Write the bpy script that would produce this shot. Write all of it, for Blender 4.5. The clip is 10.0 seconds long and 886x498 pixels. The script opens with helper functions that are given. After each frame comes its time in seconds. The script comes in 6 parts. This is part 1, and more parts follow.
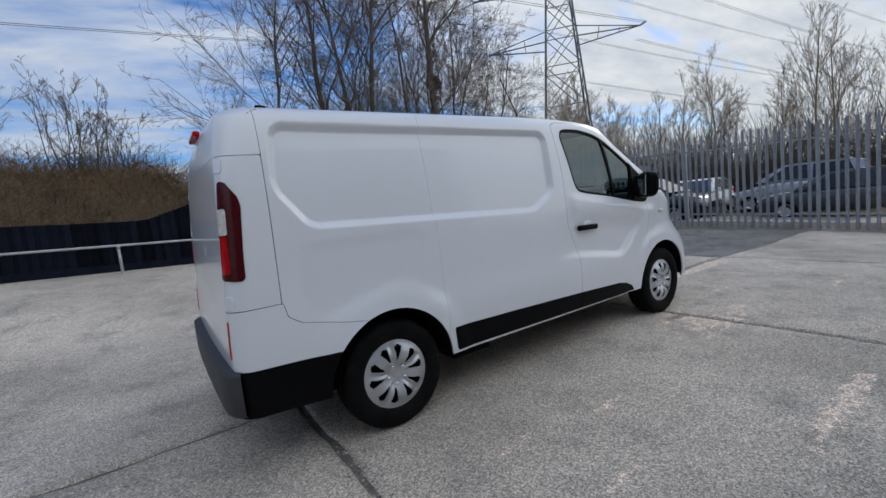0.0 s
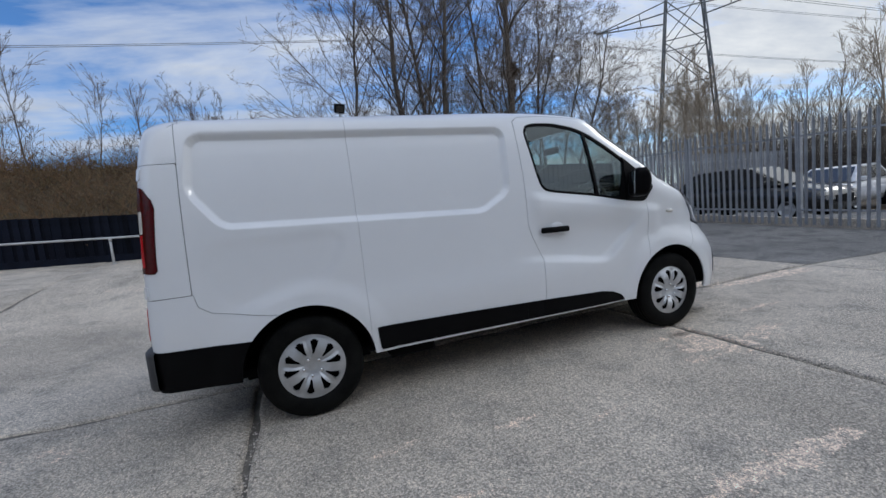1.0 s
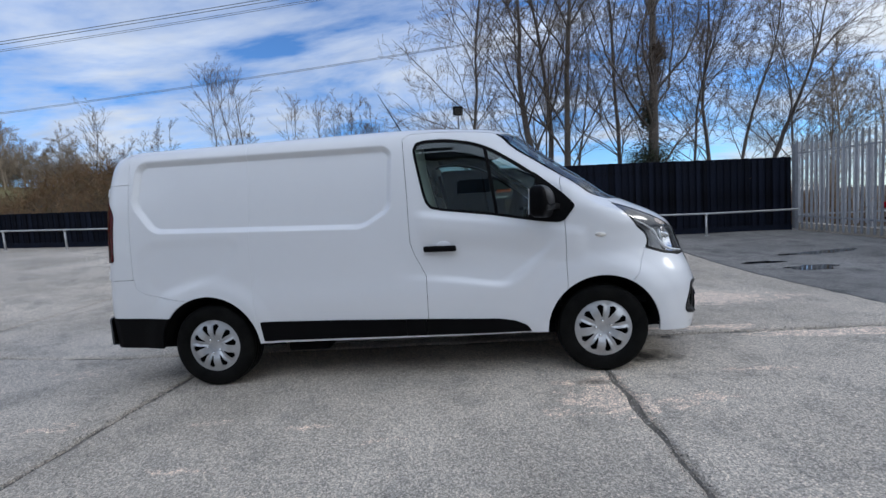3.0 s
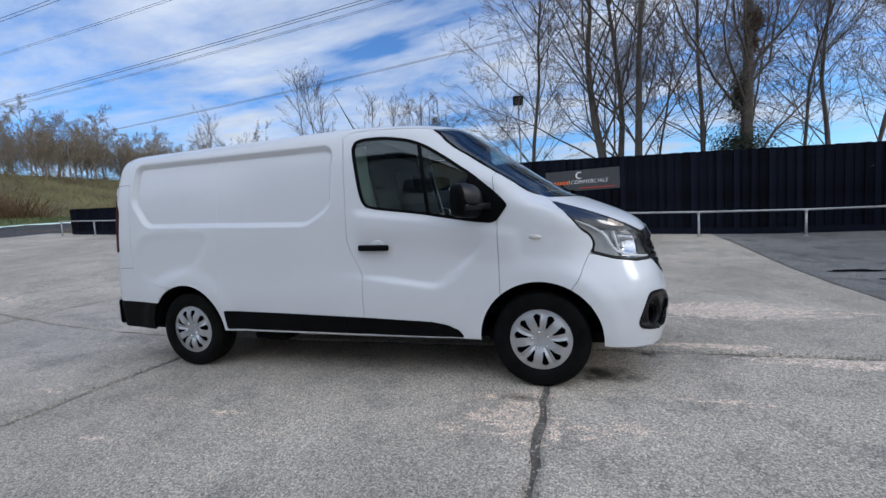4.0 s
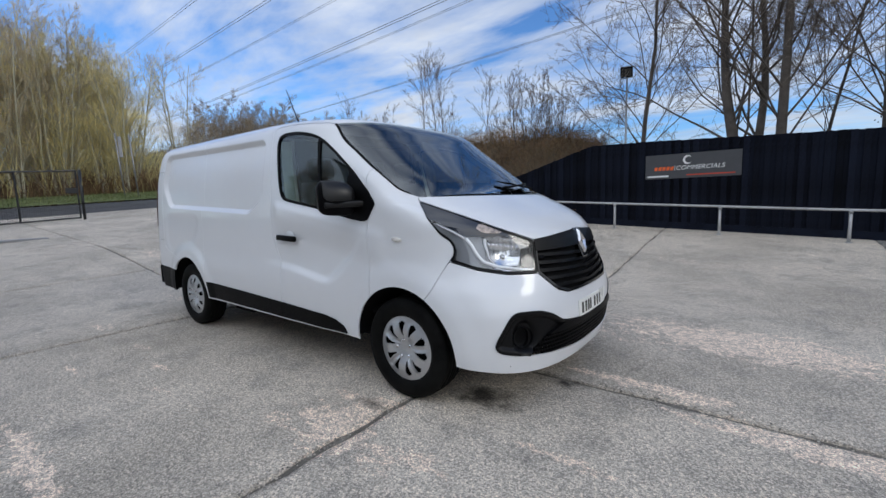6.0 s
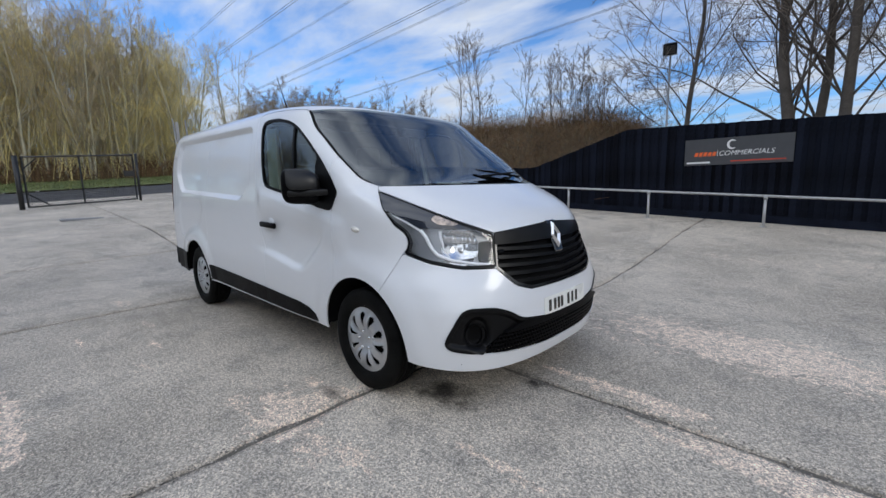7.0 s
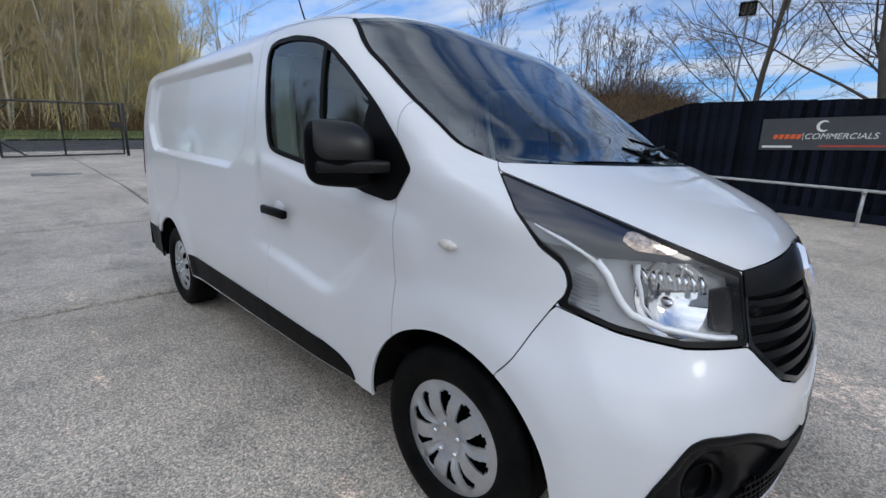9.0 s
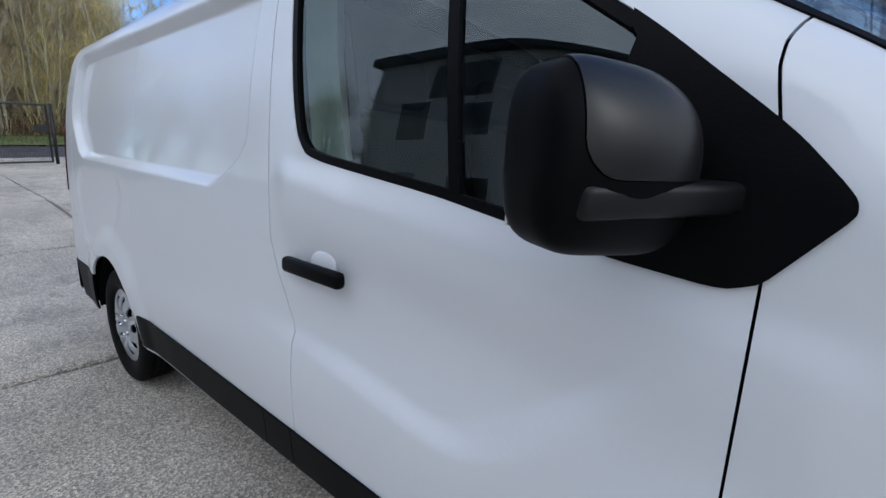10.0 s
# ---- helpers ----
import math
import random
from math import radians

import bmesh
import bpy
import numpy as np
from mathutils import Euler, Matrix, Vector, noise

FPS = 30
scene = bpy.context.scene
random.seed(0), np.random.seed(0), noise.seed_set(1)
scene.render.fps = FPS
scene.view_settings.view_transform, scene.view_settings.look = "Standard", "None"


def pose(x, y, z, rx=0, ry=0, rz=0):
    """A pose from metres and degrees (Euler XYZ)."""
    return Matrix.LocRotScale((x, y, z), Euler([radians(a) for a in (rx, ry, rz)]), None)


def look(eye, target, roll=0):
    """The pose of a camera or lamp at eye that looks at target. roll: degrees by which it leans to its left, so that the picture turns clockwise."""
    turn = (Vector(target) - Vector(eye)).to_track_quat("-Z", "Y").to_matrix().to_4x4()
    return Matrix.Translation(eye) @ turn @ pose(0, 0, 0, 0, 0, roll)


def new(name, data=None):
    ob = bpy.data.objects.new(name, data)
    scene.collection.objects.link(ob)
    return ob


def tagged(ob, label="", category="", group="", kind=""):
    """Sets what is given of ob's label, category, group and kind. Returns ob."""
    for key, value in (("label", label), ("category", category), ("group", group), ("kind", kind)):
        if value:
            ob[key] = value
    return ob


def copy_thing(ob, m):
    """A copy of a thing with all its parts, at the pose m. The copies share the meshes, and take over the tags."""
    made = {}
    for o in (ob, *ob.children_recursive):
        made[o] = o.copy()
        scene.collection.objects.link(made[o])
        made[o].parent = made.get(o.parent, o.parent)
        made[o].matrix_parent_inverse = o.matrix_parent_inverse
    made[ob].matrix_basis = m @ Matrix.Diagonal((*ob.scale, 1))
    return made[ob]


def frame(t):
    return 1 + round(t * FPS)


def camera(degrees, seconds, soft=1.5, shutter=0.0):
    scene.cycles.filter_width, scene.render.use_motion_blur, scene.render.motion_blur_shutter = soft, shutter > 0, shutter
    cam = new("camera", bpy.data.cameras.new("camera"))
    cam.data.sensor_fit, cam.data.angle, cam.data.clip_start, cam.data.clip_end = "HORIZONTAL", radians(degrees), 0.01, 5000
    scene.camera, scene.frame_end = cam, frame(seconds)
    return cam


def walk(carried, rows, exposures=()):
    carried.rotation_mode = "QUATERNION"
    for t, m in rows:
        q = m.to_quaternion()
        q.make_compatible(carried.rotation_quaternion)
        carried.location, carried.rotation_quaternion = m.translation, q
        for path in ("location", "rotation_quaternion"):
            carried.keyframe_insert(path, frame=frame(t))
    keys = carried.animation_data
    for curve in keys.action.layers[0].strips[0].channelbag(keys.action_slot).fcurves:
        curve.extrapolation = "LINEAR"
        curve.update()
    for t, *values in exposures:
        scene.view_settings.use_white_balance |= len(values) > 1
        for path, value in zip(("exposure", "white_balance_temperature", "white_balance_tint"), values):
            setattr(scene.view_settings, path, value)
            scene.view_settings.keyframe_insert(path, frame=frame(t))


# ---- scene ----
cam = camera(92.9, 10.0)
PATH = [
    (0, (-4.204, -3.215, 1.327), (-3.085, -1.57, 1.124), -6.2),
    (0.5, (-3.678, -3.504, 1.306), (-2.776, -1.731, 1.1), -6.1),
    (1, (-3.134, -3.754, 1.286), (-2.46, -1.881, 1.084), -5.8),
    (1.5, (-2.556, -3.964, 1.304), (-2.105, -2.025, 1.114), -5.5),
    (2, (-2.024, -4.177, 1.312), (-1.786, -2.2, 1.129), -5.0),
    (2.5, (-1.424, -4.183, 1.287), (-1.403, -2.19, 1.117), -4.8),
    (2.7, (-1.228, -4.182, 1.281), (-1.275, -2.19, 1.116), -4.4),
    (4, (0.251, -3.832, 1.247), (-0.35, -1.932, 1.077), -3.6),
    (4.5, (0.759, -3.689, 1.271), (-0.018, -1.855, 1.087), -3.2),
    (5, (1.172, -3.433, 1.288), (0.242, -1.673, 1.089), -2.5),
    (5.5, (1.555, -3.181, 1.286), (0.48, -1.508, 1.072), -2.0),
    (6.8, (2.108, -2.5, 1.317), (0.762, -1.05, 1.028), -1.2),
    (7, (2.16, -2.47, 1.317), (0.798, -1.037, 1.012), -1.1),
    (7.5, (2.125, -2.425, 1.315), (0.744, -1.023, 0.956), -0.5),
    (8, (1.845, -2.307, 1.331), (0.466, -0.917, 0.923), 0.2),
    (8.5, (1.406, -2.133, 1.304), (0.046, -0.734, 0.864), 1.1),
    (9, (0.879, -1.931, 1.33), (-0.458, -0.51, 0.89), 1.9),
    (9.5, (0.312, -1.808, 1.333), (-0.983, -0.345, 0.909), 2.1),
    (10, (-0.26, -1.627, 1.311), (-1.462, -0.079, 0.913), 1.9),
]
walk(cam, [(t, look(eye, target, roll)) for t, eye, target, roll in PATH], [(0, -0.13, 6150, 9), (1.5, -0.06, 6050, 9), (3, 0.07, 5980, 9), (6, 0.10, 6200, 9), (8.7, 0.13, 6200, 9), (9.5, 0.15, 5980, 9), (10, 0.20, 5950, 9)])

# ---- world, sun, exposure ----
SUN_AZ, SUN_EL = 4.0, 29.0


def build_world():
    w = bpy.data.worlds.new("sky")
    scene.world = w
    w.use_nodes = True
    nt = w.node_tree
    nt.nodes.clear()
    N, L = nt.nodes, nt.links
    out, bg = N.new("ShaderNodeOutputWorld"), N.new("ShaderNodeBackground")
    sky = N.new("ShaderNodeTexSky")
    sky.sky_type, sky.sun_disc = "NISHITA", False
    sky.sun_elevation, sky.sun_rotation = radians(SUN_EL), radians(90 - SUN_AZ)
    sky.air_density, sky.dust_density, sky.ozone_density = 1.0, 0.1, 4.0
    co, mp = N.new("ShaderNodeTexCoord"), N.new("ShaderNodeMapping")
    # flatten the cloud pattern towards the horizon by dividing by the height
    sep, mx, dv = N.new("ShaderNodeSeparateXYZ"), N.new("ShaderNodeMath"), N.new("ShaderNodeVectorMath")
    L.new(co.outputs["Generated"], sep.inputs[0])
    mx.operation, mx.inputs[1].default_value = "MAXIMUM", 0.0
    L.new(sep.outputs[2], mx.inputs[0])
    ad = N.new("ShaderNodeMath")
    ad.operation, ad.inputs[1].default_value = "ADD", 0.16
    L.new(mx.outputs[0], ad.inputs[0])
    dv.operation = "DIVIDE"
    cmb = N.new("ShaderNodeCombineXYZ")
    for i in range(3):
        L.new(ad.outputs[0], cmb.inputs[i])
    L.new(co.outputs["Generated"], dv.inputs[0])
    L.new(cmb.outputs[0], dv.inputs[1])
    L.new(dv.outputs[0], mp.inputs[0])
    mp.inputs["Rotation"].default_value = (0, 0, radians(28))
    mp.inputs["Scale"].default_value = (0.62, 1.25, 0.0)
    mp.inputs["Location"].default_value = (1.3, 0.4, 0)
    n1, n2 = N.new("ShaderNodeTexNoise"), N.new("ShaderNodeTexNoise")
    n1.inputs["Scale"].default_value, n1.inputs["Detail"].default_value, n1.inputs["Roughness"].default_value = 1.15, 9, 0.58
    n1.inputs["Distortion"].default_value = 0.35
    n2.inputs["Scale"].default_value, n2.inputs["Detail"].default_value, n2.inputs["Roughness"].default_value = 4.2, 6, 0.6
    L.new(mp.outputs[0], n1.inputs["Vector"])
    L.new(mp.outputs[0], n2.inputs["Vector"])
    mixn = N.new("ShaderNodeMath")
    mixn.operation, mixn.inputs[1].default_value = "MULTIPLY_ADD", 0.26
    L.new(n2.outputs[0], mixn.inputs[0])
    L.new(n1.outputs[0], mixn.inputs[2])
    # thickest towards the sun
    near_sun = N.new("ShaderNodeMapRange")
    near_sun.interpolation_type = "SMOOTHSTEP"
    near_sun.inputs["From Min"].default_value, near_sun.inputs["From Max"].default_value = 0.6, 0.95
    near_sun.inputs["To Min"].default_value, near_sun.inputs["To Max"].default_value = 0.012, 0.22
    L.new(sep.outputs[0], near_sun.inputs["Value"])
    sm = N.new("ShaderNodeMath")
    sm.operation = "ADD"
    L.new(near_sun.outputs[0], sm.inputs[0])
    L.new(mixn.outputs[0], sm.inputs[1])
    ramp = N.new("ShaderNodeValToRGB")
    ramp.color_ramp.elements[0].position, ramp.color_ramp.elements[1].position = 0.545, 0.76
    ramp.color_ramp.elements[0].color, ramp.color_ramp.elements[1].color = (0.0, 0.0, 0.0, 1), (0.93, 0.93, 0.93, 1)
    L.new(sm.outputs[0], ramp.inputs[0])
    cloud = N.new("ShaderNodeValToRGB")
    cloud.color_ramp.elements[0].position, cloud.color_ramp.elements[1].position = 0.35, 0.75
    cloud.color_ramp.elements[0].color, cloud.color_ramp.elements[1].color = (4.9, 5.05, 5.3, 1), (3.3, 3.55, 4.05, 1)
    L.new(n2.outputs[0], cloud.inputs[0])
    # clouds on the unseen -y side, brightened to throw fill light on the van's flank
    flank_fill = N.new("ShaderNodeMapRange")
    flank_fill.interpolation_type = "SMOOTHSTEP"
    flank_fill.inputs["From Min"].default_value, flank_fill.inputs["From Max"].default_value = 0.25, -0.75
    flank_fill.inputs["To Min"].default_value, flank_fill.inputs["To Max"].default_value = 1.0, 1.65
    L.new(sep.outputs[1], flank_fill.inputs["Value"])
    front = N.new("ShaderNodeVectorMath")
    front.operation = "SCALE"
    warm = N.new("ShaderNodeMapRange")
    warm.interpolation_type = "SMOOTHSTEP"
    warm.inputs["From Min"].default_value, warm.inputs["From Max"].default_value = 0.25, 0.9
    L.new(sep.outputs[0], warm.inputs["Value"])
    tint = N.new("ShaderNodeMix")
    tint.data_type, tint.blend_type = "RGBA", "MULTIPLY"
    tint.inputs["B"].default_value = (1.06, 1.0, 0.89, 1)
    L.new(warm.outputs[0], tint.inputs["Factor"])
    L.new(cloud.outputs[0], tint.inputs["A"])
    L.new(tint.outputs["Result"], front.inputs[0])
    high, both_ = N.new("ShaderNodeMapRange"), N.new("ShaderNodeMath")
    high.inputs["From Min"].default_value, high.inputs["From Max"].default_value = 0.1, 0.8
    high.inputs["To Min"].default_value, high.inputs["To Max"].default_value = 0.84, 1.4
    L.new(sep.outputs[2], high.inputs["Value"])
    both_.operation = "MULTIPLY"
    L.new(flank_fill.outputs[0], both_.inputs[0])
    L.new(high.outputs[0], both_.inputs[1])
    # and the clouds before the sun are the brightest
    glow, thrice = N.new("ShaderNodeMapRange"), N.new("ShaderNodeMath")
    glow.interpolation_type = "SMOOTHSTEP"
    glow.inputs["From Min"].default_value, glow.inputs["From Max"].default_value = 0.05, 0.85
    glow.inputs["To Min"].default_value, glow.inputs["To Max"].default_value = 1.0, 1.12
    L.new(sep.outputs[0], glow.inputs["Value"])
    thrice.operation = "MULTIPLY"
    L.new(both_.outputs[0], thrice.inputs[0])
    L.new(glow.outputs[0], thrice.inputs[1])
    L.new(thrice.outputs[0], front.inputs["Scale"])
    # cloud cover added on that same unseen side, also as fill for the flank
    full = N.new("ShaderNodeMapRange")
    full.interpolation_type = "SMOOTHSTEP"
    full.inputs["From Min"].default_value, full.inputs["From Max"].default_value = 0.1, -0.7
    full.inputs["To Min"].default_value, full.inputs["To Max"].default_value = 0.0, 0.8
    L.new(sep.outputs[1], full.inputs["Value"])
    cover = N.new("ShaderNodeMath")
    cover.operation = "MAXIMUM"
    L.new(ramp.outputs[0], cover.inputs[0])
    L.new(full.outputs[0], cover.inputs[1])
    mix = N.new("ShaderNodeMix")
    mix.data_type = "RGBA"
    L.new(cover.outputs[0], mix.inputs["Factor"])
    deep = N.new("ShaderNodeMix")
    deep.data_type, deep.blend_type = "RGBA", "MULTIPLY"
    deep.inputs["Factor"].default_value, deep.inputs["B"].default_value = 1.0, (0.58, 0.76, 0.95, 1)
    L.new(sky.outputs[0], deep.inputs["A"])
    L.new(deep.outputs["Result"], mix.inputs["A"])
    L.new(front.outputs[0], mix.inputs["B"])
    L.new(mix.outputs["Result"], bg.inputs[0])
    bg.inputs[1].default_value = 0.165
    L.new(bg.outputs[0], out.inputs[0])
    sun = new("sun", bpy.data.lights.new("sun", "SUN"))
    sun.data.energy, sun.data.angle, sun.data.color = 0.42, radians(16), (1.0, 0.95, 0.87)
    az, el = radians(SUN_AZ), radians(SUN_EL)
    d = Vector((math.cos(az) * math.cos(el), math.sin(az) * math.cos(el), math.sin(el)))
    sun.matrix_world = look(d * 60, (0, 0, 0))


build_world()


# ---- materials ----
def material(name, base, rough=0.5, metal=0.0, var=0.15, scale=6.0, fine=60.0, bump=0.0, coat=0.0, spec=0.5, rvar=0.1, second=None, island=0.0, rand=0.0):
    """A painted, plastic, metal or wooden surface: two scales of variation in colour and roughness, and a fine relief."""
    m = bpy.data.materials.new(name)
    m.use_nodes = True
    nt = m.node_tree
    N, L = nt.nodes, nt.links
    p = N["Principled BSDF"]
    p.inputs["Metallic"].default_value, p.inputs["Coat Weight"].default_value = metal, coat
    p.inputs["Coat Roughness"].default_value = 0.04
    p.inputs["Specular IOR Level"].default_value = spec
    co = N.new("ShaderNodeTexCoord")
    n1, n2 = N.new("ShaderNodeTexNoise"), N.new("ShaderNodeTexNoise")
    for n, s in ((n1, scale), (n2, fine)):
        n.inputs["Scale"].default_value, n.inputs["Detail"].default_value = s, 5
        L.new(co.outputs["Object"], n.inputs["Vector"])
    mixn = N.new("ShaderNodeMath")
    mixn.operation, mixn.inputs[1].default_value = "MULTIPLY_ADD", 0.5
    L.new(n2.outputs[0], mixn.inputs[0])
    L.new(n1.outputs[0], mixn.inputs[2])
    fac = mixn.outputs[0]
    if island or rand:
        src = N.new("ShaderNodeNewGeometry").outputs["Random Per Island"] if island else N.new("ShaderNodeObjectInfo").outputs["Random"]
        ma = N.new("ShaderNodeMath")
        ma.operation, ma.inputs[1].default_value = "MULTIPLY_ADD", island or rand
        L.new(src, ma.inputs[0])
        L.new(fac, ma.inputs[2])
        sb = N.new("ShaderNodeMath")
        sb.operation, sb.inputs[1].default_value = "SUBTRACT", (island or rand) * 0.5
        L.new(ma.outputs[0], sb.inputs[0])
        fac = sb.outputs[0]
    ramp = N.new("ShaderNodeValToRGB")
    ramp.color_ramp.elements[0].position, ramp.color_ramp.elements[1].position = 0.45, 1.0
    b = second or base
    ramp.color_ramp.elements[0].color = (*[min(1, c * (1 - var)) for c in base], 1)
    ramp.color_ramp.elements[1].color = (*[min(1, c * (1 + var)) for c in b], 1)
    L.new(fac, ramp.inputs[0])
    L.new(ramp.outputs[0], p.inputs["Base Color"])
    mr = N.new("ShaderNodeMapRange")
    mr.inputs["To Min"].default_value, mr.inputs["To Max"].default_value = max(0.0, rough - rvar), min(1, rough + rvar)
    L.new(n1.outputs[0], mr.inputs["Value"])
    L.new(mr.outputs[0], p.inputs["Roughness"])
    if bump:
        bp = N.new("ShaderNodeBump")
        bp.inputs["Strength"].default_value, bp.inputs["Distance"].default_value = 0.6, bump
        L.new(n2.outputs[0], bp.inputs["Height"])
        L.new(bp.outputs[0], p.inputs["Normal"])
    return m


def glass(name, tint=(0.8, 0.88, 0.85), head_on=0.05, rough=0.0, sheen=(1, 1, 1)):
    """A thin pane: clear or tinted, mirroring more at a slant."""
    m = bpy.data.materials.new(name)
    m.use_nodes = True
    nt = m.node_tree
    N, L = nt.nodes, nt.links
    N.remove(N["Principled BSDF"])
    out = N["Material Output"]
    tr, gl, lw, mx = N.new("ShaderNodeBsdfTransparent"), N.new("ShaderNodeBsdfGlossy"), N.new("ShaderNodeLayerWeight"), N.new("ShaderNodeMixShader")
    tr.inputs[0].default_value = (*tint, 1)
    gl.inputs[0].default_value, gl.inputs["Roughness"].default_value = (*sheen, 1), rough
    lw.inputs[0].default_value = 0.5
    pw, ma = N.new("ShaderNodeMath"), N.new("ShaderNodeMath")
    pw.operation, pw.inputs[1].default_value = "POWER", 5.0
    L.new(lw.outputs["Facing"], pw.inputs[0])
    ma.operation, ma.inputs[1].default_value, ma.inputs[2].default_value = "MULTIPLY_ADD", 1.0 - head_on, head_on
    L.new(pw.outputs[0], ma.inputs[0])
    L.new(ma.outputs[0], mx.inputs[0])
    L.new(tr.outputs[0], mx.inputs[1])
    L.new(gl.outputs[0], mx.inputs[2])
    L.new(mx.outputs[0], out.inputs[0])
    return m


def concrete(name, base, patch, dark, speck=260.0, rough=0.85, worn=(), oily=()):
    """Worn yard concrete: fine aggregate, pale scaled-off patches, darker stains."""
    m = bpy.data.materials.new(name)
    m.use_nodes = True
    nt = m.node_tree
    N, L = nt.nodes, nt.links
    p = N["Principled BSDF"]
    p.inputs["Specular IOR Level"].default_value = 0.18
    co = N.new("ShaderNodeTexCoord")

    def noise(scale, detail=6, rough=0.6, dist=0.0, vec=None):
        n = N.new("ShaderNodeTexNoise")
        n.inputs["Scale"].default_value, n.inputs["Detail"].default_value = scale, detail
        n.inputs["Roughness"].default_value, n.inputs["Distortion"].default_value = rough, dist
        L.new(vec or co.outputs["Object"], n.inputs["Vector"])
        return n.outputs[0]

    def ramp(src, a, b, ca=(0, 0, 0), cb=(1, 1, 1)):
        r = N.new("ShaderNodeValToRGB")
        r.color_ramp.elements[0].position, r.color_ramp.elements[1].position = a, b
        r.color_ramp.elements[0].color, r.color_ramp.elements[1].color = (*ca, 1), (*cb, 1)
        L.new(src, r.inputs[0])
        return r.outputs[0]

    def mix(fac, a, b, mode="MIX"):
        x = N.new("ShaderNodeMix")
        x.data_type, x.blend_type = "RGBA", mode
        for s, v in (("Factor", fac), ("A", a), ("B", b)):
            if isinstance(v, (int, float)):
                x.inputs[s].default_value = v
            elif isinstance(v, tuple):
                x.inputs[s].default_value = (*v, 1)
            else:
                L.new(v, x.inputs[s])
        return x.outputs["Result"]

    big, mid = noise(0.45, 6, 0.6), noise(2.4, 9, 0.68)
    col = mix(ramp(big, 0.36, 0.64), tuple(c * 0.80 for c in base), tuple(c * 1.20 for c in base))
    col = mix(ramp(mid, 0.50, 0.70), col, dark)
    # scaled-off pale patches, drawn out along the trowel lines
    mp = N.new("ShaderNodeMapping")
    mp.inputs["Scale"].default_value = (1.0, 1.7, 1)
    L.new(co.outputs["Object"], mp.inputs[0])
    sel = noise(0.55, 4, 0.55, 0.3)

    def spots(places, src):
        """Raises src round each (x, y, half-length, half-width, lift)."""
        for x, y, rx, ry, up in places:
            sp = N.new("ShaderNodeMapping")
            sp.vector_type = "TEXTURE"
            sp.inputs["Location"].default_value, sp.inputs["Scale"].default_value = (x, y, 0), (rx, ry, 9)
            L.new(co.outputs["Object"], sp.inputs[0])
            gr = N.new("ShaderNodeTexGradient")
            gr.gradient_type = "SPHERICAL"
            L.new(sp.outputs[0], gr.inputs[0])
            ma = N.new("ShaderNodeMath")
            ma.operation, ma.inputs[1].default_value = "MULTIPLY_ADD", up
            L.new(gr.outputs["Fac"], ma.inputs[0])
            L.new(src, ma.inputs[2])
            src = ma.outputs[0]
        return src
    pt = noise(7.5, 14, 0.80, 0.3, mp.outputs[0])
    lift = N.new("ShaderNodeMath")
    lift.operation, lift.inputs[1].default_value = "MULTIPLY_ADD", 3.0
    L.new(pt, lift.inputs[0])
    L.new(sel, lift.inputs[2])
    where = spots(worn, lift.outputs[0])
    half = N.new("ShaderNodeMath")
    half.operation, half.inputs[1].default_value = "MULTIPLY", 0.2
    L.new(where, half.inputs[0])
    where2 = half.outputs[0]
    mul = N.new("ShaderNodeMath")
    mul.operation = "MULTIPLY"
    L.new(ramp(where2, 0.500, 0.515), mul.inputs[0])
    L.new(ramp(noise(17, 6, 0.75), 0.41, 0.52, (0.16, 0.16, 0.16)), mul.inputs[1])
    col = mix(mul.outputs[0], col, patch)
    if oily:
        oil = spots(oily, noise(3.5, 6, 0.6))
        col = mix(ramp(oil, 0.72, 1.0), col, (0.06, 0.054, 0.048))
    # exposed stones at two sizes, each with a tone of its own
    grit = noise(62, 4, 0.8)
    col = mix(0.6, col, mix(ramp(grit, 0.38, 0.62), (0.66, 0.66, 0.66), (1.34, 1.33, 1.31)), "MULTIPLY")
    stones = []
    for sc in (speck * 0.46, speck * 0.85):
        vo = N.new("ShaderNodeTexVoronoi")
        vo.inputs["Scale"].default_value = sc
        L.new(co.outputs["Object"], vo.inputs["Vector"])
        sp = N.new("ShaderNodeSeparateColor")
        L.new(vo.outputs["Color"], sp.inputs[0])
        stones.append((sp.outputs[0], vo.outputs["Distance"]))
    col = mix(0.9, col, mix(ramp(stones[0][0], 0.1, 0.9), (0.60, 0.60, 0.61), (1.41, 1.395, 1.37)), "MULTIPLY")
    col = mix(0.8, col, mix(ramp(stones[1][0], 0.1, 0.9), (0.62, 0.62, 0.62), (1.40, 1.39, 1.37)), "MULTIPLY")
    L.new(col, p.inputs["Base Color"])
    L.new(ramp(mid, 0.3, 0.7, (rough - 0.1,) * 3, (min(1, rough + 0.1),) * 3), p.inputs["Roughness"])
    b1, b2 = N.new("ShaderNodeBump"), N.new("ShaderNodeBump")
    b1.inputs["Strength"].default_value, b1.inputs["Distance"].default_value = 0.5, 0.003
    L.new(stones[0][1], b1.inputs["Height"])
    b2.inputs["Strength"].default_value, b2.inputs["Distance"].default_value = 0.5, 0.006
    inv = N.new("ShaderNodeMath")
    inv.operation, inv.inputs[1].default_value = "MULTIPLY", -1
    L.new(mul.outputs[0], inv.inputs[0])
    L.new(inv.outputs[0], b2.inputs["Height"])
    L.new(b1.outputs[0], b2.inputs["Normal"])
    L.new(b2.outputs[0], p.inputs["Normal"])
    return m


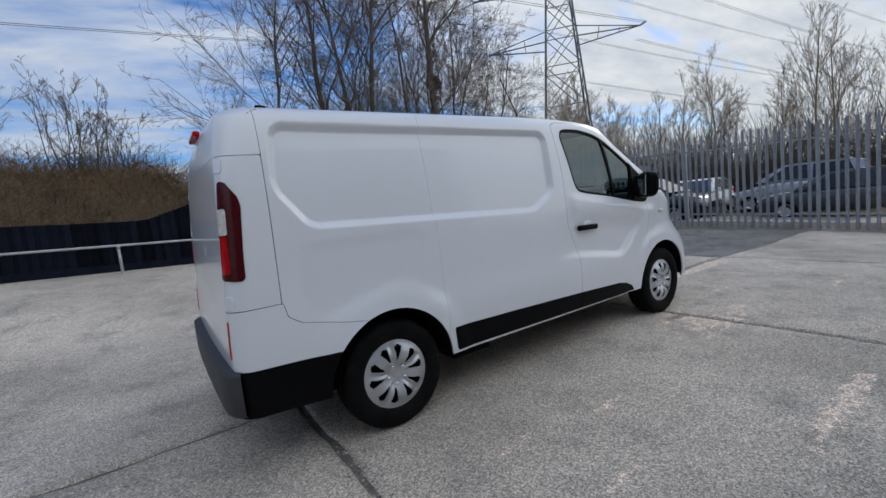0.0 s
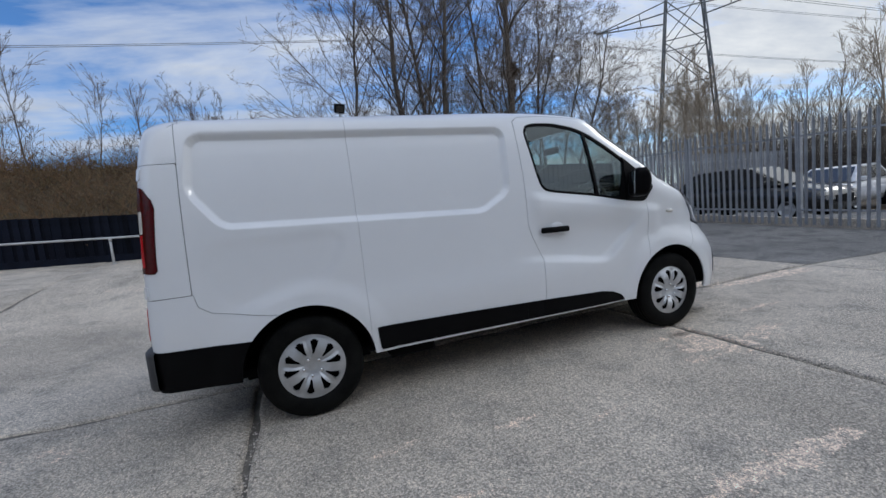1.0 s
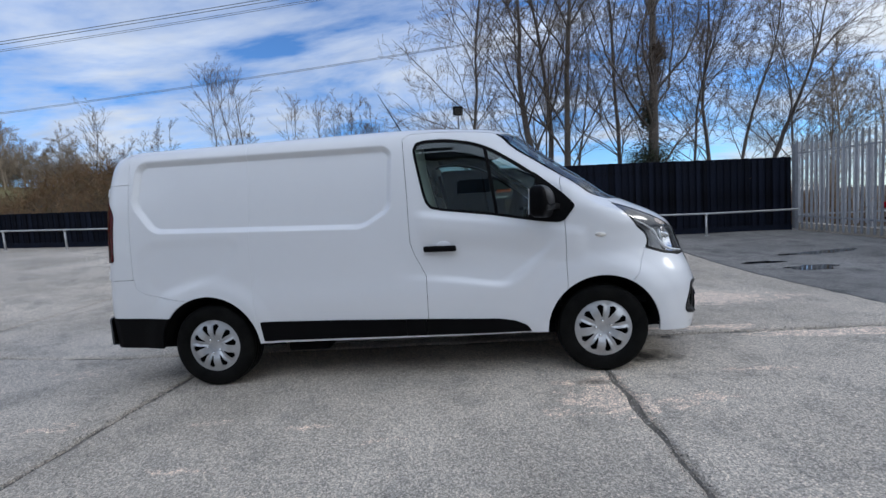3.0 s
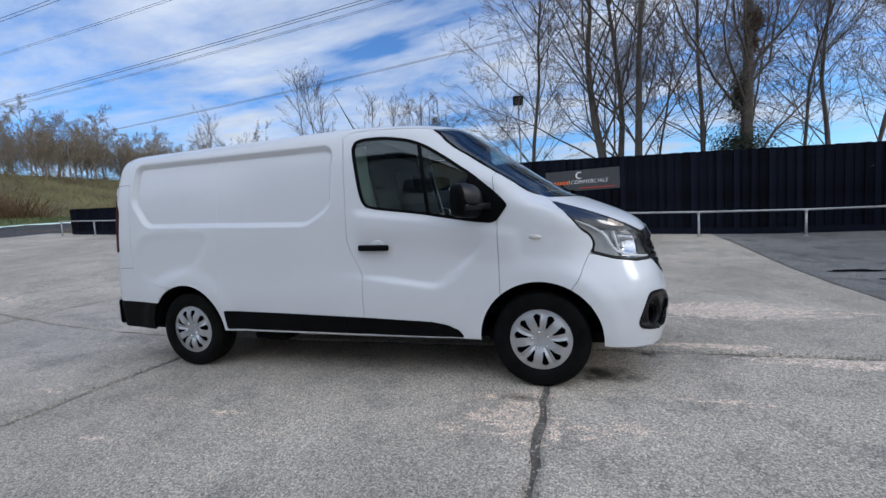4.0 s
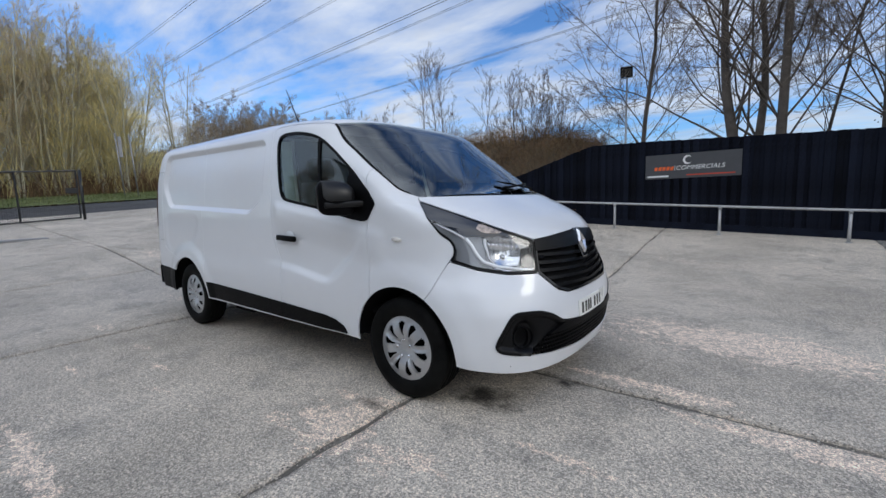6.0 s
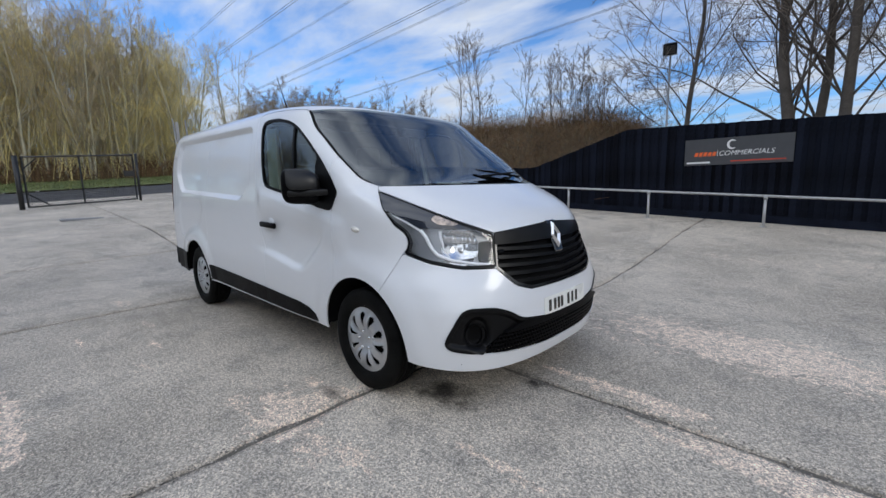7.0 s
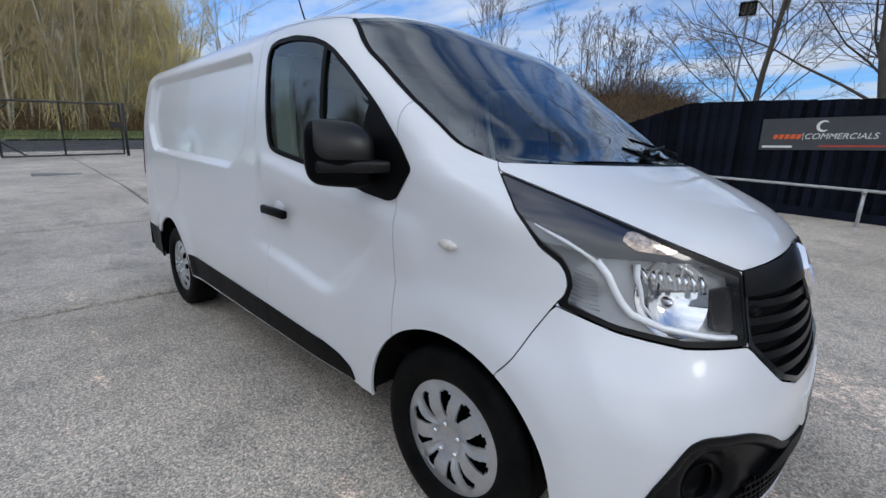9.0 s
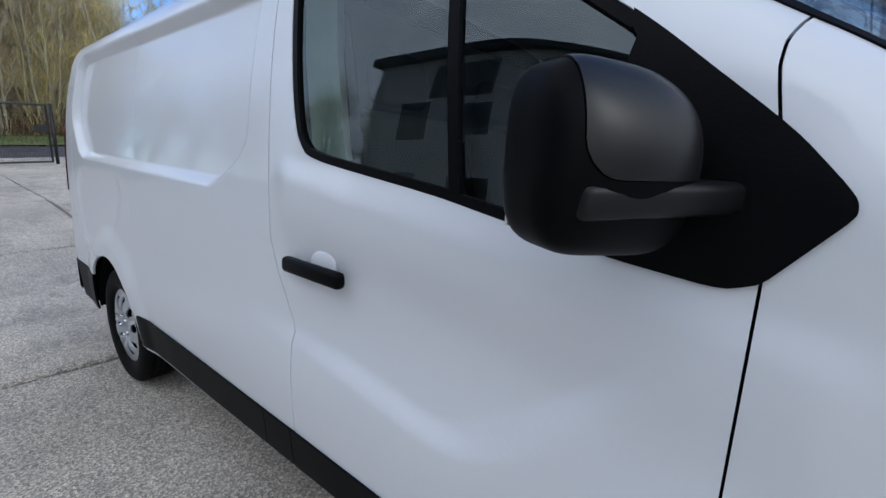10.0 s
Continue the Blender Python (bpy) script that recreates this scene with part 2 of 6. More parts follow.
WHITE = material("white_paint", (0.745, 0.755, 0.775), 0.30, var=0.015, scale=1.2, fine=9, coat=0.8, rvar=0.04)
BLACK = material("black_plastic", (0.0035, 0.0035, 0.004), 0.45, spec=0.07, var=0.25, scale=5, fine=420, bump=0.0006)
SATINBLACK = material("satin_black", (0.004, 0.004, 0.0045), 0.34, spec=0.18, var=0.2, scale=5, fine=420, bump=0.0001)
MIRRORBLACK = material("mirror_black", (0.003, 0.003, 0.0035), 0.45, spec=0.06, var=0.2, scale=5, fine=420, bump=0.0002)
CAPBLACK = material("mirror_cap_black", (0.009, 0.009, 0.0095), 0.38, spec=0.38, var=0.2, scale=5, fine=500, bump=0.0001)
ARMBLACK = material("mirror_arm_black", (0.007, 0.007, 0.0075), 0.40, spec=0.3, var=0.2, scale=5, fine=500, bump=0.0001)
GLOSSBLACK = material("gloss_black", (0.008, 0.008, 0.009), 0.12, var=0.1, coat=0.4, rvar=0.03)
SHELL = material("dark_shell", (0.004, 0.004, 0.0045), 0.9, var=0.2, spec=0.1)
RUBBER = material("tyre_rubber", (0.0035, 0.0035, 0.004), 0.6, spec=0.05, var=0.4, scale=9, fine=120, bump=0.0008, second=(0.008, 0.008, 0.0075))
HUB = material("silver_hubcap", (0.52, 0.53, 0.545), 0.36, metal=0.7, var=0.12, scale=14, fine=90, rvar=0.08)
CHROME = material("chrome", (0.78, 0.78, 0.79), 0.08, metal=1.0, var=0.03, rvar=0.03)
STEEL = material("dull_steel", (0.30, 0.30, 0.31), 0.5, metal=0.8, var=0.25, fine=40)
SCREEN = glass("screen_glass", (0.66, 0.74, 0.74), 0.15, 0.0, (0.88, 0.92, 0.95))
SIDEGLASS = glass("side_glass", (0.48, 0.57, 0.53), 0.085, 0.0, (0.80, 0.88, 0.90))
LENS = glass("lamp_lens", (0.93, 0.94, 0.95), 0.06, 0.05)
LAMPBLACK = material("lamp_black", (0.005, 0.008, 0.018), 0.10, var=0.1, rvar=0.03, coat=1.0, spec=0.5)
RED = material("red_lens", (0.42, 0.001, 0.006), 0.2, var=0.2, scale=30, spec=0.3, rvar=0.04)
DARKRED = material("dark_red_lens", (0.055, 0.0005, 0.002), 0.2, var=0.3, scale=30, spec=0.3, rvar=0.04)
CLEAR = material("clear_lens", (0.66, 0.63, 0.58), 0.15, var=0.2, scale=50, coat=0.7)
TRIM = material("grey_cloth", (0.045, 0.046, 0.05), 0.9, var=0.25, scale=20, fine=300, bump=0.001)
DASH = material("dark_dash", (0.02, 0.02, 0.022), 0.6, var=0.15, fine=300, bump=0.0005)
PLATE = material("plate_white", (0.80, 0.80, 0.76), 0.3, var=0.04, coat=0.4)

# ---- small builders ----
def mesh_of(name, verts, faces, mat, smooth=False):
    me = bpy.data.meshes.new(name)
    me.from_pydata([tuple(map(float, v)) for v in verts], [], [tuple(f) for f in faces])
    if smooth:
        me.shade_smooth()
    for m in (mat if isinstance(mat, (list, tuple)) else [mat]):
        me.materials.append(m)
    return me


def part(name, bm, mat, parent=None, label="", smooth=False, m=None):
    """Links a bmesh, or a ready mesh, as ONE object under a thing or a part."""
    if isinstance(bm, bmesh.types.BMesh):
        me = bpy.data.meshes.new(name)
        bm.normal_update()
        bm.to_mesh(me)
        bm.free()
        if smooth:
            me.shade_smooth()
        me.materials.append(mat)
    else:
        me = bm
    ob = new(name, me)
    if parent is not None:
        ob.parent = parent
    if m is not None:
        ob.matrix_basis = m
    if label:
        tagged(ob, label)
    return ob


def box(x0, y0, z0, x1, y1, z1, bevel=0.0, seg=2, bm=None):
    bm = bm or bmesh.new()
    r = bmesh.ops.create_cube(bm, size=1.0)
    for v in r["verts"]:
        v.co = Vector(((x0 + x1) / 2 + v.co.x * (x1 - x0), (y0 + y1) / 2 + v.co.y * (y1 - y0), (z0 + z1) / 2 + v.co.z * (z1 - z0)))
    if bevel:
        es = list({e for v in r["verts"] for e in v.link_edges})
        bmesh.ops.bevel(bm, geom=es, offset=bevel, segments=seg, profile=0.5, affect="EDGES")
    return bm


def tube(points, radii, sides=8, cap=True, bm=None):
    """A round bar along points, its radius given at each."""
    bm = bm or bmesh.new()
    pts = [Vector(p) for p in points]
    if isinstance(radii, (int, float)):
        radii = [radii] * len(pts)
    rings, up = [], None
    for i, p in enumerate(pts):
        d = (pts[min(i + 1, len(pts) - 1)] - pts[max(i - 1, 0)]).normalized()
        if up is None:
            up = d.orthogonal().normalized()
        up = (up - d * up.dot(d)).normalized()
        side = d.cross(up)
        rings.append([bm.verts.new(p + (up * math.cos(k * math.tau / sides) + side * math.sin(k * math.tau / sides)) * radii[i]) for k in range(sides)])
    for a, b in zip(rings, rings[1:]):
        for k in range(sides):
            bm.faces.new((a[k], a[(k + 1) % sides], b[(k + 1) % sides], b[k]))
    if cap:
        bm.faces.new(rings[0][::-1])
        bm.faces.new(rings[-1])
    return bm


def revolve(profile, steps=48, axis="y", bm=None):
    """Turns (radius, offset) pairs round the y axis."""
    bm = bm or bmesh.new()
    rings = []
    for k in range(steps):
        a = k * math.tau / steps
        rings.append([bm.verts.new((r * math.cos(a), o, r * math.sin(a))) for r, o in profile])
    for k in range(steps):
        a, b = rings[k], rings[(k + 1) % steps]
        for i in range(len(profile) - 1):
            bm.faces.new((a[i], a[i + 1], b[i + 1], b[i]))
    return bm


def thing(name, label, category, group="", kind="", m=None):
    e = tagged(new(name), label, category, group, kind)
    e.empty_display_size = 0.2
    if m is not None:
        e.matrix_basis = m
    return e


def smooth_step(a, b, v):
    t = np.clip((v - a) / (b - a), 0, 1)
    return t * t * (3 - 2 * t)


# ---- ground ----
def ground_z(x, y):
    """The yard is level round the van and climbs towards the fence and the road."""
    x, y = np.asarray(x, float), np.asarray(y, float)
    dx = np.maximum(np.maximum(-4.0 - x, 0), x - 2.0)
    dy = np.maximum(np.maximum(-3.5 - y, 0), y - 1.0)
    w = smooth_step(0.5, 6.0, np.hypot(dx, dy))
    xx = np.clip(x, -30, 14)
    yy = np.clip(y, -12, 14)
    # and flattens out under the palisade
    flat = smooth_step(4.0, 7.6, x) * (0.21 - 0.016 * np.maximum(0, yy))
    return (0.03 - 0.044 * xx + 0.055 * yy + flat) * w


def gz(x, y):
    return float(ground_z(x, y))


WORN = [(1.25, 1.42, 1.4, 0.9, 0.80), (2.15, 1.35, 1.0, 0.65, 0.62), (3.0, 1.25, 1.0, 0.6, 0.42), (1.4, 0.06, 0.7, 0.2, 0.90), (1.95, -0.2, 1.0, 0.19, 0.95), (2.7, -0.24, 1.0, 0.18, 0.85),
        (-1.2, -2.6, 1.2, 0.10, 0.62), (-0.9, -3.2, 1.3, 0.14, 0.60), (-2.6, -2.1, 0.6, 0.10, 0.62), (1.1, -1.0, 0.5, 0.10, 0.62), (0.9, 0.12, 0.9, 0.09, 0.80), (2.4, 2.6, 1.6, 0.5, 0.36),
        (-0.06, -1.3, 0.23, 0.75, 0.92), (-0.33, -1.42, 0.5, 0.24, 0.8), (-0.33, -1.14, 0.33, 0.14, 0.67), (0.26, -1.52, 0.38, 0.19, 0.64), (0.55, -1.4, 0.28, 0.14, 0.58), (-0.52, -1.62, 0.38, 0.13, 0.54),
        (-2.75, -1.58, 0.38, 0.13, 0.73), (-2.05, -1.67, 0.4, 0.14, 0.73), (-1.55, -1.85, 0.38, 0.12, 0.58), (-1.0, -2.55, 1.0, 0.17, 0.53), (0.3, -2.45, 1.0, 0.17, 0.48), (2.0, -1.84, 1.25, 0.23, 0.53),
        (-4.2, 2.0, 1.12, 0.36, 0.48), (-5.6, 4.8, 2.0, 0.58, 0.46), (-4.9, -0.5, 1.25, 0.29, 0.48), (1.5, 4.9, 2.75, 0.72, 0.37), (-8.5, 0.4, 2.75, 0.72, 0.37), (-3.9, -1.6, 0.62, 0.17, 0.54)]
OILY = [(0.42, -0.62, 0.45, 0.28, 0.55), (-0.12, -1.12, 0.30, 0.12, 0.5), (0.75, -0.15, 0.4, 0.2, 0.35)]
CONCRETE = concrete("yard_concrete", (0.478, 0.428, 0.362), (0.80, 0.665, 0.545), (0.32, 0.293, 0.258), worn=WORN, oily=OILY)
ASPHALT = concrete("road_asphalt", (0.075, 0.075, 0.078), (0.12, 0.115, 0.11), (0.05, 0.05, 0.052))
APRON = concrete("dark_apron", (0.22, 0.212, 0.20), (0.33, 0.31, 0.28), (0.11, 0.108, 0.105))
JOINT = material("joint_dirt", (0.15, 0.135, 0.115), 0.95, var=0.5, scale=9, fine=90, bump=0.004)
GRASS = material("verge_grass", (0.09, 0.15, 0.035), 0.9, var=0.4, scale=1.2, fine=30, bump=0.01, second=(0.13, 0.14, 0.05))
EARTH = material("bank_earth", (0.10, 0.075, 0.045), 0.95, var=0.5, scale=1.0, fine=14, bump=0.03)


def sheet(name, xs, ys, dz, mat, parent=None, kind="structure", label="", category=""):
    """A piece of ground between the coordinates xs and ys, dz above the lie of the land."""
    X, Y = np.meshgrid(xs, ys)
    Z = ground_z(X, Y) + dz
    nx, ny = len(xs), len(ys)
    v = np.stack([X.ravel(), Y.ravel(), Z.ravel()], 1)
    f = [(j * nx + i, j * nx + i + 1, (j + 1) * nx + i + 1, (j + 1) * nx + i) for j in range(ny - 1) for i in range(nx - 1)]
    ob = new(name, mesh_of(name, v, f, mat, True))
    if parent is not None:
        ob.parent = parent
    return tagged(ob, label, category, "", kind)


coarse = np.concatenate([np.linspace(-900, -60, 15), np.linspace(-55, -20, 15), np.arange(-19, 20, 1.0), np.linspace(20, 60, 12), np.linspace(80, 900, 14)])
ground = sheet("ground", coarse, coarse, -0.09, EARTH, label="brown earth and dead grass under the trees", category="ground")


def slab(x0, x1, y0, y1, mat, name="concrete_slab", gap=0.006, thick=0.07, step=0.12):
    """One bay of the yard, with crumbled, rounded edges and its own thickness."""
    nx, ny = max(4, int((x1 - x0) / step)), max(4, int((y1 - y0) / step))
    e = 0.02
    xs = np.concatenate([[x0 + gap, x0 + gap + e], np.linspace(x0 + 0.1, x1 - 0.1, nx), [x1 - gap - e, x1 - gap]])
    ys = np.concatenate([[y0 + gap, y0 + gap + e], np.linspace(y0 + 0.1, y1 - 0.1, ny), [y1 - gap - e, y1 - gap]])
    rng = np.random.default_rng(int(abs(x0 * 7 + y0 * 13)) + 5)
    X, Y = np.meshgrid(xs, ys)
    a, b = len(xs), len(ys)
    wob = lambda n: np.convolve(rng.normal(0, 0.013, n + 4), [0.2, 0.5, 1, 0.5, 0.2], "valid")
    for k, s in ((0, 1), (1, 1), (-1, -1), (-2, -1)):
        w = np.abs(wob(b)) * s
        X[:, k] += w
        if k in (0, -1):
            X[:, 1 if k == 0 else -2] += w * 0.6
        w = np.abs(wob(a)) * s
        Y[k, :] += w
        if k in (0, -1):
            Y[1 if k == 0 else -2, :] += w * 0.6
    edge = np.zeros(X.shape, bool)
    edge[0], edge[-1], edge[:, 0], edge[:, -1] = True, True, True, True
    Z = ground_z(X, Y) - np.where(edge, 0.008, 0.0)
    v = [tuple(p) for p in np.stack([X.ravel(), Y.ravel(), Z.ravel()], 1)]
    f = [(j * a + i, j * a + i + 1, (j + 1) * a + i + 1, (j + 1) * a + i) for j in range(b - 1) for i in range(a - 1)]
    ring = [i for i in range(a)] + [j * a + a - 1 for j in range(1, b)] + [(b - 1) * a + i for i in range(a - 2, -1, -1)] + [j * a for j in range(b - 2, 0, -1)]
    n0 = len(v)
    v += [(v[i][0], v[i][1], v[i][2] - thick) for i in ring]
    m = len(ring)
    f += [(ring[k], n0 + k, n0 + (k + 1) % m, ring[(k + 1) % m]) for k in range(m)]
    ob = new(name, mesh_of(name, v, f, mat))
    ob.data.shade_smooth()
    ob.parent = pavement
    return ob


pavement = sheet("pavement", np.linspace(-21.5, 14, 72), np.linspace(-16, 8.6, 50), -0.017, JOINT, label="worn grey concrete yard laid in square bays", category="pavement")
XJ = [-21.4, -17.5, -14.0, -10.55, -7.1, -3.5, 0.02, 3.47]
YJ = [-16.0, -7.2, -0.08, 8.5]
for i in range(len(XJ) - 1):
    for j in range(len(YJ) - 1):
        slab(XJ[i], XJ[i + 1], YJ[j], YJ[j + 1], CONCRETE, step=0.12 if -8 < XJ[i] < 3 and j > 0 else 0.5, gap=0.001 if j == 2 else 0.009)
for j in range(len(YJ) - 1):
    slab(3.47, 13.9, YJ[j], YJ[j + 1], APRON if j == 2 else CONCRETE, "asphalt_bay" if j == 2 else "concrete_slab")


def gravel(count, seed):
    """Loose stones and crumbled concrete lying along the nearest joints."""
    rng = random.Random(seed)
    v, f = [], []
    for k in range(count):
        if k % 3 == 0:
            x, y = 0.02 + rng.gauss(0, 0.03), rng.uniform(-4.2, -0.9)
        elif k % 3 == 1:
            x, y = rng.uniform(0.4, 3.4), -0.08 + rng.gauss(0, 0.035)
        else:
            x, y = -3.5 + rng.gauss(0, 0.03), rng.uniform(-4.2, -0.8)
        r = rng.uniform(0.003, 0.009)
        z = gz(x, y) + r * 0.3
        n = len(v)
        for d in ((1, 0, 0), (0, 1, 0), (-1, 0, 0), (0, -1, 0), (0, 0, 0.8), (0, 0, -0.8)):
            q = r * rng.uniform(0.6, 1.2)
            v.append((x + d[0] * q, y + d[1] * q, z + d[2] * q))
        f += [(n + a, n + (a + 1) % 4, n + 4) for a in range(4)] + [(n + (a + 1) % 4, n + a, n + 5) for a in range(4)]
    o = new("gravel", mesh_of("gravel", v, f, STONE))
    return tagged(o, "crumbs of grey stone and concrete along the joints", "gravel", kind="stuff")


STONE = material("loose_stone", (0.20, 0.185, 0.165), 0.9, var=0.4, scale=8, fine=60, island=0.6, second=(0.42, 0.38, 0.33))
gravel(1500, 12)
road = sheet("road", np.linspace(-31, -21.6, 6), np.concatenate([np.linspace(-300, -30, 10), np.linspace(-25, 25, 26), np.linspace(30, 300, 10)]), -0.02, ASPHALT, label="dark asphalt road past the yard's gate", category="road")
verge = sheet("grass_verge", np.linspace(-37, -31, 5), np.concatenate([np.linspace(-300, -30, 10), np.linspace(-25, 25, 26), np.linspace(30, 300, 10)]), 0.06, GRASS, label="strip of green grass beyond the road", category="grass")
for v in verge.data.vertices:
    v.co.z += 0.09 * (-31 - v.co.x)

# ---- the van's skin: plan outlines stacked over the height ----
def pchip(xs, ys):
    """A smooth curve through the pairs that does not overshoot."""
    xs, ys = np.array(xs, float), np.array(ys, float)
    h, d = np.diff(xs), np.diff(ys) / np.diff(xs)
    m = np.zeros(len(xs))
    m[0], m[-1] = d[0], d[-1]
    for i in range(1, len(xs) - 1):
        if d[i - 1] * d[i] > 0:
            w1, w2 = 2 * h[i] + h[i - 1], h[i] + 2 * h[i - 1]
            m[i] = (w1 + w2) / (w1 / d[i - 1] + w2 / d[i])

    def f(q):
        q = np.clip(np.asarray(q, float), xs[0], xs[-1])
        i = np.clip(np.searchsorted(xs, q) - 1, 0, len(h) - 1)
        t = (q - xs[i]) / h[i]
        return (ys[i] * (1 + 2 * t) * (1 - t) ** 2 + h[i] * m[i] * t * (1 - t) ** 2
                + ys[i + 1] * t * t * (3 - 2 * t) + h[i] * m[i + 1] * t * t * (t - 1))
    return f


nose_x = pchip([.16, .28, .45, .60, .72, .85, .95, 1.03, 1.09, 1.15, 1.20, 1.26, 1.31, 1.345, 1.45, 1.55, 1.65, 1.76, 1.84, 1.90, 1.935, 1.955, 1.972, 1.985, 1.992],
               [.83, .878, .91, .905, .885, .855, .825, .795, .755, .68, .585, .45, .33, .232, .065, -.075, -.21, -.355, -.46, -.57, -.78, -1.0, -1.35, -1.8, -2.2])
half_w = pchip([.16, .28, .45, .60, .72, .95, 1.15, 1.31, 1.45, 1.55, 1.65, 1.76, 1.84, 1.90, 1.935, 1.955, 1.972, 1.985, 1.992],
               [.925, .945, .962, .972, .976, .972, .968, .961, .950, .938, .922, .900, .882, .858, .826, .785, .69, .46, .02])
nose_len = pchip([.16, .45, .60, .72, .85, .92, 1.03, 1.15, 1.26, 1.31, 1.345, 1.5, 1.76, 1.90, 1.97, 1.992], [.60, .68, .70, .80, 1.0, 1.04, .99, .82, .70, .70, .69, .70, .75, .75, .75, .4])
nose_pow = pchip([.16, .7, .95, 1.1, 1.26, 1.31, 1.345, 1.5, 1.76, 1.86, 1.91, 1.992], [2.75, 2.7, 2.5, 2.45, 2.6, 2.8, 3.1, 3.85, 3.95, 4.15, 3.8, 2.6])
tail_x = pchip([.16, .45, .64, .92, 1.06, 1.3, 1.54, 1.7, 1.80, 1.86, 1.90, 1.935, 1.955, 1.972, 1.985, 1.992], [-3.965, -3.98, -3.98, -3.968, -3.96, -3.946, -3.93, -3.915, -3.90, -3.89, -3.88, -3.86, -3.84, -3.80, -3.60, -2.9])
tail_len = pchip([.16, 1.6, 1.8, 1.9, 1.96, 1.992], [.10, .10, .11, .15, .24, .3])
WHEEL_R, ARCH_R, AXLE_F, AXLE_R = 0.335, 0.414, 0.0, -3.098


def sdf(px, pz, poly, r=0.0):
    """Signed distance to a polygon, negative inside; r rounds and grows it."""
    poly = np.array(poly, float)
    best, inside = np.full(np.shape(px), 1e9), np.zeros(np.shape(px), bool)
    for (ax, az), (bx, bz) in zip(poly, np.roll(poly, -1, 0)):
        ex, ez = bx - ax, bz - az
        wx, wz = px - ax, pz - az
        t = np.clip((wx * ex + wz * ez) / (ex * ex + ez * ez), 0, 1)
        best = np.minimum(best, np.hypot(wx - ex * t, wz - ez * t))
        hit = ((az > pz) != (bz > pz)) & (px < ex * (pz - az) / (ez if ez else 1e-12) + ax)
        inside ^= hit
    return np.where(inside, -best, best) - r


def eased(points, ratio=0.25, times=2, most=0.06):
    """Cuts the corners of a polygon, so that they come out round."""
    p = [np.array(q, float) for q in points]
    for _ in range(times):
        q = []
        for a, b in zip(p, p[1:] + p[:1]):
            k = min(ratio, most / max(1e-6, np.linalg.norm(b - a)))
            q += [a + (b - a) * k, b - (b - a) * k]
        p, most = q, most * 0.4
    return p


RECESS = [(-3.60, 1.825), (-3.635, 1.52), (-3.485, 1.315), (-1.79, 1.245), (-1.59, 1.36), (-1.565, 1.795)]


def relief(x, z):
    """How far the flank is pressed in or out, in metres."""
    d = sdf(x, z, eased(RECESS, 0.25, 2, 0.03), 0.02)
    out = -0.036 * (0.7 * np.clip((0.019 - d) / 0.038, 0, 1) + 0.3 * smooth_step(0.021, -0.021, d))
    # the shoulder of the door under its window
    waist = np.interp(x, [-1.45, -0.72, -0.30, -0.05], [1.35, 1.24, 1.16, 1.12])
    out += 0.017 * smooth_step(0.0, -0.085, z - waist) * smooth_step(-0.30, -0.12, z - waist) * smooth_step(-1.42, -1.30, x) * smooth_step(-0.08, -0.2, x)
    # the shoulder that runs from the screen pillar down to the headlamp
    over = (z - (1.262 - 0.60 * x)) / 1.166
    out += 0.021 * (np.where(over > 0, np.clip(1 - over / 0.15, 0, 1), np.clip(1 + over / 0.32, 0, 1)) * 0.75 + 0.25 * smooth_step(0.15, 0.0, np.abs(over))) * smooth_step(-0.42, -0.2, x) * smooth_step(0.36, 0.12, x)
    # a fold below the waist, lower over the sill, and flares over the wheels
    out += 0.013 * smooth_step(0.86, 0.62, z) * smooth_step(-3.6, -3.3, x) * smooth_step(-0.5, -0.9, x)
    for ax in (AXLE_F, AXLE_R):
        r = np.hypot(x - ax, z - WHEEL_R)
        out += 0.014 * smooth_step(0.60, 0.47, r) * smooth_step(0.2, 0.4, z)
    # the scoop of the front door
    d2 = sdf(x, z, eased([(-1.9, 0.83), (-1.35, 0.81), (-1.0, 0.765), (-0.78, 0.725), (-0.69, 0.735), (-0.57, 0.83), (-0.43, 0.95), (-0.22, 1.14), (-0.22, 1.5), (-1.9, 1.5)]), 0.02)
    out += -0.023 * smooth_step(0.016, -0.048, d2) * smooth_step(1.22, 0.86, z) * smooth_step(-1.62, -1.05, x) * smooth_step(-0.28, -0.46, x)
    # shallow pressing above the rear wheel
    d3 = sdf(x, z, eased([(-3.60, 1.165), (-3.60, 0.86), (-3.48, 0.79), (-2.95, 0.93), (-2.80, 1.165)]), 0.02)
    out += -0.007 * smooth_step(0.045, -0.045, d3)
    return out


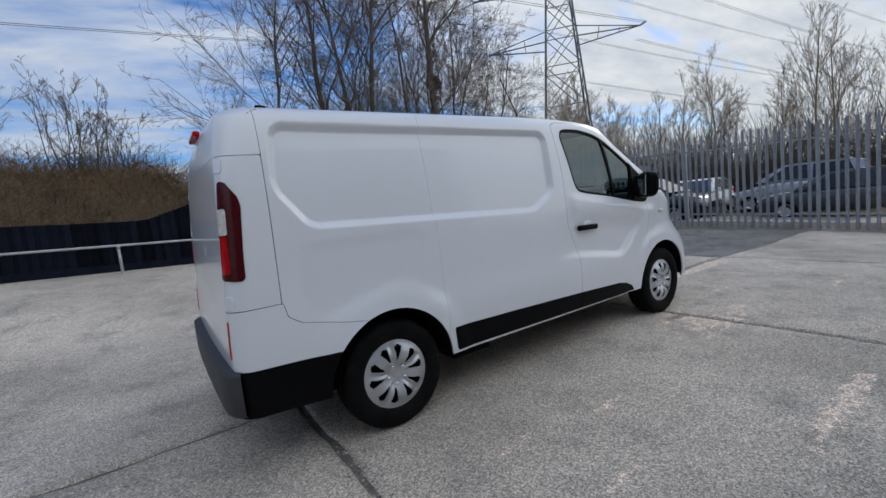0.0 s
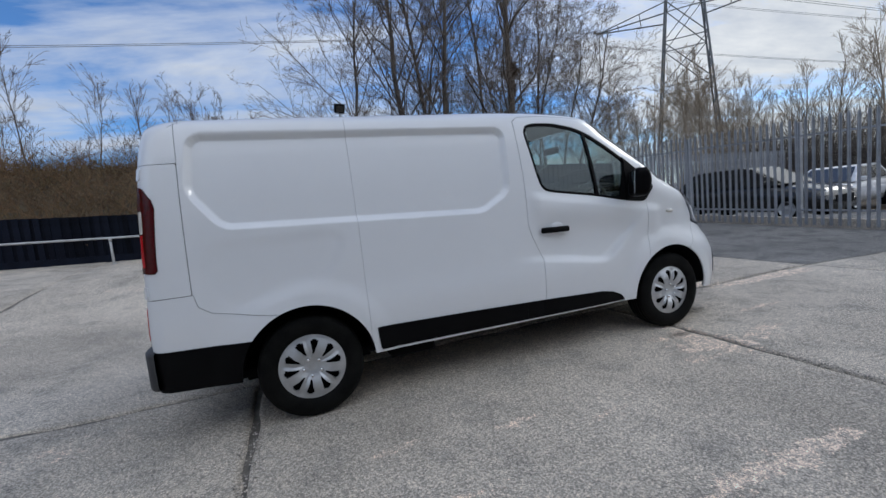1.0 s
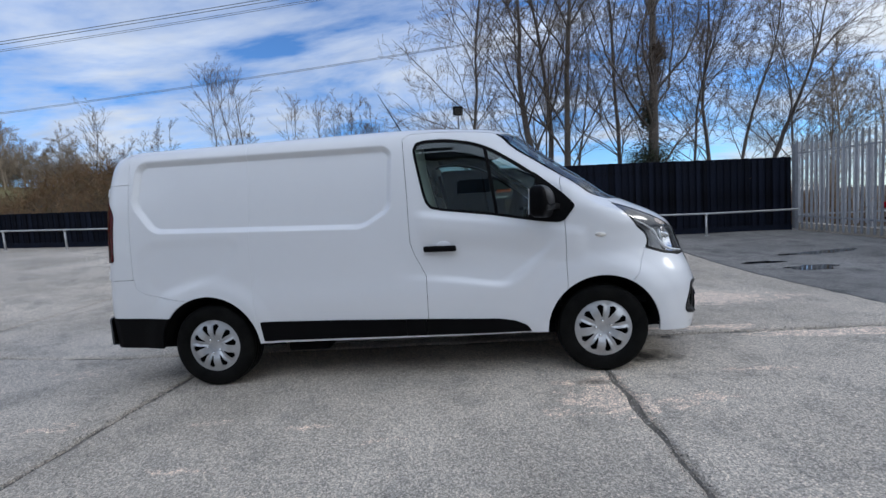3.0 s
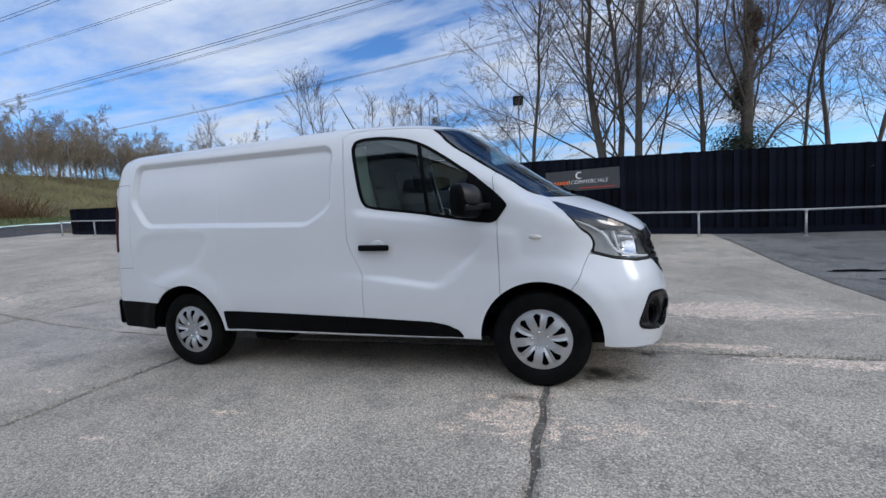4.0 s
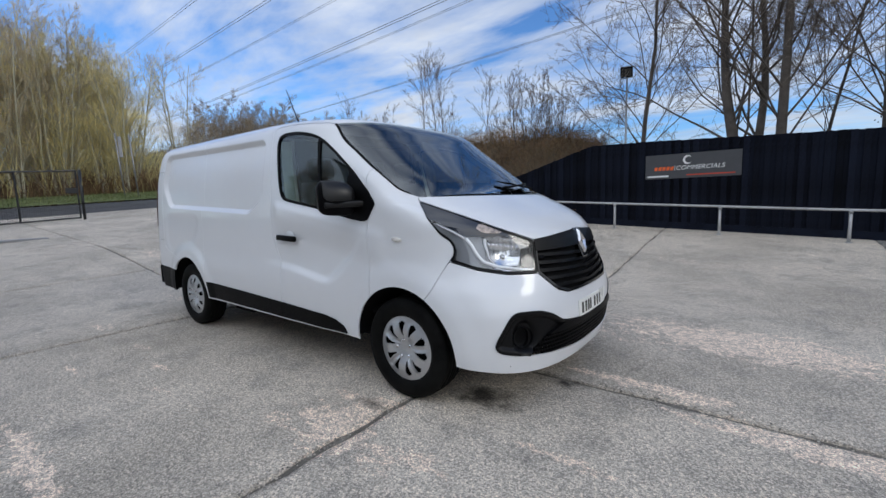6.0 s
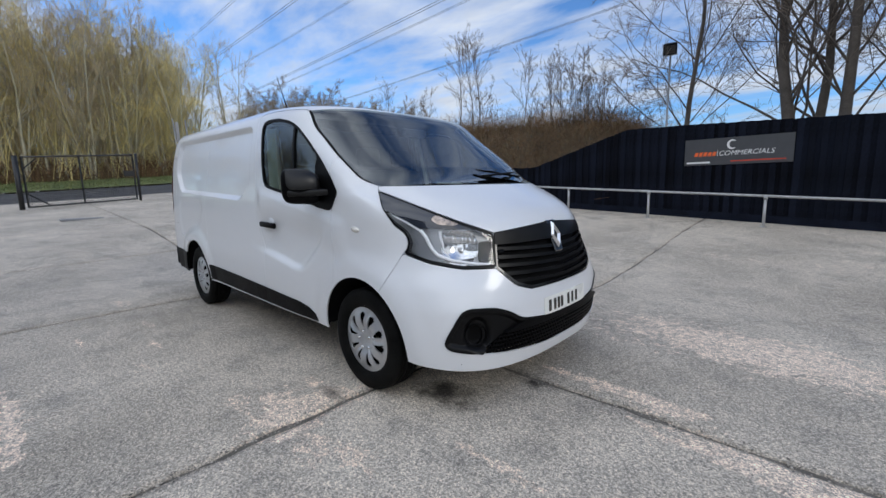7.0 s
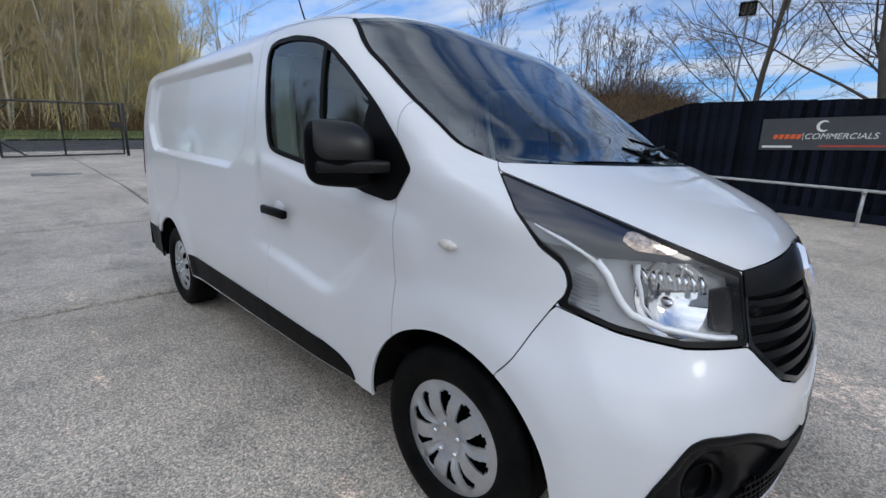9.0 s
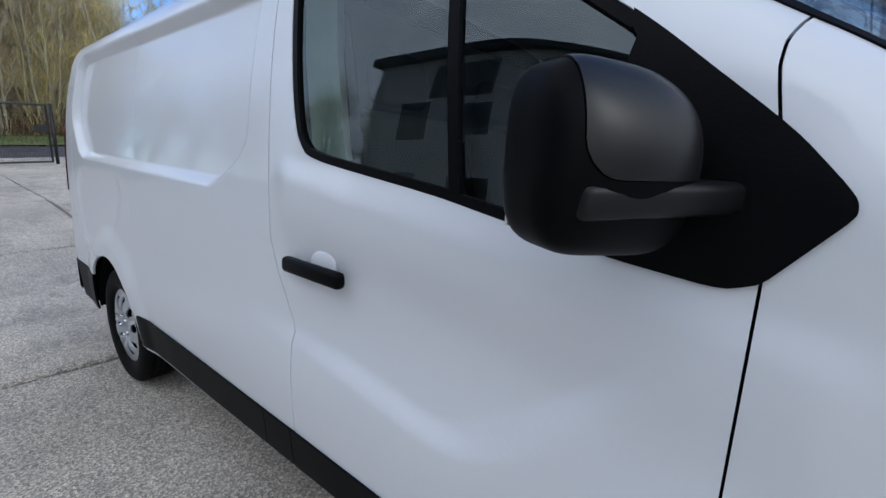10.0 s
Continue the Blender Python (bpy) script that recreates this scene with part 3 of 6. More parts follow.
def build_skin(every=1):
    zs = np.concatenate([np.linspace(.16, .30, 6)[:-1], np.linspace(.30, 1.20, 75)[:-1], np.linspace(1.20, 1.34, 24)[:-1], np.linspace(1.34, 1.77, 36)[:-1], np.linspace(1.77, 1.80, 4)[:-1], np.linspace(1.80, 1.85, 9)[:-1], np.linspace(1.85, 1.955, 12)[:-1], [1.955, 1.962, 1.968, 1.974, 1.979, 1.984, 1.988, 1.9905, 1.992]])
    nf, ns, nr = 84, 290, 42
    rows = []
    for z in zs:
        xf, w, L, n, xr, Lr = nose_x(z), half_w(z), nose_len(z), nose_pow(z), tail_x(z), tail_len(z)
        L, Lr = min(L, (xf - xr) * 0.4), min(Lr, (xf - xr) * 0.4)
        th = np.linspace(0, math.pi / 2, 1400)
        X = xf - L + L * np.cos(th) ** (2 / n)
        Y = w * np.sin(th) ** (2 / n)
        s = np.concatenate([[0], np.cumsum(np.hypot(np.diff(X), np.diff(Y)))])
        q = np.linspace(0, s[-1], nf)
        fx, fy = np.interp(q, s, X), np.interp(q, s, Y)
        px = np.linspace(xr + Lr, xf - L, 900)
        dense = np.cumsum(1 + 1.6 * ((px < -3.42) & (px > -3.72)) + 1.6 * ((px > -1.84) & (px < -1.5)))
        sx = np.interp(np.linspace(dense[-1], dense[0], ns), dense, px)[1:-1]
        # nearly flat doors, then a tight corner
        rc = min(0.9 * Lr, 0.5 * w)
        flat = np.linspace(0, w - rc, 300)
        X2 = np.concatenate([xr + 0.016 * (flat / w) ** 2, xr + 0.016 * ((w - rc) / w) ** 2 + Lr * (1 - np.cos(th[1:]))])
        Y2 = np.concatenate([flat, w - rc + rc * np.sin(th[1:])])
        s = np.concatenate([[0], np.cumsum(np.hypot(np.diff(X2), np.diff(Y2)))])
        q = np.concatenate([np.linspace(s[-1], s[299], 20)[:-1], np.linspace(s[299], 0, nr - 19)])
        rx, ry = np.interp(q, s, X2), np.interp(q, s, Y2)
        x = np.concatenate([fx, sx, rx])
        y = np.concatenate([fy, np.full(len(sx), w), ry])
        y = y * (1 - 0.004 * ((x + 1.4) / 1.5) ** 2)
        rows.append(np.stack([x, y, np.full(len(x), z)], 1))
    G = np.array(rows)

    def normals(G):
        du, dv = np.gradient(G, axis=1), np.gradient(G, axis=0)
        n = np.cross(dv, du)
        n /= np.linalg.norm(n, axis=2, keepdims=True) + 1e-12
        n[:, 0, 1] = n[:, -1, 1] = 0
        n[-1] = (0, 0, 1)
        n /= np.linalg.norm(n, axis=2, keepdims=True) + 1e-12
        return n
    N = normals(G)
    if N[40, 150, 1] < 0:
        N = -N
    N[-1] = (0, 0, 1)
    w = smooth_step(0.66, 0.88, N[:, :, 1])
    G2 = G + N * (relief(G[:, :, 0], G[:, :, 2]) * w)[:, :, None]
    N2 = normals(G2)
    if N2[40, 150, 1] < 0:
        N2 = -N2
    N2[-1] = (0, 0, 1)
    rows_, cols = [np.unique(np.r_[0:n:every, n - 1]) for n in G.shape[:2]]
    G2, N2 = G2[np.ix_(rows_, cols)], N2[np.ix_(rows_, cols)]
    nv, nu = G2.shape[:2]
    F = [(j * nu + i, j * nu + i + 1, (j + 1) * nu + i + 1, (j + 1) * nu + i) for j in range(nv - 1) for i in range(nu - 1)]
    return G2.reshape(-1, 3), N2.reshape(-1, 3), F


def cut(S, fn):
    """Parts a skin along fn = 0: (inside, outside)."""
    V, N, F = S
    d = fn(V)
    neg = d <= 0
    V2, N2, made = list(V), list(N), {}
    ins, outs = [], []
    for f in F:
        k = [neg[i] for i in f]
        if all(k):
            ins.append(f)
        elif not any(k):
            outs.append(f)
        else:
            a, b = [], []
            n = len(f)
            for q in range(n):
                i, j = f[q], f[(q + 1) % n]
                (a if neg[i] else b).append(i)
                if neg[i] != neg[j]:
                    key = (i, j) if i < j else (j, i)
                    if key not in made:
                        t = d[i] / (d[i] - d[j])
                        made[key] = len(V2)
                        V2.append(V[i] + (V[j] - V[i]) * t)
                        nn = N[i] + (N[j] - N[i]) * t
                        N2.append(nn / (np.linalg.norm(nn) + 1e-12))
                    a.append(made[key])
                    b.append(made[key])
            if len(a) > 2:
                ins.append(tuple(a))
            if len(b) > 2:
                outs.append(tuple(b))
    V2, N2 = np.array(V2), np.array(N2)
    return (V2, N2, ins), (V2, N2, outs)


def compact(S):
    V, N, F = S
    used = sorted({i for f in F for i in f})
    idx = {u: k for k, u in enumerate(used)}
    return V[used].copy(), N[used].copy(), [tuple(idx[i] for i in f) for f in F]


def flip(S):
    V, N, F = compact(S)
    return V * (1, -1, 1), N * (1, -1, 1), [f[::-1] for f in F]


def both(S):
    """The skin and its mirror image, welded along the middle."""
    V, N, F = compact(S)
    V2, N2, F2 = flip(S)
    n = len(V)
    mid = np.abs(V[:, 1]) < 1e-6
    F2 = [tuple(i if mid[i] else i + n for i in f) for f in F2]
    return np.concatenate([V, V2]), np.concatenate([N, N2]), F + F2


def panel(name, S, mat, parent, side=0, offset=0.0, depth=0.012, label=""):
    """A sheet of the skin with turned-in edges. side: 1 left, -1 right, 0 both."""
    S = both(S) if side == 0 else flip(S) if side < 0 else S
    V, N, F = compact(S)
    if not F:
        return None
    V = V + N * offset
    count = {}
    for f in F:
        for a, b in zip(f, f[1:] + f[:1]):
            k = (a, b) if a < b else (b, a)
            count[k] = (a, b) if k not in count else None
    vs, ns, fs = [*V], [*N], list(F)
    if depth:
        for e in count.values():
            if e is None:
                continue
            a, b = e
            t = V[b] - V[a]
            if np.linalg.norm(t) < 1e-7:
                continue
            o = np.cross(t, N[a])
            o /= np.linalg.norm(o) + 1e-12
            k = len(vs)
            vs += [V[a], V[b], V[b] - N[b] * depth, V[a] - N[a] * depth]
            ns += [o] * 4
            fs.append((k, k + 3, k + 2, k + 1))
    me = mesh_of(name, vs, fs, mat, True)
    me.normals_split_custom_set_from_vertices([tuple(map(float, n)) for n in ns])
    ob = new(name, me)
    ob.parent = parent
    if label:
        tagged(ob, label)
    return ob


def along(V):
    """Distance unrolled round the nose, from the front axle."""
    return V[:, 0] + 0.93 - np.abs(V[:, 1])


def poly(points, r=0.0, unrolled=False):
    return lambda V: sdf(along(V) if unrolled else V[:, 0], V[:, 2], points, r)


def grown(fn, g):
    return lambda V: fn(V) + g


def rest_of(S, fn, gap):
    """(panel, remainder), with a shut line between them."""
    p, _ = cut(S, grown(fn, gap))
    _, r = cut(S, grown(fn, -gap))
    return p, r


SKIN = build_skin()
van = thing("van", "white panel van with black sills and silver wheel trims", "van")
arch = lambda V: np.minimum(np.hypot(V[:, 0] - AXLE_F, V[:, 2] - WHEEL_R), np.hypot(V[:, 0] - AXLE_R, V[:, 2] - WHEEL_R)) - ARCH_R
under = lambda V: np.interp(V[:, 0], [-4.2, -3.45, -3.35, -2.72, -2.66, -0.42, -0.38, 0.3, 0.45, 0.8, 1.0], [.375, .335, .335, .345, .348, .333, .30, .325, .30, .262, .255]) - V[:, 2]
_, S = cut(SKIN, arch)
S, _ = cut(S, under)
C = build_skin(3)
_, C = cut(C, arch)
inner_all, _ = cut(C, under)

# glass and the black parts round it
screen_half = pchip([1.29, 1.309, 1.325, 1.345, 1.371, 1.40, 1.45, 1.50, 1.57, 1.645, 1.70, 1.733, 1.80, 1.86, 1.90], [.828, .842, .857, .871, .885, .892, .897, .896, .887, .875, .868, .861, .843, .825, .80])
screen = lambda V: np.maximum.reduce([np.abs(V[:, 1]) - screen_half(V[:, 2]), 1.309 + 0.014 * smooth_step(0.85, 0.5, np.abs(V[:, 1])) - V[:, 2], V[:, 2] - 1.895 + 0.05 * V[:, 1] ** 2, -0.95 - V[:, 0]])
cowl = lambda V: np.maximum.reduce([np.abs(V[:, 1]) - 0.80, 1.309 - V[:, 2], V[:, 2] - 1.33, -V[:, 0]])
WINDOW = [(-1.368, 1.775), (-1.31, 1.45), (-1.288, 1.37), (-1.25, 1.322), (-1.17, 1.302), (-0.80, 1.246), (-0.645, 1.214), (-0.44, 1.175), (-0.30, 1.158), (-0.258, 1.173), (-0.226, 1.214), (-0.184, 1.268), (-0.187, 1.288), (-0.253, 1.364), (-0.43, 1.517), (-0.60, 1.643), (-0.74, 1.737), (-0.82, 1.778), (-0.92, 1.813), (-1.10, 1.848), (-1.27, 1.852), (-1.34, 1.835)]


window = poly(eased(WINDOW, 0.14))
DOOR = [(-1.44, 1.87), (-1.425, 1.45), (-1.425, 1.08), (-1.395, 0.98), (-1.315, 0.81), (-1.325, 0.2), (-0.262, 0.2), (-0.258, 0.68), (-0.258, 1.17), (-0.266, 1.36), (-0.276, 1.42), (-0.279, 1.445), (-0.276, 1.475), (-0.262, 1.50), (-0.20, 1.56), (-0.50, 1.80), (-0.76, 1.875), (-0.95, 1.893), (-1.2, 1.908), (-1.39, 1.905)]
door = poly(DOOR)
LAMP = [(.165, 1.285), (.215, 1.18), (.31, 1.085), (.392, 1.042), (.415, 1.015), (.424, .985), (.415, .955), (.385, .925), (.60, .875), (.85, .845), (1.13, .84), (1.125, 1.03), (.85, 1.10), (.5, 1.195)]
lamp = poly(LAMP, 0.0, True)
GRILLE = [(1.126, 1.034), (1.128, .838), (1.19, .80), (1.30, .735), (1.44, .70), (2.4, .688), (2.4, 1.075), (1.72, 1.068), (1.4, 1.05)]
grille = poly(GRILLE, 0.0, True)
BUMPER = [(.16, .05), (.16, .695), (.38, .922), (.60, .872), (.85, .842), (1.13, .837), (1.19, .797), (1.30, .732), (1.44, .697), (2.4, .685), (2.4, .05)]
bumper = poly(BUMPER, 0.0, True)
BONNET = [(.165, 1.34), (.165, 1.287), (.5, 1.197), (.85, 1.102), (1.125, 1.033), (1.4, 1.052), (1.72, 1.07), (2.4, 1.077), (2.4, 1.36), (.165, 1.36)]
bonnet = lambda V: np.maximum(sdf(along(V), V[:, 2], BONNET), -V[:, 0] - 0.05)
FOG = [(.708, .445), (.735, .49), (.835, .61), (.90, .628), (1.10, .622), (1.225, .59), (1.345, .533), (1.6, .505), (2.4, .50), (2.4, .335), (1.6, .345), (1.0, .382), (.79, .408), (.73, .42)]
fog = poly(eased(FOG, 0.16), 0.012, True)
SILL = [(-2.66, .525), (-2.645, .368), (-.535, .345), (-.57, .395), (-.66, .435), (-.78, .458), (-1.3, .482), (-2.0, .507)]
sill = poly(SILL)
TAIL = [(-4.3, .625), (-3.41, .585), (-3.38, .2), (-4.3, .2)]
tail = poly(TAIL)
wing = lambda V: np.maximum.reduce([-0.34 - V[:, 0], V[:, 2] - 1.56, sdf(along(V), V[:, 2], [(-.4, .2), (.16, .2), (.16, .695), (.38, .922), (.415, .955), (.424, .985), (.415, 1.015), (.392, 1.042), (.31, 1.085), (.215, 1.18), (.165, 1.285), (.165, 1.34), (.6, 1.36), (.6, 1.56), (-.4, 1.56)])])
unrear = lambda V: V[:, 0] - (0.95 - np.abs(V[:, 1]))
TLAMP = [(-3.972, 1.548), (-3.955, 1.558), (-3.918, 1.546), (-3.856, 1.482), (-3.840, 1.435), (-3.843, 1.327), (-3.852, 1.139), (-3.852, 1.082), (-3.868, 1.068), (-3.995, 1.077), (-4.016, 1.094), (-4.000, 1.268)]
tail_lamp = lambda V: sdf(unrear(V), V[:, 2], TLAMP, 0.004)

GAP = 0.0021
scr, S = cut(S, screen)
cwl, S = cut(S, cowl)
win, S = cut(S, window)
tlp, S = rest_of(S, tail_lamp, 0.001)
hlp, S = rest_of(S, lamp, 0.0015)
grl, S = rest_of(S, grille, 0.001)
fgp, S = cut(S, fog)
sil, S = cut(S, sill)
tal, S = cut(S, tail)
bmp, S = rest_of(S, bumper, GAP)
bon, S = rest_of(S, bonnet, GAP)
dor, S = rest_of(S, door, 0.0021)
wng, S = rest_of(S, wing, GAP)
# rear corner, its top cap and the panel joint in the flank
qtr, S = rest_of(S, lambda V: np.maximum.reduce([V[:, 0] + 3.70 + 0.02 * (1.3 - V[:, 2]), V[:, 2] - 1.685, 0.915 - V[:, 2], 0.855 - np.abs(V[:, 1])]), 0.002)
cap, S = rest_of(S, lambda V: np.maximum.reduce([V[:, 0] + 3.69, 1.685 - V[:, 2], -(1.0 - 0.0 * V[:, 2])]), 0.0015)
lower, S = rest_of(S, lambda V: np.maximum(sdf(V[:, 0], V[:, 2], [(-4.3, .915), (-3.70, .915), (-3.685, .84), (-3.62, .795), (-3.40, .745), (-3.2, .71), (-3.2, .2), (-4.3, .2)]), 0.855 - np.abs(V[:, 1])), 0.0015)
rdoor, S = rest_of(S, lambda V: np.maximum.reduce([V[:, 0] + 3.80, np.abs(V[:, 1]) - 0.855, V[:, 2] - 1.89]), 0.002)
roofp, S = rest_of(S, lambda V: 1.93 - V[:, 2] + 0 * V[:, 0], 0.0)
flankr, flankf = rest_of(S, lambda V: V[:, 0] + 2.70, 0.0008)

panel("roof", roofp, WHITE, van)
panel("roof_rear_cap", cap, WHITE, van)
panel("bonnet", bon, WHITE, van)
panel("front_bumper", bmp, WHITE, van)
panel("windscreen", scr, SCREEN, van, depth=0.0, label="dark tinted windscreen").visible_shadow = False
border, _ = cut(scr, lambda V: np.maximum(screen_half(V[:, 2]) - 0.010 - np.abs(V[:, 1]), 1.33 - V[:, 2]))
for s in (-1, 1):
    panel("screen_moulding", border, BLACK, van, s, 0.003, 0.01, "black windscreen moulding")
panel("scuttle_panel", cwl, BLACK, van, offset=-0.006, label="black plastic scuttle below the windscreen")
fog_panel = panel("lower_grille", cut(fgp, poly([(.70, .3), (.70, .70), (1.02, .70), (1.30, .30)], 0, True))[1], SHELL, van, offset=-0.05, depth=0.0, label="black honeycomb lower grille")
tail_bumper = panel("rear_bumper", tal, BLACK, van, offset=0.004, label="black plastic rear bumper")


def bumper_step():
    """The grey step that wraps the tail from corner to corner."""
    line = [(-3.95, -0.955), (-3.978, -0.942), (-4.000, -0.91), (-4.022, -0.84), (-4.028, -0.70), (-4.034, -0.4), (-4.036, 0.0)]
    line += [(x, -y) for x, y in line[-2::-1]]
    prof = [(-0.05, 0.375), (-0.006, 0.385), (0.0, 0.40), (0.0, 0.59), (-0.006, 0.606), (-0.02, 0.613), (-0.12, 0.618)]
    bm = bmesh.new()
    rows = []
    for i, (x, y) in enumerate(line):
        a, b = Vector(line[max(0, i - 1)]), Vector(line[min(len(line) - 1, i + 1)])
        d = (b - a).normalized()
        rows.append([bm.verts.new((x - d.y * o, y + d.x * o, z)) for o, z in prof])
    for a, b in zip(rows, rows[1:]):
        for k in range(len(prof) - 1):
            bm.faces.new((a[k], a[k + 1], b[k + 1], b[k]))
    bmesh.ops.recalc_face_normals(bm, faces=bm.faces)
    return bm


part("bumper_step", bumper_step(), material("worn_grey_plastic", (0.03, 0.03, 0.032), 0.6, var=0.3, fine=200), tail_bumper, "worn grey bumper step", True)
part("high_brake_lamp", box(-3.905, -0.16, 1.925, -3.865, 0.16, 1.955, 0.008), RED, van, "red high brake lamp", True)
panel("rear_door", rdoor, WHITE, van)
grille_back = panel("grille", grl, SHELL, van, offset=-0.035, depth=0.0, label="black slatted radiator grille")
_, liner = cut(inner_all, lambda V: np.minimum.reduce([screen(V), window(V), lamp(V), grille(V), fog(V)]) - 0.012)
panel("inner_shell", liner, SHELL, van, offset=-0.022, depth=0.0, label="dark inner lining of the body")


def near_skin(a, z, side=-1, offset=0.0):
    """The place on the skin at a distance a round the nose and a height z."""
    V, N, _ = SKIN
    k = np.argmin((along(V) - a) ** 2 + (V[:, 2] - z) ** 2 + (V[:, 0] < -2) * 9)
    w = 1 / ((along(V) - a) ** 2 + (V[:, 2] - z) ** 2 + (V[:, 0] < -2) * 9 + 2e-5) ** 2
    top = np.argsort(-w)[:8]
    w = w[top] / w[top].sum()
    p, n = (V[top] * w[:, None]).sum(0), (N[top] * w[:, None]).sum(0)
    n /= np.linalg.norm(n)
    p = p + n * offset
    return Vector((p[0], p[1] * side, p[2])), Vector((n[0], n[1] * side, n[2]))


def refine(S):
    """Quarters every face, so that finer patterns can be cut from it."""
    V, N, F = compact(S)
    V2, N2, F2, mid = list(V), list(N), [], {}

    def add(ids):
        V2.append(sum(V[i] for i in ids) / len(ids))
        n = sum(N[i] for i in ids)
        N2.append(n / (np.linalg.norm(n) + 1e-12))
        return len(V2) - 1
    for f in F:
        n = len(f)
        c, ms = add(f), []
        for k in range(n):
            key = tuple(sorted((f[k], f[(k + 1) % n])))
            if key not in mid:
                mid[key] = add(key)
            ms.append(mid[key])
        for k in range(n):
            F2.append((f[k], ms[k], c, ms[k - 1]))
    return np.array(V2), np.array(N2), F2


def swell(S, fn):
    """Raises or sinks a skin along its normals, and turns the normals with it."""
    V, N, F = compact(S)
    V = V + N * fn(V)[:, None]
    M = np.zeros_like(V)
    for f in F:
        n = np.cross(V[f[1]] - V[f[0]], V[f[2]] - V[f[0]])
        if n @ N[f[0]] < 0:
            n = -n
        for i in f:
            M[i] += n
    return V, M / (np.linalg.norm(M, axis=1, keepdims=True) + 1e-12), F


def bar_on_skin(name, pts, r, mat, parent, side, offset, label=""):
    return part(name, tube([near_skin(a, z, side, offset)[0] for a, z in pts], r, 8), mat, parent, label, True)


LAMPGREY = material("lamp_silver", (0.36, 0.365, 0.38), 0.38, metal=0.5, var=0.25, fine=150)
DRL = material("lamp_white_strip", (0.90, 0.91, 0.93), 0.35, var=0.03, coat=0.2)
INDICATOR = material("indicator_lens", (0.16, 0.155, 0.15), 0.10, metal=0.3, var=0.5, scale=60, fine=160, coat=0.8, second=(0.50, 0.40, 0.33))


def headlamp(side):
    # housing behind a clear lens: dark strip on top, silver tray, bowl, indicator and light strip
    topband, tray = cut(hlp, poly([(.1, 1.4), (.1, 1.20), (.282, 1.162), (.408, 1.115), (.521, 1.067), (.62, 1.066), (.92, 1.058), (1.2, 1.03), (1.2, 1.4)], 0, True))
    lens = panel("headlamp", tray, LENS, van, side, 0.001, 0.0, "clear headlamp with chrome reflector and white light strip")
    lens.visible_shadow = False
    panel("lamp_top_strip", topband, LAMPBLACK, lens, side, 0.0, 0.05, "gloss black lamp top")
    bowl_at = lambda V: np.hypot((along(V) - 0.845) / 0.162, (V[:, 2] - 0.968) / 0.104) - 1
    dish, tray = cut(tray, bowl_at)
    panel("lamp_tray", tray, LAMPGREY, lens, side, -0.040, 0.03, "silver lamp tray")
    panel("lamp_rim", cut(hlp, lambda V: -lamp(V) - np.interp(V[:, 2], [.90, .98, 1.1, 1.2], [.016, .018, .014, .005]))[0], SATINBLACK, lens, side, 0.002, 0.06, "black rim")
    V, Nn, F = refine(refine(dish))
    d = bowl_at(V) + 1
    V = V - Nn * (0.034 + 0.052 * np.clip(1 - d ** 2, 0, 1) + 0.0012 * np.sin(along(V) * 130) * (V[:, 2] > 0.965))[:, None]
    if side < 0:
        V, F = V * (1, -1, 1), [f[::-1] for f in F]
    part("reflector_bowl", mesh_of("reflector_bowl", V, F, CHROME, True), CHROME, lens, "chrome reflector bowl")
    c, n = near_skin(0.86, 0.95, side, -0.075)
    bulb = part("bulb", revolve([(0.001, -0.012), (0.012, -0.008), (0.016, 0.004), (0.016, 0.03)], 20), CHROME, lens, "clear bulb cover", True)
    bulb.matrix_basis = Matrix.Translation(c) @ Vector((1, 0.5 * side, 0.0)).to_track_quat("-Y", "Z").to_matrix().to_4x4()
    bar_on_skin("light_strip", [(.528, 1.058), (.562, 1.022), (.593, .984), (.625, .950), (.664, .922), (.71, .903), (.77, .890), (.84, .881), (.919, .874), (1.0, .869), (1.078, .866)], [.0105] * 5 + [.010, .0095, .009, .0085, .0085, .008], DRL, lens, side, -0.006, "white light strip")
    bar_on_skin("tray_edge", [(.29, 1.148), (.35, 1.126), (.41, 1.102), (.47, 1.078), (.523, 1.055)], [.002, .0045, .006, .0065, .0075], DRL, lens, side, -0.006, "white tray edge")
    bar_on_skin("bowl_rim", [(.688, 1.055), (.688, 1.02), (.694, .985), (.715, .945), (.755, .912)], [.010, .009, .007, .005, .003], DRL, lens, side, -0.022, "bright bowl rim")
    for k in range(8):
        bar_on_skin("reflector_flute", [(.715 + .036 * k, 1.046 - .003 * k), (.722 + .036 * k, 1.018 - .003 * k), (.735 + .034 * k, .998 - .003 * k)], [.006, .0075, .003], CHROME, lens, side, -0.036)
    panel("indicator", cut(hlp, poly([(.615, 1.118), (.645, 1.138), (.70, 1.132), (.84, 1.092), (.79, 1.083), (.66, 1.094)], 0.003, True))[0], INDICATOR, lens, side, 0.0015, 0.004, "clear orange-tinged indicator")
    panel("lamp_inner_end", cut(hlp, poly([(1.005, .99), (1.0, .885), (1.12, .875), (1.12, .995)], 0.0, True))[0], SATINBLACK, lens, side, -0.022, 0.03, "black lamp end")
    for k in range(9):
        z = 0.935 + k * 0.0115
        bar_on_skin("reflector_rib", [(.435 + 0.002 * k, z), (.49, z - 0.008), (.555 - 0.004 * k, z - 0.014)], 0.0022, LAMPGREY, lens, side, -0.0385)


for s in (-1, 1):
    headlamp(s)

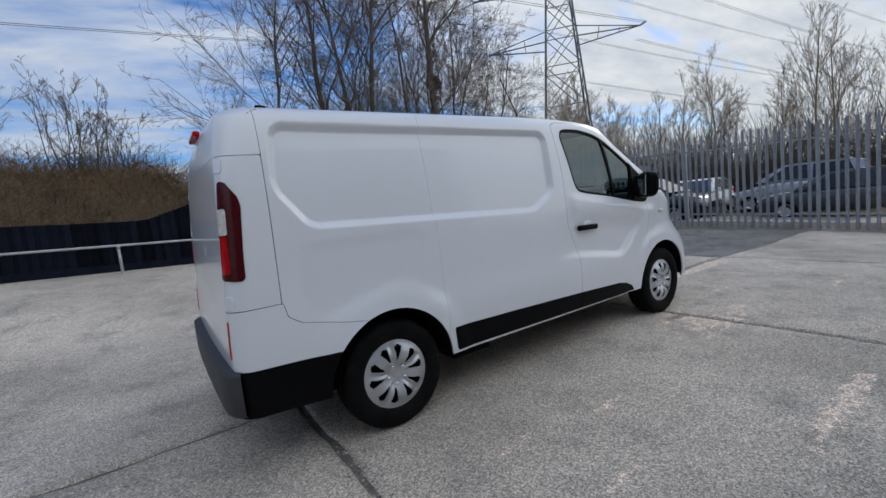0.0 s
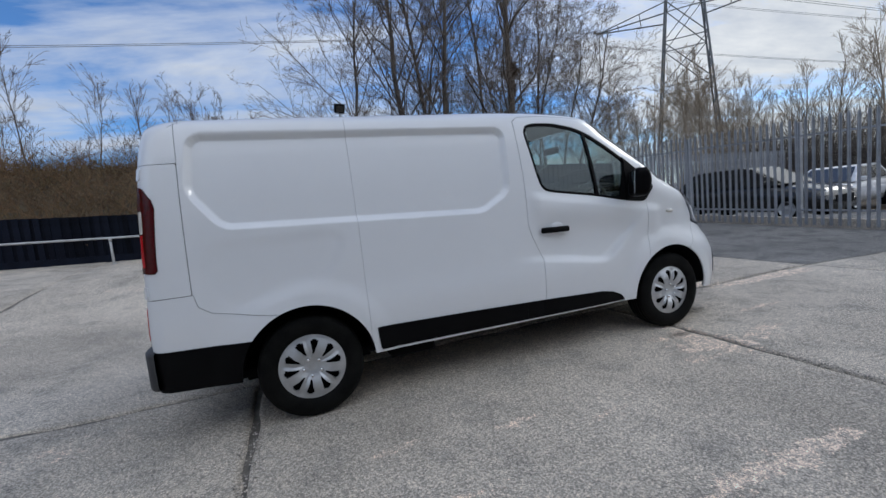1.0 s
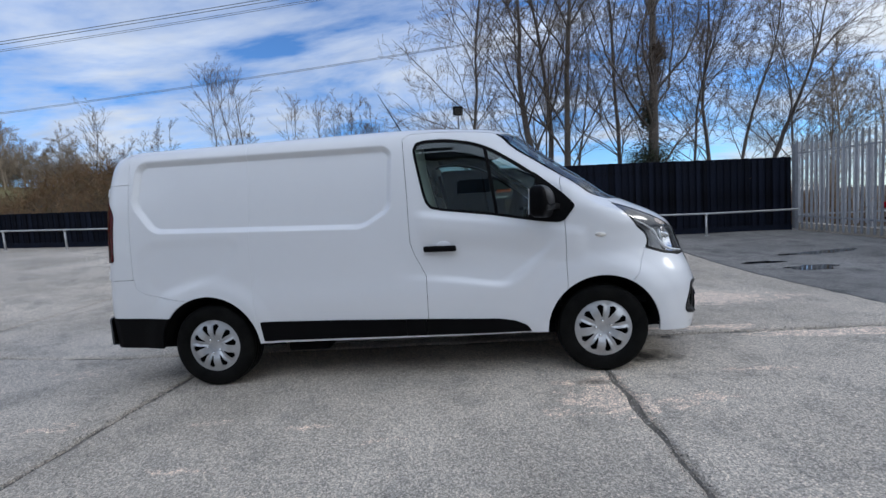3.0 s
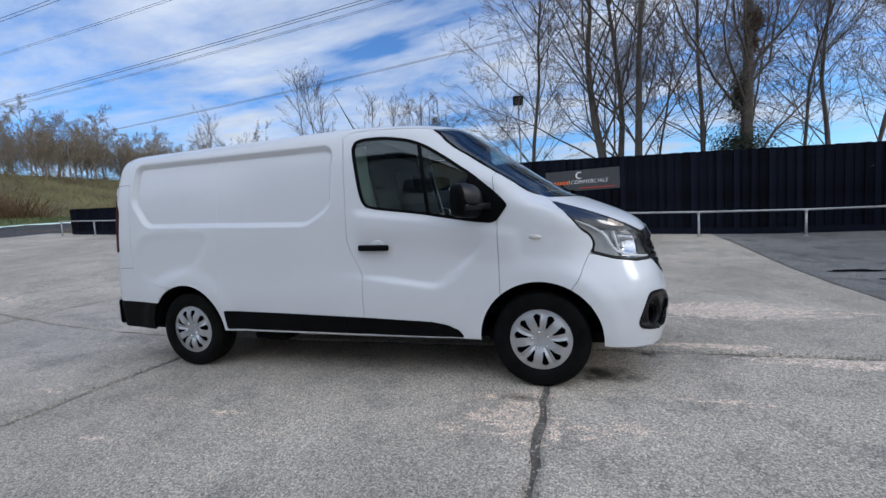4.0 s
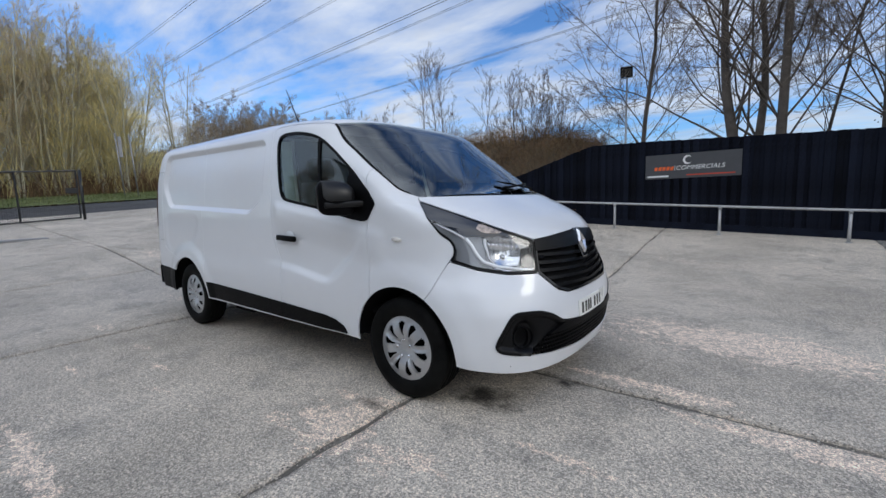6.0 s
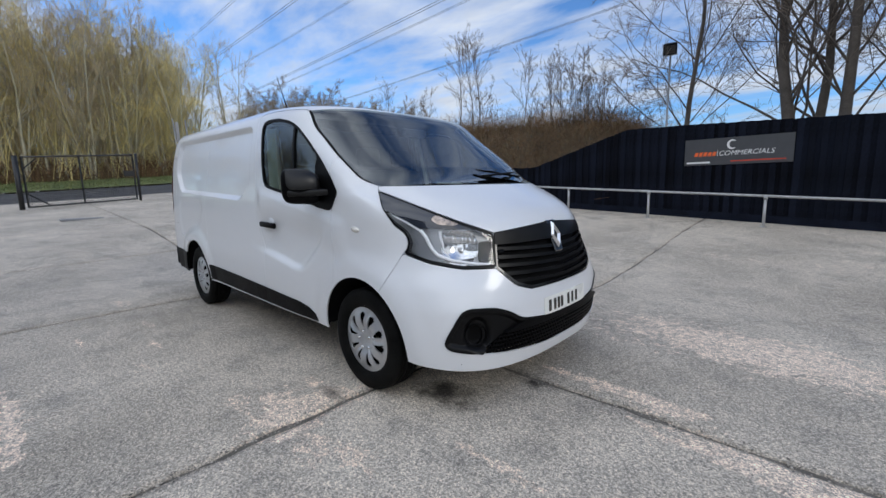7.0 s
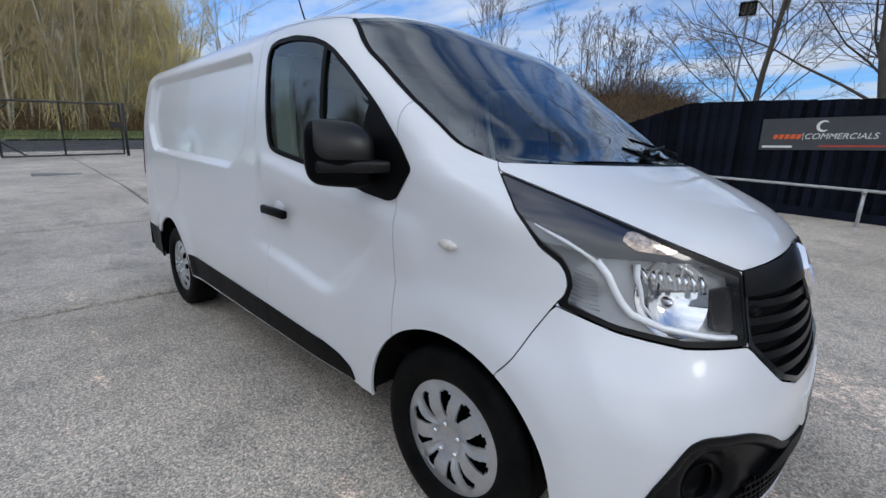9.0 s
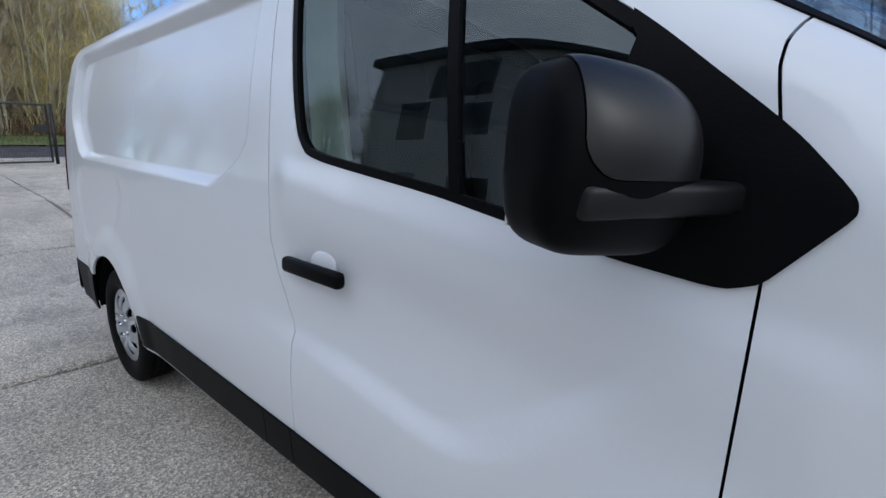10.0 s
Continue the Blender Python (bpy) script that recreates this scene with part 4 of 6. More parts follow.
# grille slats, frame and the diamond on it
frame_g, _ = cut(grl, lambda V: -grille(V) - 0.016)
panel("grille_frame", frame_g, GLOSSBLACK, grille_back, 0, 0.004, 0.04, "black grille frame")
panel("grille_top_bar", cut(grl, lambda V: 0.965 - V[:, 2] + 0.00 * V[:, 0])[0], SATINBLACK, grille_back, 0, 0.006, 0.035, "black upper grille bar")
for k, z in enumerate((0.932, 0.886, 0.84, 0.794, 0.748)):
    b, _ = cut(grl, lambda V, z=z: np.maximum(np.abs(V[:, 2] - z - 0.05 * (np.abs(V[:, 1]) - 0.3)) - 0.010, grille(V) + 0.012))
    panel("grille_slat", b, SATINBLACK, grille_back, 0, -0.004, 0.026, "black grille slat")
for s in (-1, 1):
    bar_on_skin("grille_clip", [(1.155, .925), (1.20, .925)], 0.016, BLACK, grille_back, s, -0.006)


def diamond(sy, sz, dx):
    """A faceted diamond ring, standing on end, facing forwards."""
    bm = bmesh.new()
    o = [(0, sz), (-sy, 0), (0, -sz), (sy, 0)]
    ring = [[bm.verts.new((x, y * k, z * k)) for y, z in o] for x, k in ((0, 1.0), (dx, 0.78), (0.003, 0.50))]
    for a, b in zip(ring, ring[1:]):
        for i in range(4):
            bm.faces.new((a[i], b[i], b[(i + 1) % 4], a[(i + 1) % 4]))
    bmesh.ops.recalc_face_normals(bm, faces=bm.faces)
    return bm


badge_m = Matrix.Translation((float(nose_x(0.982)) + 0.002, 0, 0.982)) @ pose(0, 0, 0, 0, -21, 0)
shield = bmesh.new()
box(-0.02, -0.070, -0.110, 0.0, 0.070, 0.100, 0.006, 1, shield)
for v in shield.verts:
    v.co.y *= 1.0 - 0.45 * abs(v.co.z) / 0.135 if v.co.z < 0 else 1.0 - 0.3 * v.co.z / 0.125
part("badge_shield", shield, GLOSSBLACK, grille_back, "black badge mount", False, badge_m)
part("badge", diamond(0.052, 0.090, 0.018), CHROME, grille_back, "chrome diamond badge", False, badge_m)

# fog lamp pockets and honeycomb
SURROUND = [(.6, .3), (.6, .70), (1.42, .70), (1.39, .525), (1.29, .508), (1.17, .474), (1.07, .422), (1.0, .374), (.96, .30)]
for s in (-1, 1):
    c, n = near_skin(0.955, 0.475, s, 0.0)
    hole = lambda V: np.hypot((along(V) - 0.955) * 0.95, V[:, 2] - 0.475) - 0.062
    body, _ = cut(fgp, lambda V: np.maximum.reduce([-hole(V), sdf(along(V), V[:, 2], SURROUND)]))
    body = swell(refine(body), lambda V: -0.020 * smooth_step(0.014, 0.04, -fog(V)) - 0.030 * smooth_step(0.115, 0.075, np.hypot((along(V) - 0.965) * 0.85, V[:, 2] - 0.487)))
    surround = panel("fog_lamp_surround", body, SATINBLACK, van, s, 0.006, 0.05, "black plastic fog lamp surround")
    fl = part("fog_lamp", revolve([(0.001, 0.035), (0.040, 0.034), (0.055, 0.03), (0.062, 0.0), (0.064, -0.003), (0.066, 0.0), (0.066, 0.05)], 32), BLACK, surround, "dark round fog lamp recess", True)
    fl.matrix_basis = Matrix.Translation(c - n * 0.034) @ n.to_track_quat("-Y", "Z").to_matrix().to_4x4()
mesh_reg = lambda V: np.maximum(fog(V) + 0.004, -(sdf(along(V), V[:, 2], SURROUND) + 0.004))


def honeycomb(V):
    """Distance to a brick-bonded lattice of thin bars."""
    v = (V[:, 2] - 0.34) / 0.024
    row = np.floor(v)
    u = along(V) / 0.030 + 0.5 * (row % 2)
    dz = (0.5 - np.abs(v - row - 0.5)) * 0.024
    du = (0.5 - np.abs(u - np.floor(u) - 0.5)) * 0.030
    return np.minimum(dz, du) - 0.0032


comb, _ = cut(fgp, mesh_reg)
comb, _ = cut(refine(refine(comb)), honeycomb)
tagged(panel("honeycomb", comb, BLACK, fog_panel, 0, -0.004, 0.016, "black honeycomb mesh"), kind="stuff")
rimf, _ = cut(fgp, lambda V: np.maximum(mesh_reg(V), 0.478 - V[:, 2]))
panel("plinth", rimf, BLACK, fog_panel, 0, 0.008, 0.03, "black plate plinth")

# front plate, its characters drawn as bars
def on_nose(y0, y1, z0, z1):
    """A rectangle of the bumper's face."""
    V, Nn, F = both(cut(refine(cut(bmp, lambda V: np.maximum(np.abs(V[:, 1]) - 0.3, np.abs(V[:, 2] - 0.568) - 0.09))[0]), lambda V: -np.ones(len(V)))[0])
    return cut((V, Nn, F), lambda V: np.maximum.reduce([y0 - V[:, 1], V[:, 1] - y1, z0 - V[:, 2], V[:, 2] - z1]))[0]


plate = panel("number_plate", on_nose(-0.26, 0.26, 0.512, 0.624), PLATE, van, 1, 0.006, 0.006, "white number plate with dark bars")
for y in (-0.205, -0.15, -0.105, -0.065, 0.02, 0.075, 0.13):
    panel("plate_bar", on_nose(y - 0.015, y + 0.015, 0.532, 0.604), GLOSSBLACK, plate, 1, 0.0072, 0.0008, "dark bar")


def flank_parts(s):
    d = panel("front_door", dor, WHITE, van, s)
    # window: seal, two panes, divider, mirror foot
    glass_reg = lambda V: np.maximum(window(V) + 0.020, V[:, 0] + 0.475 - 0.25 * (V[:, 2] - 1.4))
    bar = poly([(-0.838, 1.86), (-0.760, 1.20), (-0.734, 1.20), (-0.812, 1.86)], 0.0)
    gl, seal = cut(win, glass_reg)
    foot, seal = cut(seal, lambda V: -0.462 - V[:, 0])
    div, panes = cut(gl, bar)
    rearp, frontp = cut(panes, lambda V: V[:, 0] + 0.786 + (V[:, 2] - 1.525) * 0.118)
    panel("window_seal", seal, BLACK, d, s, -0.003, 0.02, "black window seal")
    panel("window_divider", div, BLACK, d, s, -0.001, 0.015, "black window divider")
    panel("window_pane", rearp, SIDEGLASS, d, s, -0.012, 0.0, "clear side window").visible_shadow = False
    panel("quarter_pane", frontp, SIDEGLASS, d, s, -0.012, 0.0, "clear quarter window").visible_shadow = False
    panel("mirror_foot", foot, BLACK, d, s, 0.006, 0.03, "black mirror mount")
    # handle
    y = half_w(1.02) * s
    cup = bmesh.new()
    bmesh.ops.create_uvsphere(cup, u_segments=24, v_segments=10, radius=1.0)
    for v in cup.verts:
        v.co = Vector((v.co.x * 0.058, v.co.y * 0.006, v.co.z * 0.040))
    part("handle_recess", cup, WHITE, d, "white handle recess", True, pose(-1.17, y - 0.004 * s, 1.035))
    hb = bmesh.new()
    box(-0.125, -0.016, -0.022, 0.125, 0.016, 0.022, 0.013, 3, hb)
    for v in hb.verts:
        v.co.y += -0.010 * s * (abs(v.co.x) / 0.125) ** 2 + 0.012 * s
    part("door_handle", hb, BLACK, d, "black door handle", True, pose(-1.197, y + 0.012 * s, 1.018, 0, 1.5, 0))
    panel("wing", wng, WHITE, van, s)
    panel("rear_corner", qtr, WHITE, van, s)
    panel("rear_lower_corner", lower, WHITE, van, s)
    panel("flank_rear", flankr, WHITE, van, s)
    panel("flank_front", flankf, WHITE, van, s)
    a, b = rest_of(sil, lambda V: V[:, 0] + 1.338, 0.002)
    a, c = rest_of(a, lambda V: V[:, 0] + 1.495, 0.0015)
    panel("sill_trim", a, BLACK, van, s, 0.008, 0.02, "black plastic sill trim")
    panel("sill_trim", c, BLACK, van, s, 0.008, 0.02, "black plastic sill trim")
    panel("door_sill_trim", b, BLACK, d, s, 0.008, 0.02, "black plastic sill trim")
    # repeater lamp
    bm = bmesh.new()
    bmesh.ops.create_uvsphere(bm, u_segments=20, v_segments=10, radius=1.0)
    for v in bm.verts:
        v.co = Vector((v.co.x * 0.042, v.co.y * 0.012, v.co.z * 0.017))
    part("side_repeater", bm, CLEAR, van, "clear side repeater", True, pose(-0.006, 0.972 * s, 1.05, 0, 5, 0))
    # tail lamp in three colours
    red, rest = cut(tlp, lambda V: np.maximum.reduce([V[:, 2] - 1.29, 1.105 - V[:, 2], unrear(V) + 3.93]))
    clear, rest = cut(rest, lambda V: np.maximum.reduce([V[:, 2] - 1.425, 1.297 - V[:, 2], unrear(V) + 3.924]))
    tl = panel("tail_lamp", rest, DARKRED, van, s, 0.006, 0.03, "dark red tail lamp with clear insert")
    panel("brake_lens", red, RED, tl, s, 0.004, 0.02, "bright red brake lens")
    panel("reversing_lens", clear, CLEAR, tl, s, 0.005, 0.02, "clear reversing lens")
    rf, _ = cut(lower, lambda V: np.maximum.reduce([np.abs(unrear(V) + 4.035 - (V[:, 2] - .73) * 0.05) - 0.015, np.abs(V[:, 2] - 0.77) - 0.095]))
    panel("rear_reflector", rf, RED, van, s, 0.004, 0.01, "red rear reflector")
    for z in (1.635, 0.96):
        hc, _ = cut(qtr, lambda V: np.maximum(np.abs(unrear(V) + 3.985) - 0.045, np.abs(V[:, 2] - z) - 0.033))
        panel("hinge_cover", hc, WHITE, van, s, 0.007, 0.014, "white hinge cover")


for s in (-1, 1):
    flank_parts(s)


# ---- wheels ----
def tyre_mesh():
    R, r, w = WHEEL_R, 0.216, 0.103
    prof = [(r - 0.004, 0.085), (r + 0.006, 0.096), (r + 0.03, 0.105), (r + 0.06, 0.109), (R - 0.03, 0.104), (R - 0.012, 0.094), (R - 0.003, 0.080)]
    p = prof + [(R, 0.054), (R - 0.008, 0.052), (R - 0.008, 0.044), (R + 0.001, 0.042), (R + 0.001, 0.018), (R - 0.008, 0.016), (R - 0.008, 0.008), (R + 0.001, 0.006)]
    p = p + [(a, -b) for a, b in p[::-1]]
    bm = revolve(p, 72)
    bmesh.ops.recalc_face_normals(bm, faces=bm.faces)
    return bm


def hubcap_mesh():
    """Five broad and five ridged spokes round a plain hub, with ten tapered slots between them."""
    bm = bmesh.new()
    R0, R1, R2 = 0.052, 0.195, 0.214
    dish = lambda r: 0.006 + 0.030 * smooth_step(0.03, 0.12, r) - 0.022 * smooth_step(0.13, 0.214, r)
    steps = 320
    rs = [0.0, 0.03, R0, 0.07, 0.085, 0.095, 0.105, 0.115, 0.125, 0.135, 0.145, 0.155, 0.165, 0.175, 0.183, 0.190, R1, 0.205, R2]
    ring = []
    for r in rs:
        row = []
        for k in range(steps):
            a = k * math.tau / steps
            h = float(dish(r))
            deg = (math.degrees(a) % 72) - 36
            ridge = 0.009 * math.exp(-(deg / 6.5) ** 2) * smooth_step(0.05, 0.08, r) * smooth_step(0.205, 0.17, r)
            row.append((r * math.cos(a), h - ridge, r * math.sin(a)))
        ring.append([bm.verts.new(v) for v in row[:]] if r > 0 else [bm.verts.new(row[0])])

    def open_at(k, r):
        deg = ((k + 0.5) * 360 / steps) % 72 - 36
        if not 0.086 < r < 0.182:
            return False
        t = (r - 0.086) / 0.096
        wide = (3.6 + 6.2 * t) * min(1.0, (1 - t) * 7 + 0.25)
        return abs(abs(deg) - 15.5 - 1.5 * t) < wide
    for i in range(1, len(rs) - 1):
        a, b = ring[i], ring[i + 1]
        for k in range(steps):
            if not open_at(k, (rs[i] + rs[i + 1]) / 2):
                bm.faces.new((a[k], b[k], b[(k + 1) % steps], a[(k + 1) % steps]))
    for k in range(steps):
        bm.faces.new((ring[0][0], ring[1][k], ring[1][(k + 1) % steps]))
    bmesh.ops.recalc_face_normals(bm, faces=bm.faces)
    bmesh.ops.delete(bm, geom=[v for v in bm.verts if not v.link_faces], context="VERTS")
    bmesh.ops.solidify(bm, geom=list(bm.faces), thickness=0.007)
    return bm


def make_wheel():
    w = thing("wheel", "", "")
    part("tyre", tyre_mesh(), RUBBER, w, "black rubber tyre", True)
    part("rim", revolve([(0.02, 0.0), (0.19, 0.0), (0.205, 0.05), (0.214, 0.08), (0.218, 0.09)], 48), SHELL, w, "dark steel rim", True)
    cap_ = part("hubcap", hubcap_mesh(), HUB, w, "silver ten-spoke wheel trim", False, pose(0, 0.070, 0))
    for k in range(5):
        a = k * math.tau / 5 + 0.3
        part("wheel_bolt", revolve([(0.0005, 0.012), (0.007, 0.012), (0.010, 0.006), (0.010, -0.004)], 12), CHROME, cap_, "chrome bolt", True, pose(0.058 * math.cos(a), 0.026, 0.058 * math.sin(a)))
    return w


wheel0 = make_wheel()
for x, s, turn in ((AXLE_F, -1, 8), (AXLE_R, -1, 25), (AXLE_F, 1, 50), (AXLE_R, 1, 70)):
    m = pose(x, 0.845 * s, WHEEL_R, 0, 0, 180 if s < 0 else 0) @ pose(0, 0, 0, 0, turn, 0)
    if x == AXLE_F and s == -1:
        w = wheel0
        w.matrix_basis = m
    else:
        w = copy_thing(wheel0, m)
    w.parent = van
# wheel wells
for x in (AXLE_F, AXLE_R):
    for s in (-1, 1):
        bm = bmesh.new()
        prev = None
        for k in range(25):
            a = math.radians(3 + k * 174 / 24)
            r = ARCH_R + 0.006
            row = [bm.verts.new((x + r * math.cos(a), y * s, WHEEL_R + r * math.sin(a))) for y in (0.60, 0.75, 0.952)]
            if prev:
                for i in range(2):
                    bm.faces.new((prev[i], row[i], row[i + 1], prev[i + 1]))
            prev = row
        part("wheel_liner", bm, SHELL, van, "black wheel arch liner", True)
        part("liner_wall", box(x - 0.43, 0.585 * s - 0.008, 0.22, x + 0.43, 0.585 * s + 0.008, 0.78), SHELL, van, "black wheel arch wall")
part("underbody", box(-3.9, -0.80, 0.30, 0.70, 0.80, 0.36, 0.02), SHELL, van, "dark underbody")
part("exhaust", tube([(-2.45, -0.55, 0.25), (-1.2, -0.5, 0.24), (-0.4, -0.45, 0.27)], 0.05, 10), STEEL, van, "rusty exhaust pipe", True)
part("fuel_tank_shield", box(-2.55, -0.78, 0.215, -2.2, -0.35, 0.30, 0.02), SHELL, van, "dark tank shield")


# ---- mirrors, wipers, aerial ----
def mirror_shell():
    """The head of a door mirror: rounded box, swelling forwards, tucked in below."""
    bm = bmesh.new()
    bmesh.ops.create_cube(bm, size=1.0)
    bmesh.ops.subdivide_edges(bm, edges=bm.edges[:], cuts=17, use_grid_fill=True)
    for v in bm.verts:
        c = v.co * 2
        n = 4.6
        c = c / (abs(c.x) ** n + abs(c.y) ** n + abs(c.z) ** n) ** (1 / n)
        x, y, z = c.x * 0.062, c.y * 0.120, c.z * 0.113
        if c.x > 0:
            x += 0.016 * (1 - c.y ** 2) * (1 - c.z ** 2) - 0.022 * max(0, c.z) ** 2 * c.x - 0.012 * max(0, -c.z) ** 2 * c.x
        y *= 1 - 0.07 * max(0, -c.z) ** 2
        if c.y < 0:
            z -= 0.030 * max(0, c.z) * c.y ** 2
        z += 0.006 * c.y
        v.co = Vector((x, y, z))
    bm.normal_update()
    m = Matrix.Translation((-0.437, 1.083, 1.317)) @ pose(0, 0, 0, 0, 3, 28)
    bm.verts.ensure_lookup_table()
    V = np.array([tuple(m @ v.co) for v in bm.verts])
    N = np.array([tuple((m.to_3x3() @ v.normal).normalized()) for v in bm.verts])
    F = [tuple(v.index for v in f.verts) for f in bm.faces]
    bm.free()
    return m, (V, N, F)


def mirror(s):
    m, shell = mirror_shell()
    back = np.array(m.inverted())

    def cap_at(V):
        q = V @ back[:3, :3].T + back[:3, 3]
        return np.maximum(np.hypot(np.maximum(0.045 - (0.088 - q[:, 1]), 0), np.maximum(0.045 - (q[:, 2] + 0.014), 0)) - 0.045, -0.028 - q[:, 0])
    top, low = rest_of(shell, cap_at, 0.0006)
    h = panel("mirror", low, MIRRORBLACK, van, s, 0.0, 0.005, "black door mirror")
    panel("mirror_cap", top, CAPBLACK, h, s, 0.002, 0.006, "satin black mirror cap")
    mm = m if s > 0 else Matrix.Diagonal((1, -1, 1, 1)) @ m @ Matrix.Diagonal((1, -1, 1, 1))
    y0, y1 = sorted((-0.195 * s, 0.085 * s))
    arm = bmesh.new()
    box(0.008, y0, -0.060, 0.089, y1, -0.017, 0.012, 3, arm)
    for v in arm.verts:
        t = max(0.0, -v.co.y * s) / 0.195
        v.co.x -= 0.010 * t ** 2 + 0.018 * max(0.0, v.co.y * s) / 0.085
        v.co.z += 0.004 * t
    part("mirror_arm", arm, ARMBLACK, h, "black mirror arm", True, mm)
    part("mirror_glass", box(-0.0655, -0.092, -0.088, -0.058, 0.092, 0.088, 0.001), CHROME, h, "mirror glass", False, mm)


for s in (-1, 1):
    mirror(s)


def screen_point(y, z, off=0.0):
    V, N, _ = SKIN
    d = (np.abs(V[:, 1]) - abs(y)) ** 2 + (V[:, 2] - z) ** 2 + (V[:, 0] < -0.9) * 9
    top = np.argsort(d)[:6]
    w = 1 / (d[top] + 1e-5)
    w /= w.sum()
    p, n = (V[top] * w[:, None]).sum(0), (N[top] * w[:, None]).sum(0)
    p = p + n / np.linalg.norm(n) * off
    return Vector((p[0], p[1] if y >= 0 else -p[1], p[2]))


for y0, y1, z1 in ((-0.05, 0.52, 1.385), (0.48, 0.02, 1.40)):
    pts = [screen_point(y0 + (y1 - y0) * t, 1.345 + (z1 - 1.345) * t, 0.022) for t in np.linspace(0, 1, 8)]
    part("wiper", tube(pts, [0.012, 0.010, 0.009, 0.008, 0.008, 0.008, 0.007, 0.006], 6), BLACK, van, "black wiper", True)
aer = part("aerial", tube([(-1.475, -0.59, 1.962), (-1.56, -0.59, 2.12), (-1.66, -0.585, 2.305)], [0.006, 0.004, 0.0025], 6), BLACK, van, "black roof aerial", True)
part("aerial_base", revolve([(0.0005, 0.016), (0.009, 0.013), (0.013, 0.005), (0.015, 0.0)], 16), BLACK, aer, "black aerial base", True, Matrix.Translation((-1.47, -0.59, 1.966)) @ pose(0, 0, 0, 90, 0, 0))

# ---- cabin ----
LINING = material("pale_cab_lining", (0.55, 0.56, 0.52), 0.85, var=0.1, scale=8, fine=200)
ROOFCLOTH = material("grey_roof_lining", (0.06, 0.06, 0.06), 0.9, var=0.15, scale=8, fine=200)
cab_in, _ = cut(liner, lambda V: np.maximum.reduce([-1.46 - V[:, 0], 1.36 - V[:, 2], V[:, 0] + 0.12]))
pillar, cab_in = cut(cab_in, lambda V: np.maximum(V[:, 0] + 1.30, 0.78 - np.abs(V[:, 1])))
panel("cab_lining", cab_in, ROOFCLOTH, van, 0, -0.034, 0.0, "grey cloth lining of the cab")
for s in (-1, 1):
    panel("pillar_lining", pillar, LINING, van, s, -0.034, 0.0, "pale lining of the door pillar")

for s in (-1, 1):
    bm = bmesh.new()
    for z, x in ((1.22, -1.235), (1.36, -1.262), (1.60, -1.315), (1.80, -1.335)):
        for dx, y in ((-0.06, 0.885), (-0.035, 0.835), (0.035, 0.825), (0.05, 0.86)):
            bm.verts.new((x + dx, (y - 0.10 * max(0.0, z - 1.36)) * s, z))
    bm.verts.ensure_lookup_table()
    for r in range(3):
        for c in range(3):
            k = r * 4 + c
            bm.faces.new([bm.verts[n] for n in (k, k + 1, k + 5, k + 4)])
    bmesh.ops.recalc_face_normals(bm, faces=bm.faces)
    trim = part("pillar_trim", bm, LINING, van, "pale plastic trim of the door pillar", True)
    part("seat_belt", mesh_of("seat_belt", [(-1.225, 0.80 * s, 1.25), (-1.185, 0.80 * s, 1.25), (-1.285, 0.775 * s, 1.72), (-1.32, 0.775 * s, 1.72), (-1.225, 0.803 * s, 1.25), (-1.185, 0.803 * s, 1.25), (-1.285, 0.778 * s, 1.72), (-1.32, 0.778 * s, 1.72)], [(0, 1, 2, 3), (7, 6, 5, 4), (0, 4, 5, 1), (1, 5, 6, 2), (2, 6, 7, 3), (3, 7, 4, 0)], DASH), DASH, trim, "dark seat belt")

part("cab_floor", box(-1.35, -0.85, 0.50, 0.35, 0.85, 0.55), SHELL, van, "dark cab floor")
part("bulkhead", box(-1.52, -0.83, 0.5, -1.47, 0.83, 1.85, 0.02), material("bulkhead_grey", (0.10, 0.10, 0.105), 0.7, var=0.15), van, "grey load bulkhead")
dash = bmesh.new()
box(-0.28, -0.84, 0.75, 0.04, 0.84, 1.26, 0.07, 4, dash)
for v in dash.verts:
    if v.co.x > 0:
        v.co.z = min(v.co.z, 1.30 - 0.2 * v.co.x)
part("dashboard", dash, DASH, van, "dark grey dashboard", True)


def seat(y, w):
    bm = box(-1.25, y - w, 0.72, -0.72, y + w, 0.90, 0.05, 3)
    c = part("seat", bm, TRIM, van, "dark grey cloth seat", True)
    bm = bmesh.new()
    box(-0.06, -w, 0, 0.07, w, 0.62, 0.05, 3, bm)
    part("backrest", bm, TRIM, c, "dark grey backrest", True, pose(-1.22, y, 0.86, 0, -12, 0))
    for dy in ([0] if w < 0.3 else [-0.22, 0.22]):
        bm = bmesh.new()
        box(-0.045, -0.13, 0, 0.045, 0.13, 0.19, 0.04, 3, bm)
        part("headrest", bm, TRIM, c, "dark grey headrest", True, pose(-1.36, y + dy, 1.50, 0, -8, 0))


seat(-0.48, 0.25)
seat(0.40, 0.44)
wheel_rim = bmesh.new()
ring = [(0.19 * math.cos(k * math.tau / 28), 0.19 * math.sin(k * math.tau / 28), 0) for k in range(29)]
tube(ring, 0.016, 8, False, wheel_rim)
sw = part("steering_wheel", wheel_rim, DASH, van, "black steering wheel", True, pose(-0.46, -0.48, 1.16, 0, -55, 0))
part("steering_hub", revolve([(0.0005, 0.03), (0.06, 0.025), (0.075, 0.0), (0.05, -0.05)], 20), DASH, sw, "black hub", True, pose(0, 0, 0, 90, 0, 0))
for a in (0, 120, 240):
    part("steering_spoke", box(0.05, -0.02, -0.008, 0.185, 0.02, 0.008, 0.005), DASH, sw, "black spoke", False, pose(0, 0, 0, 0, 0, a + 90))
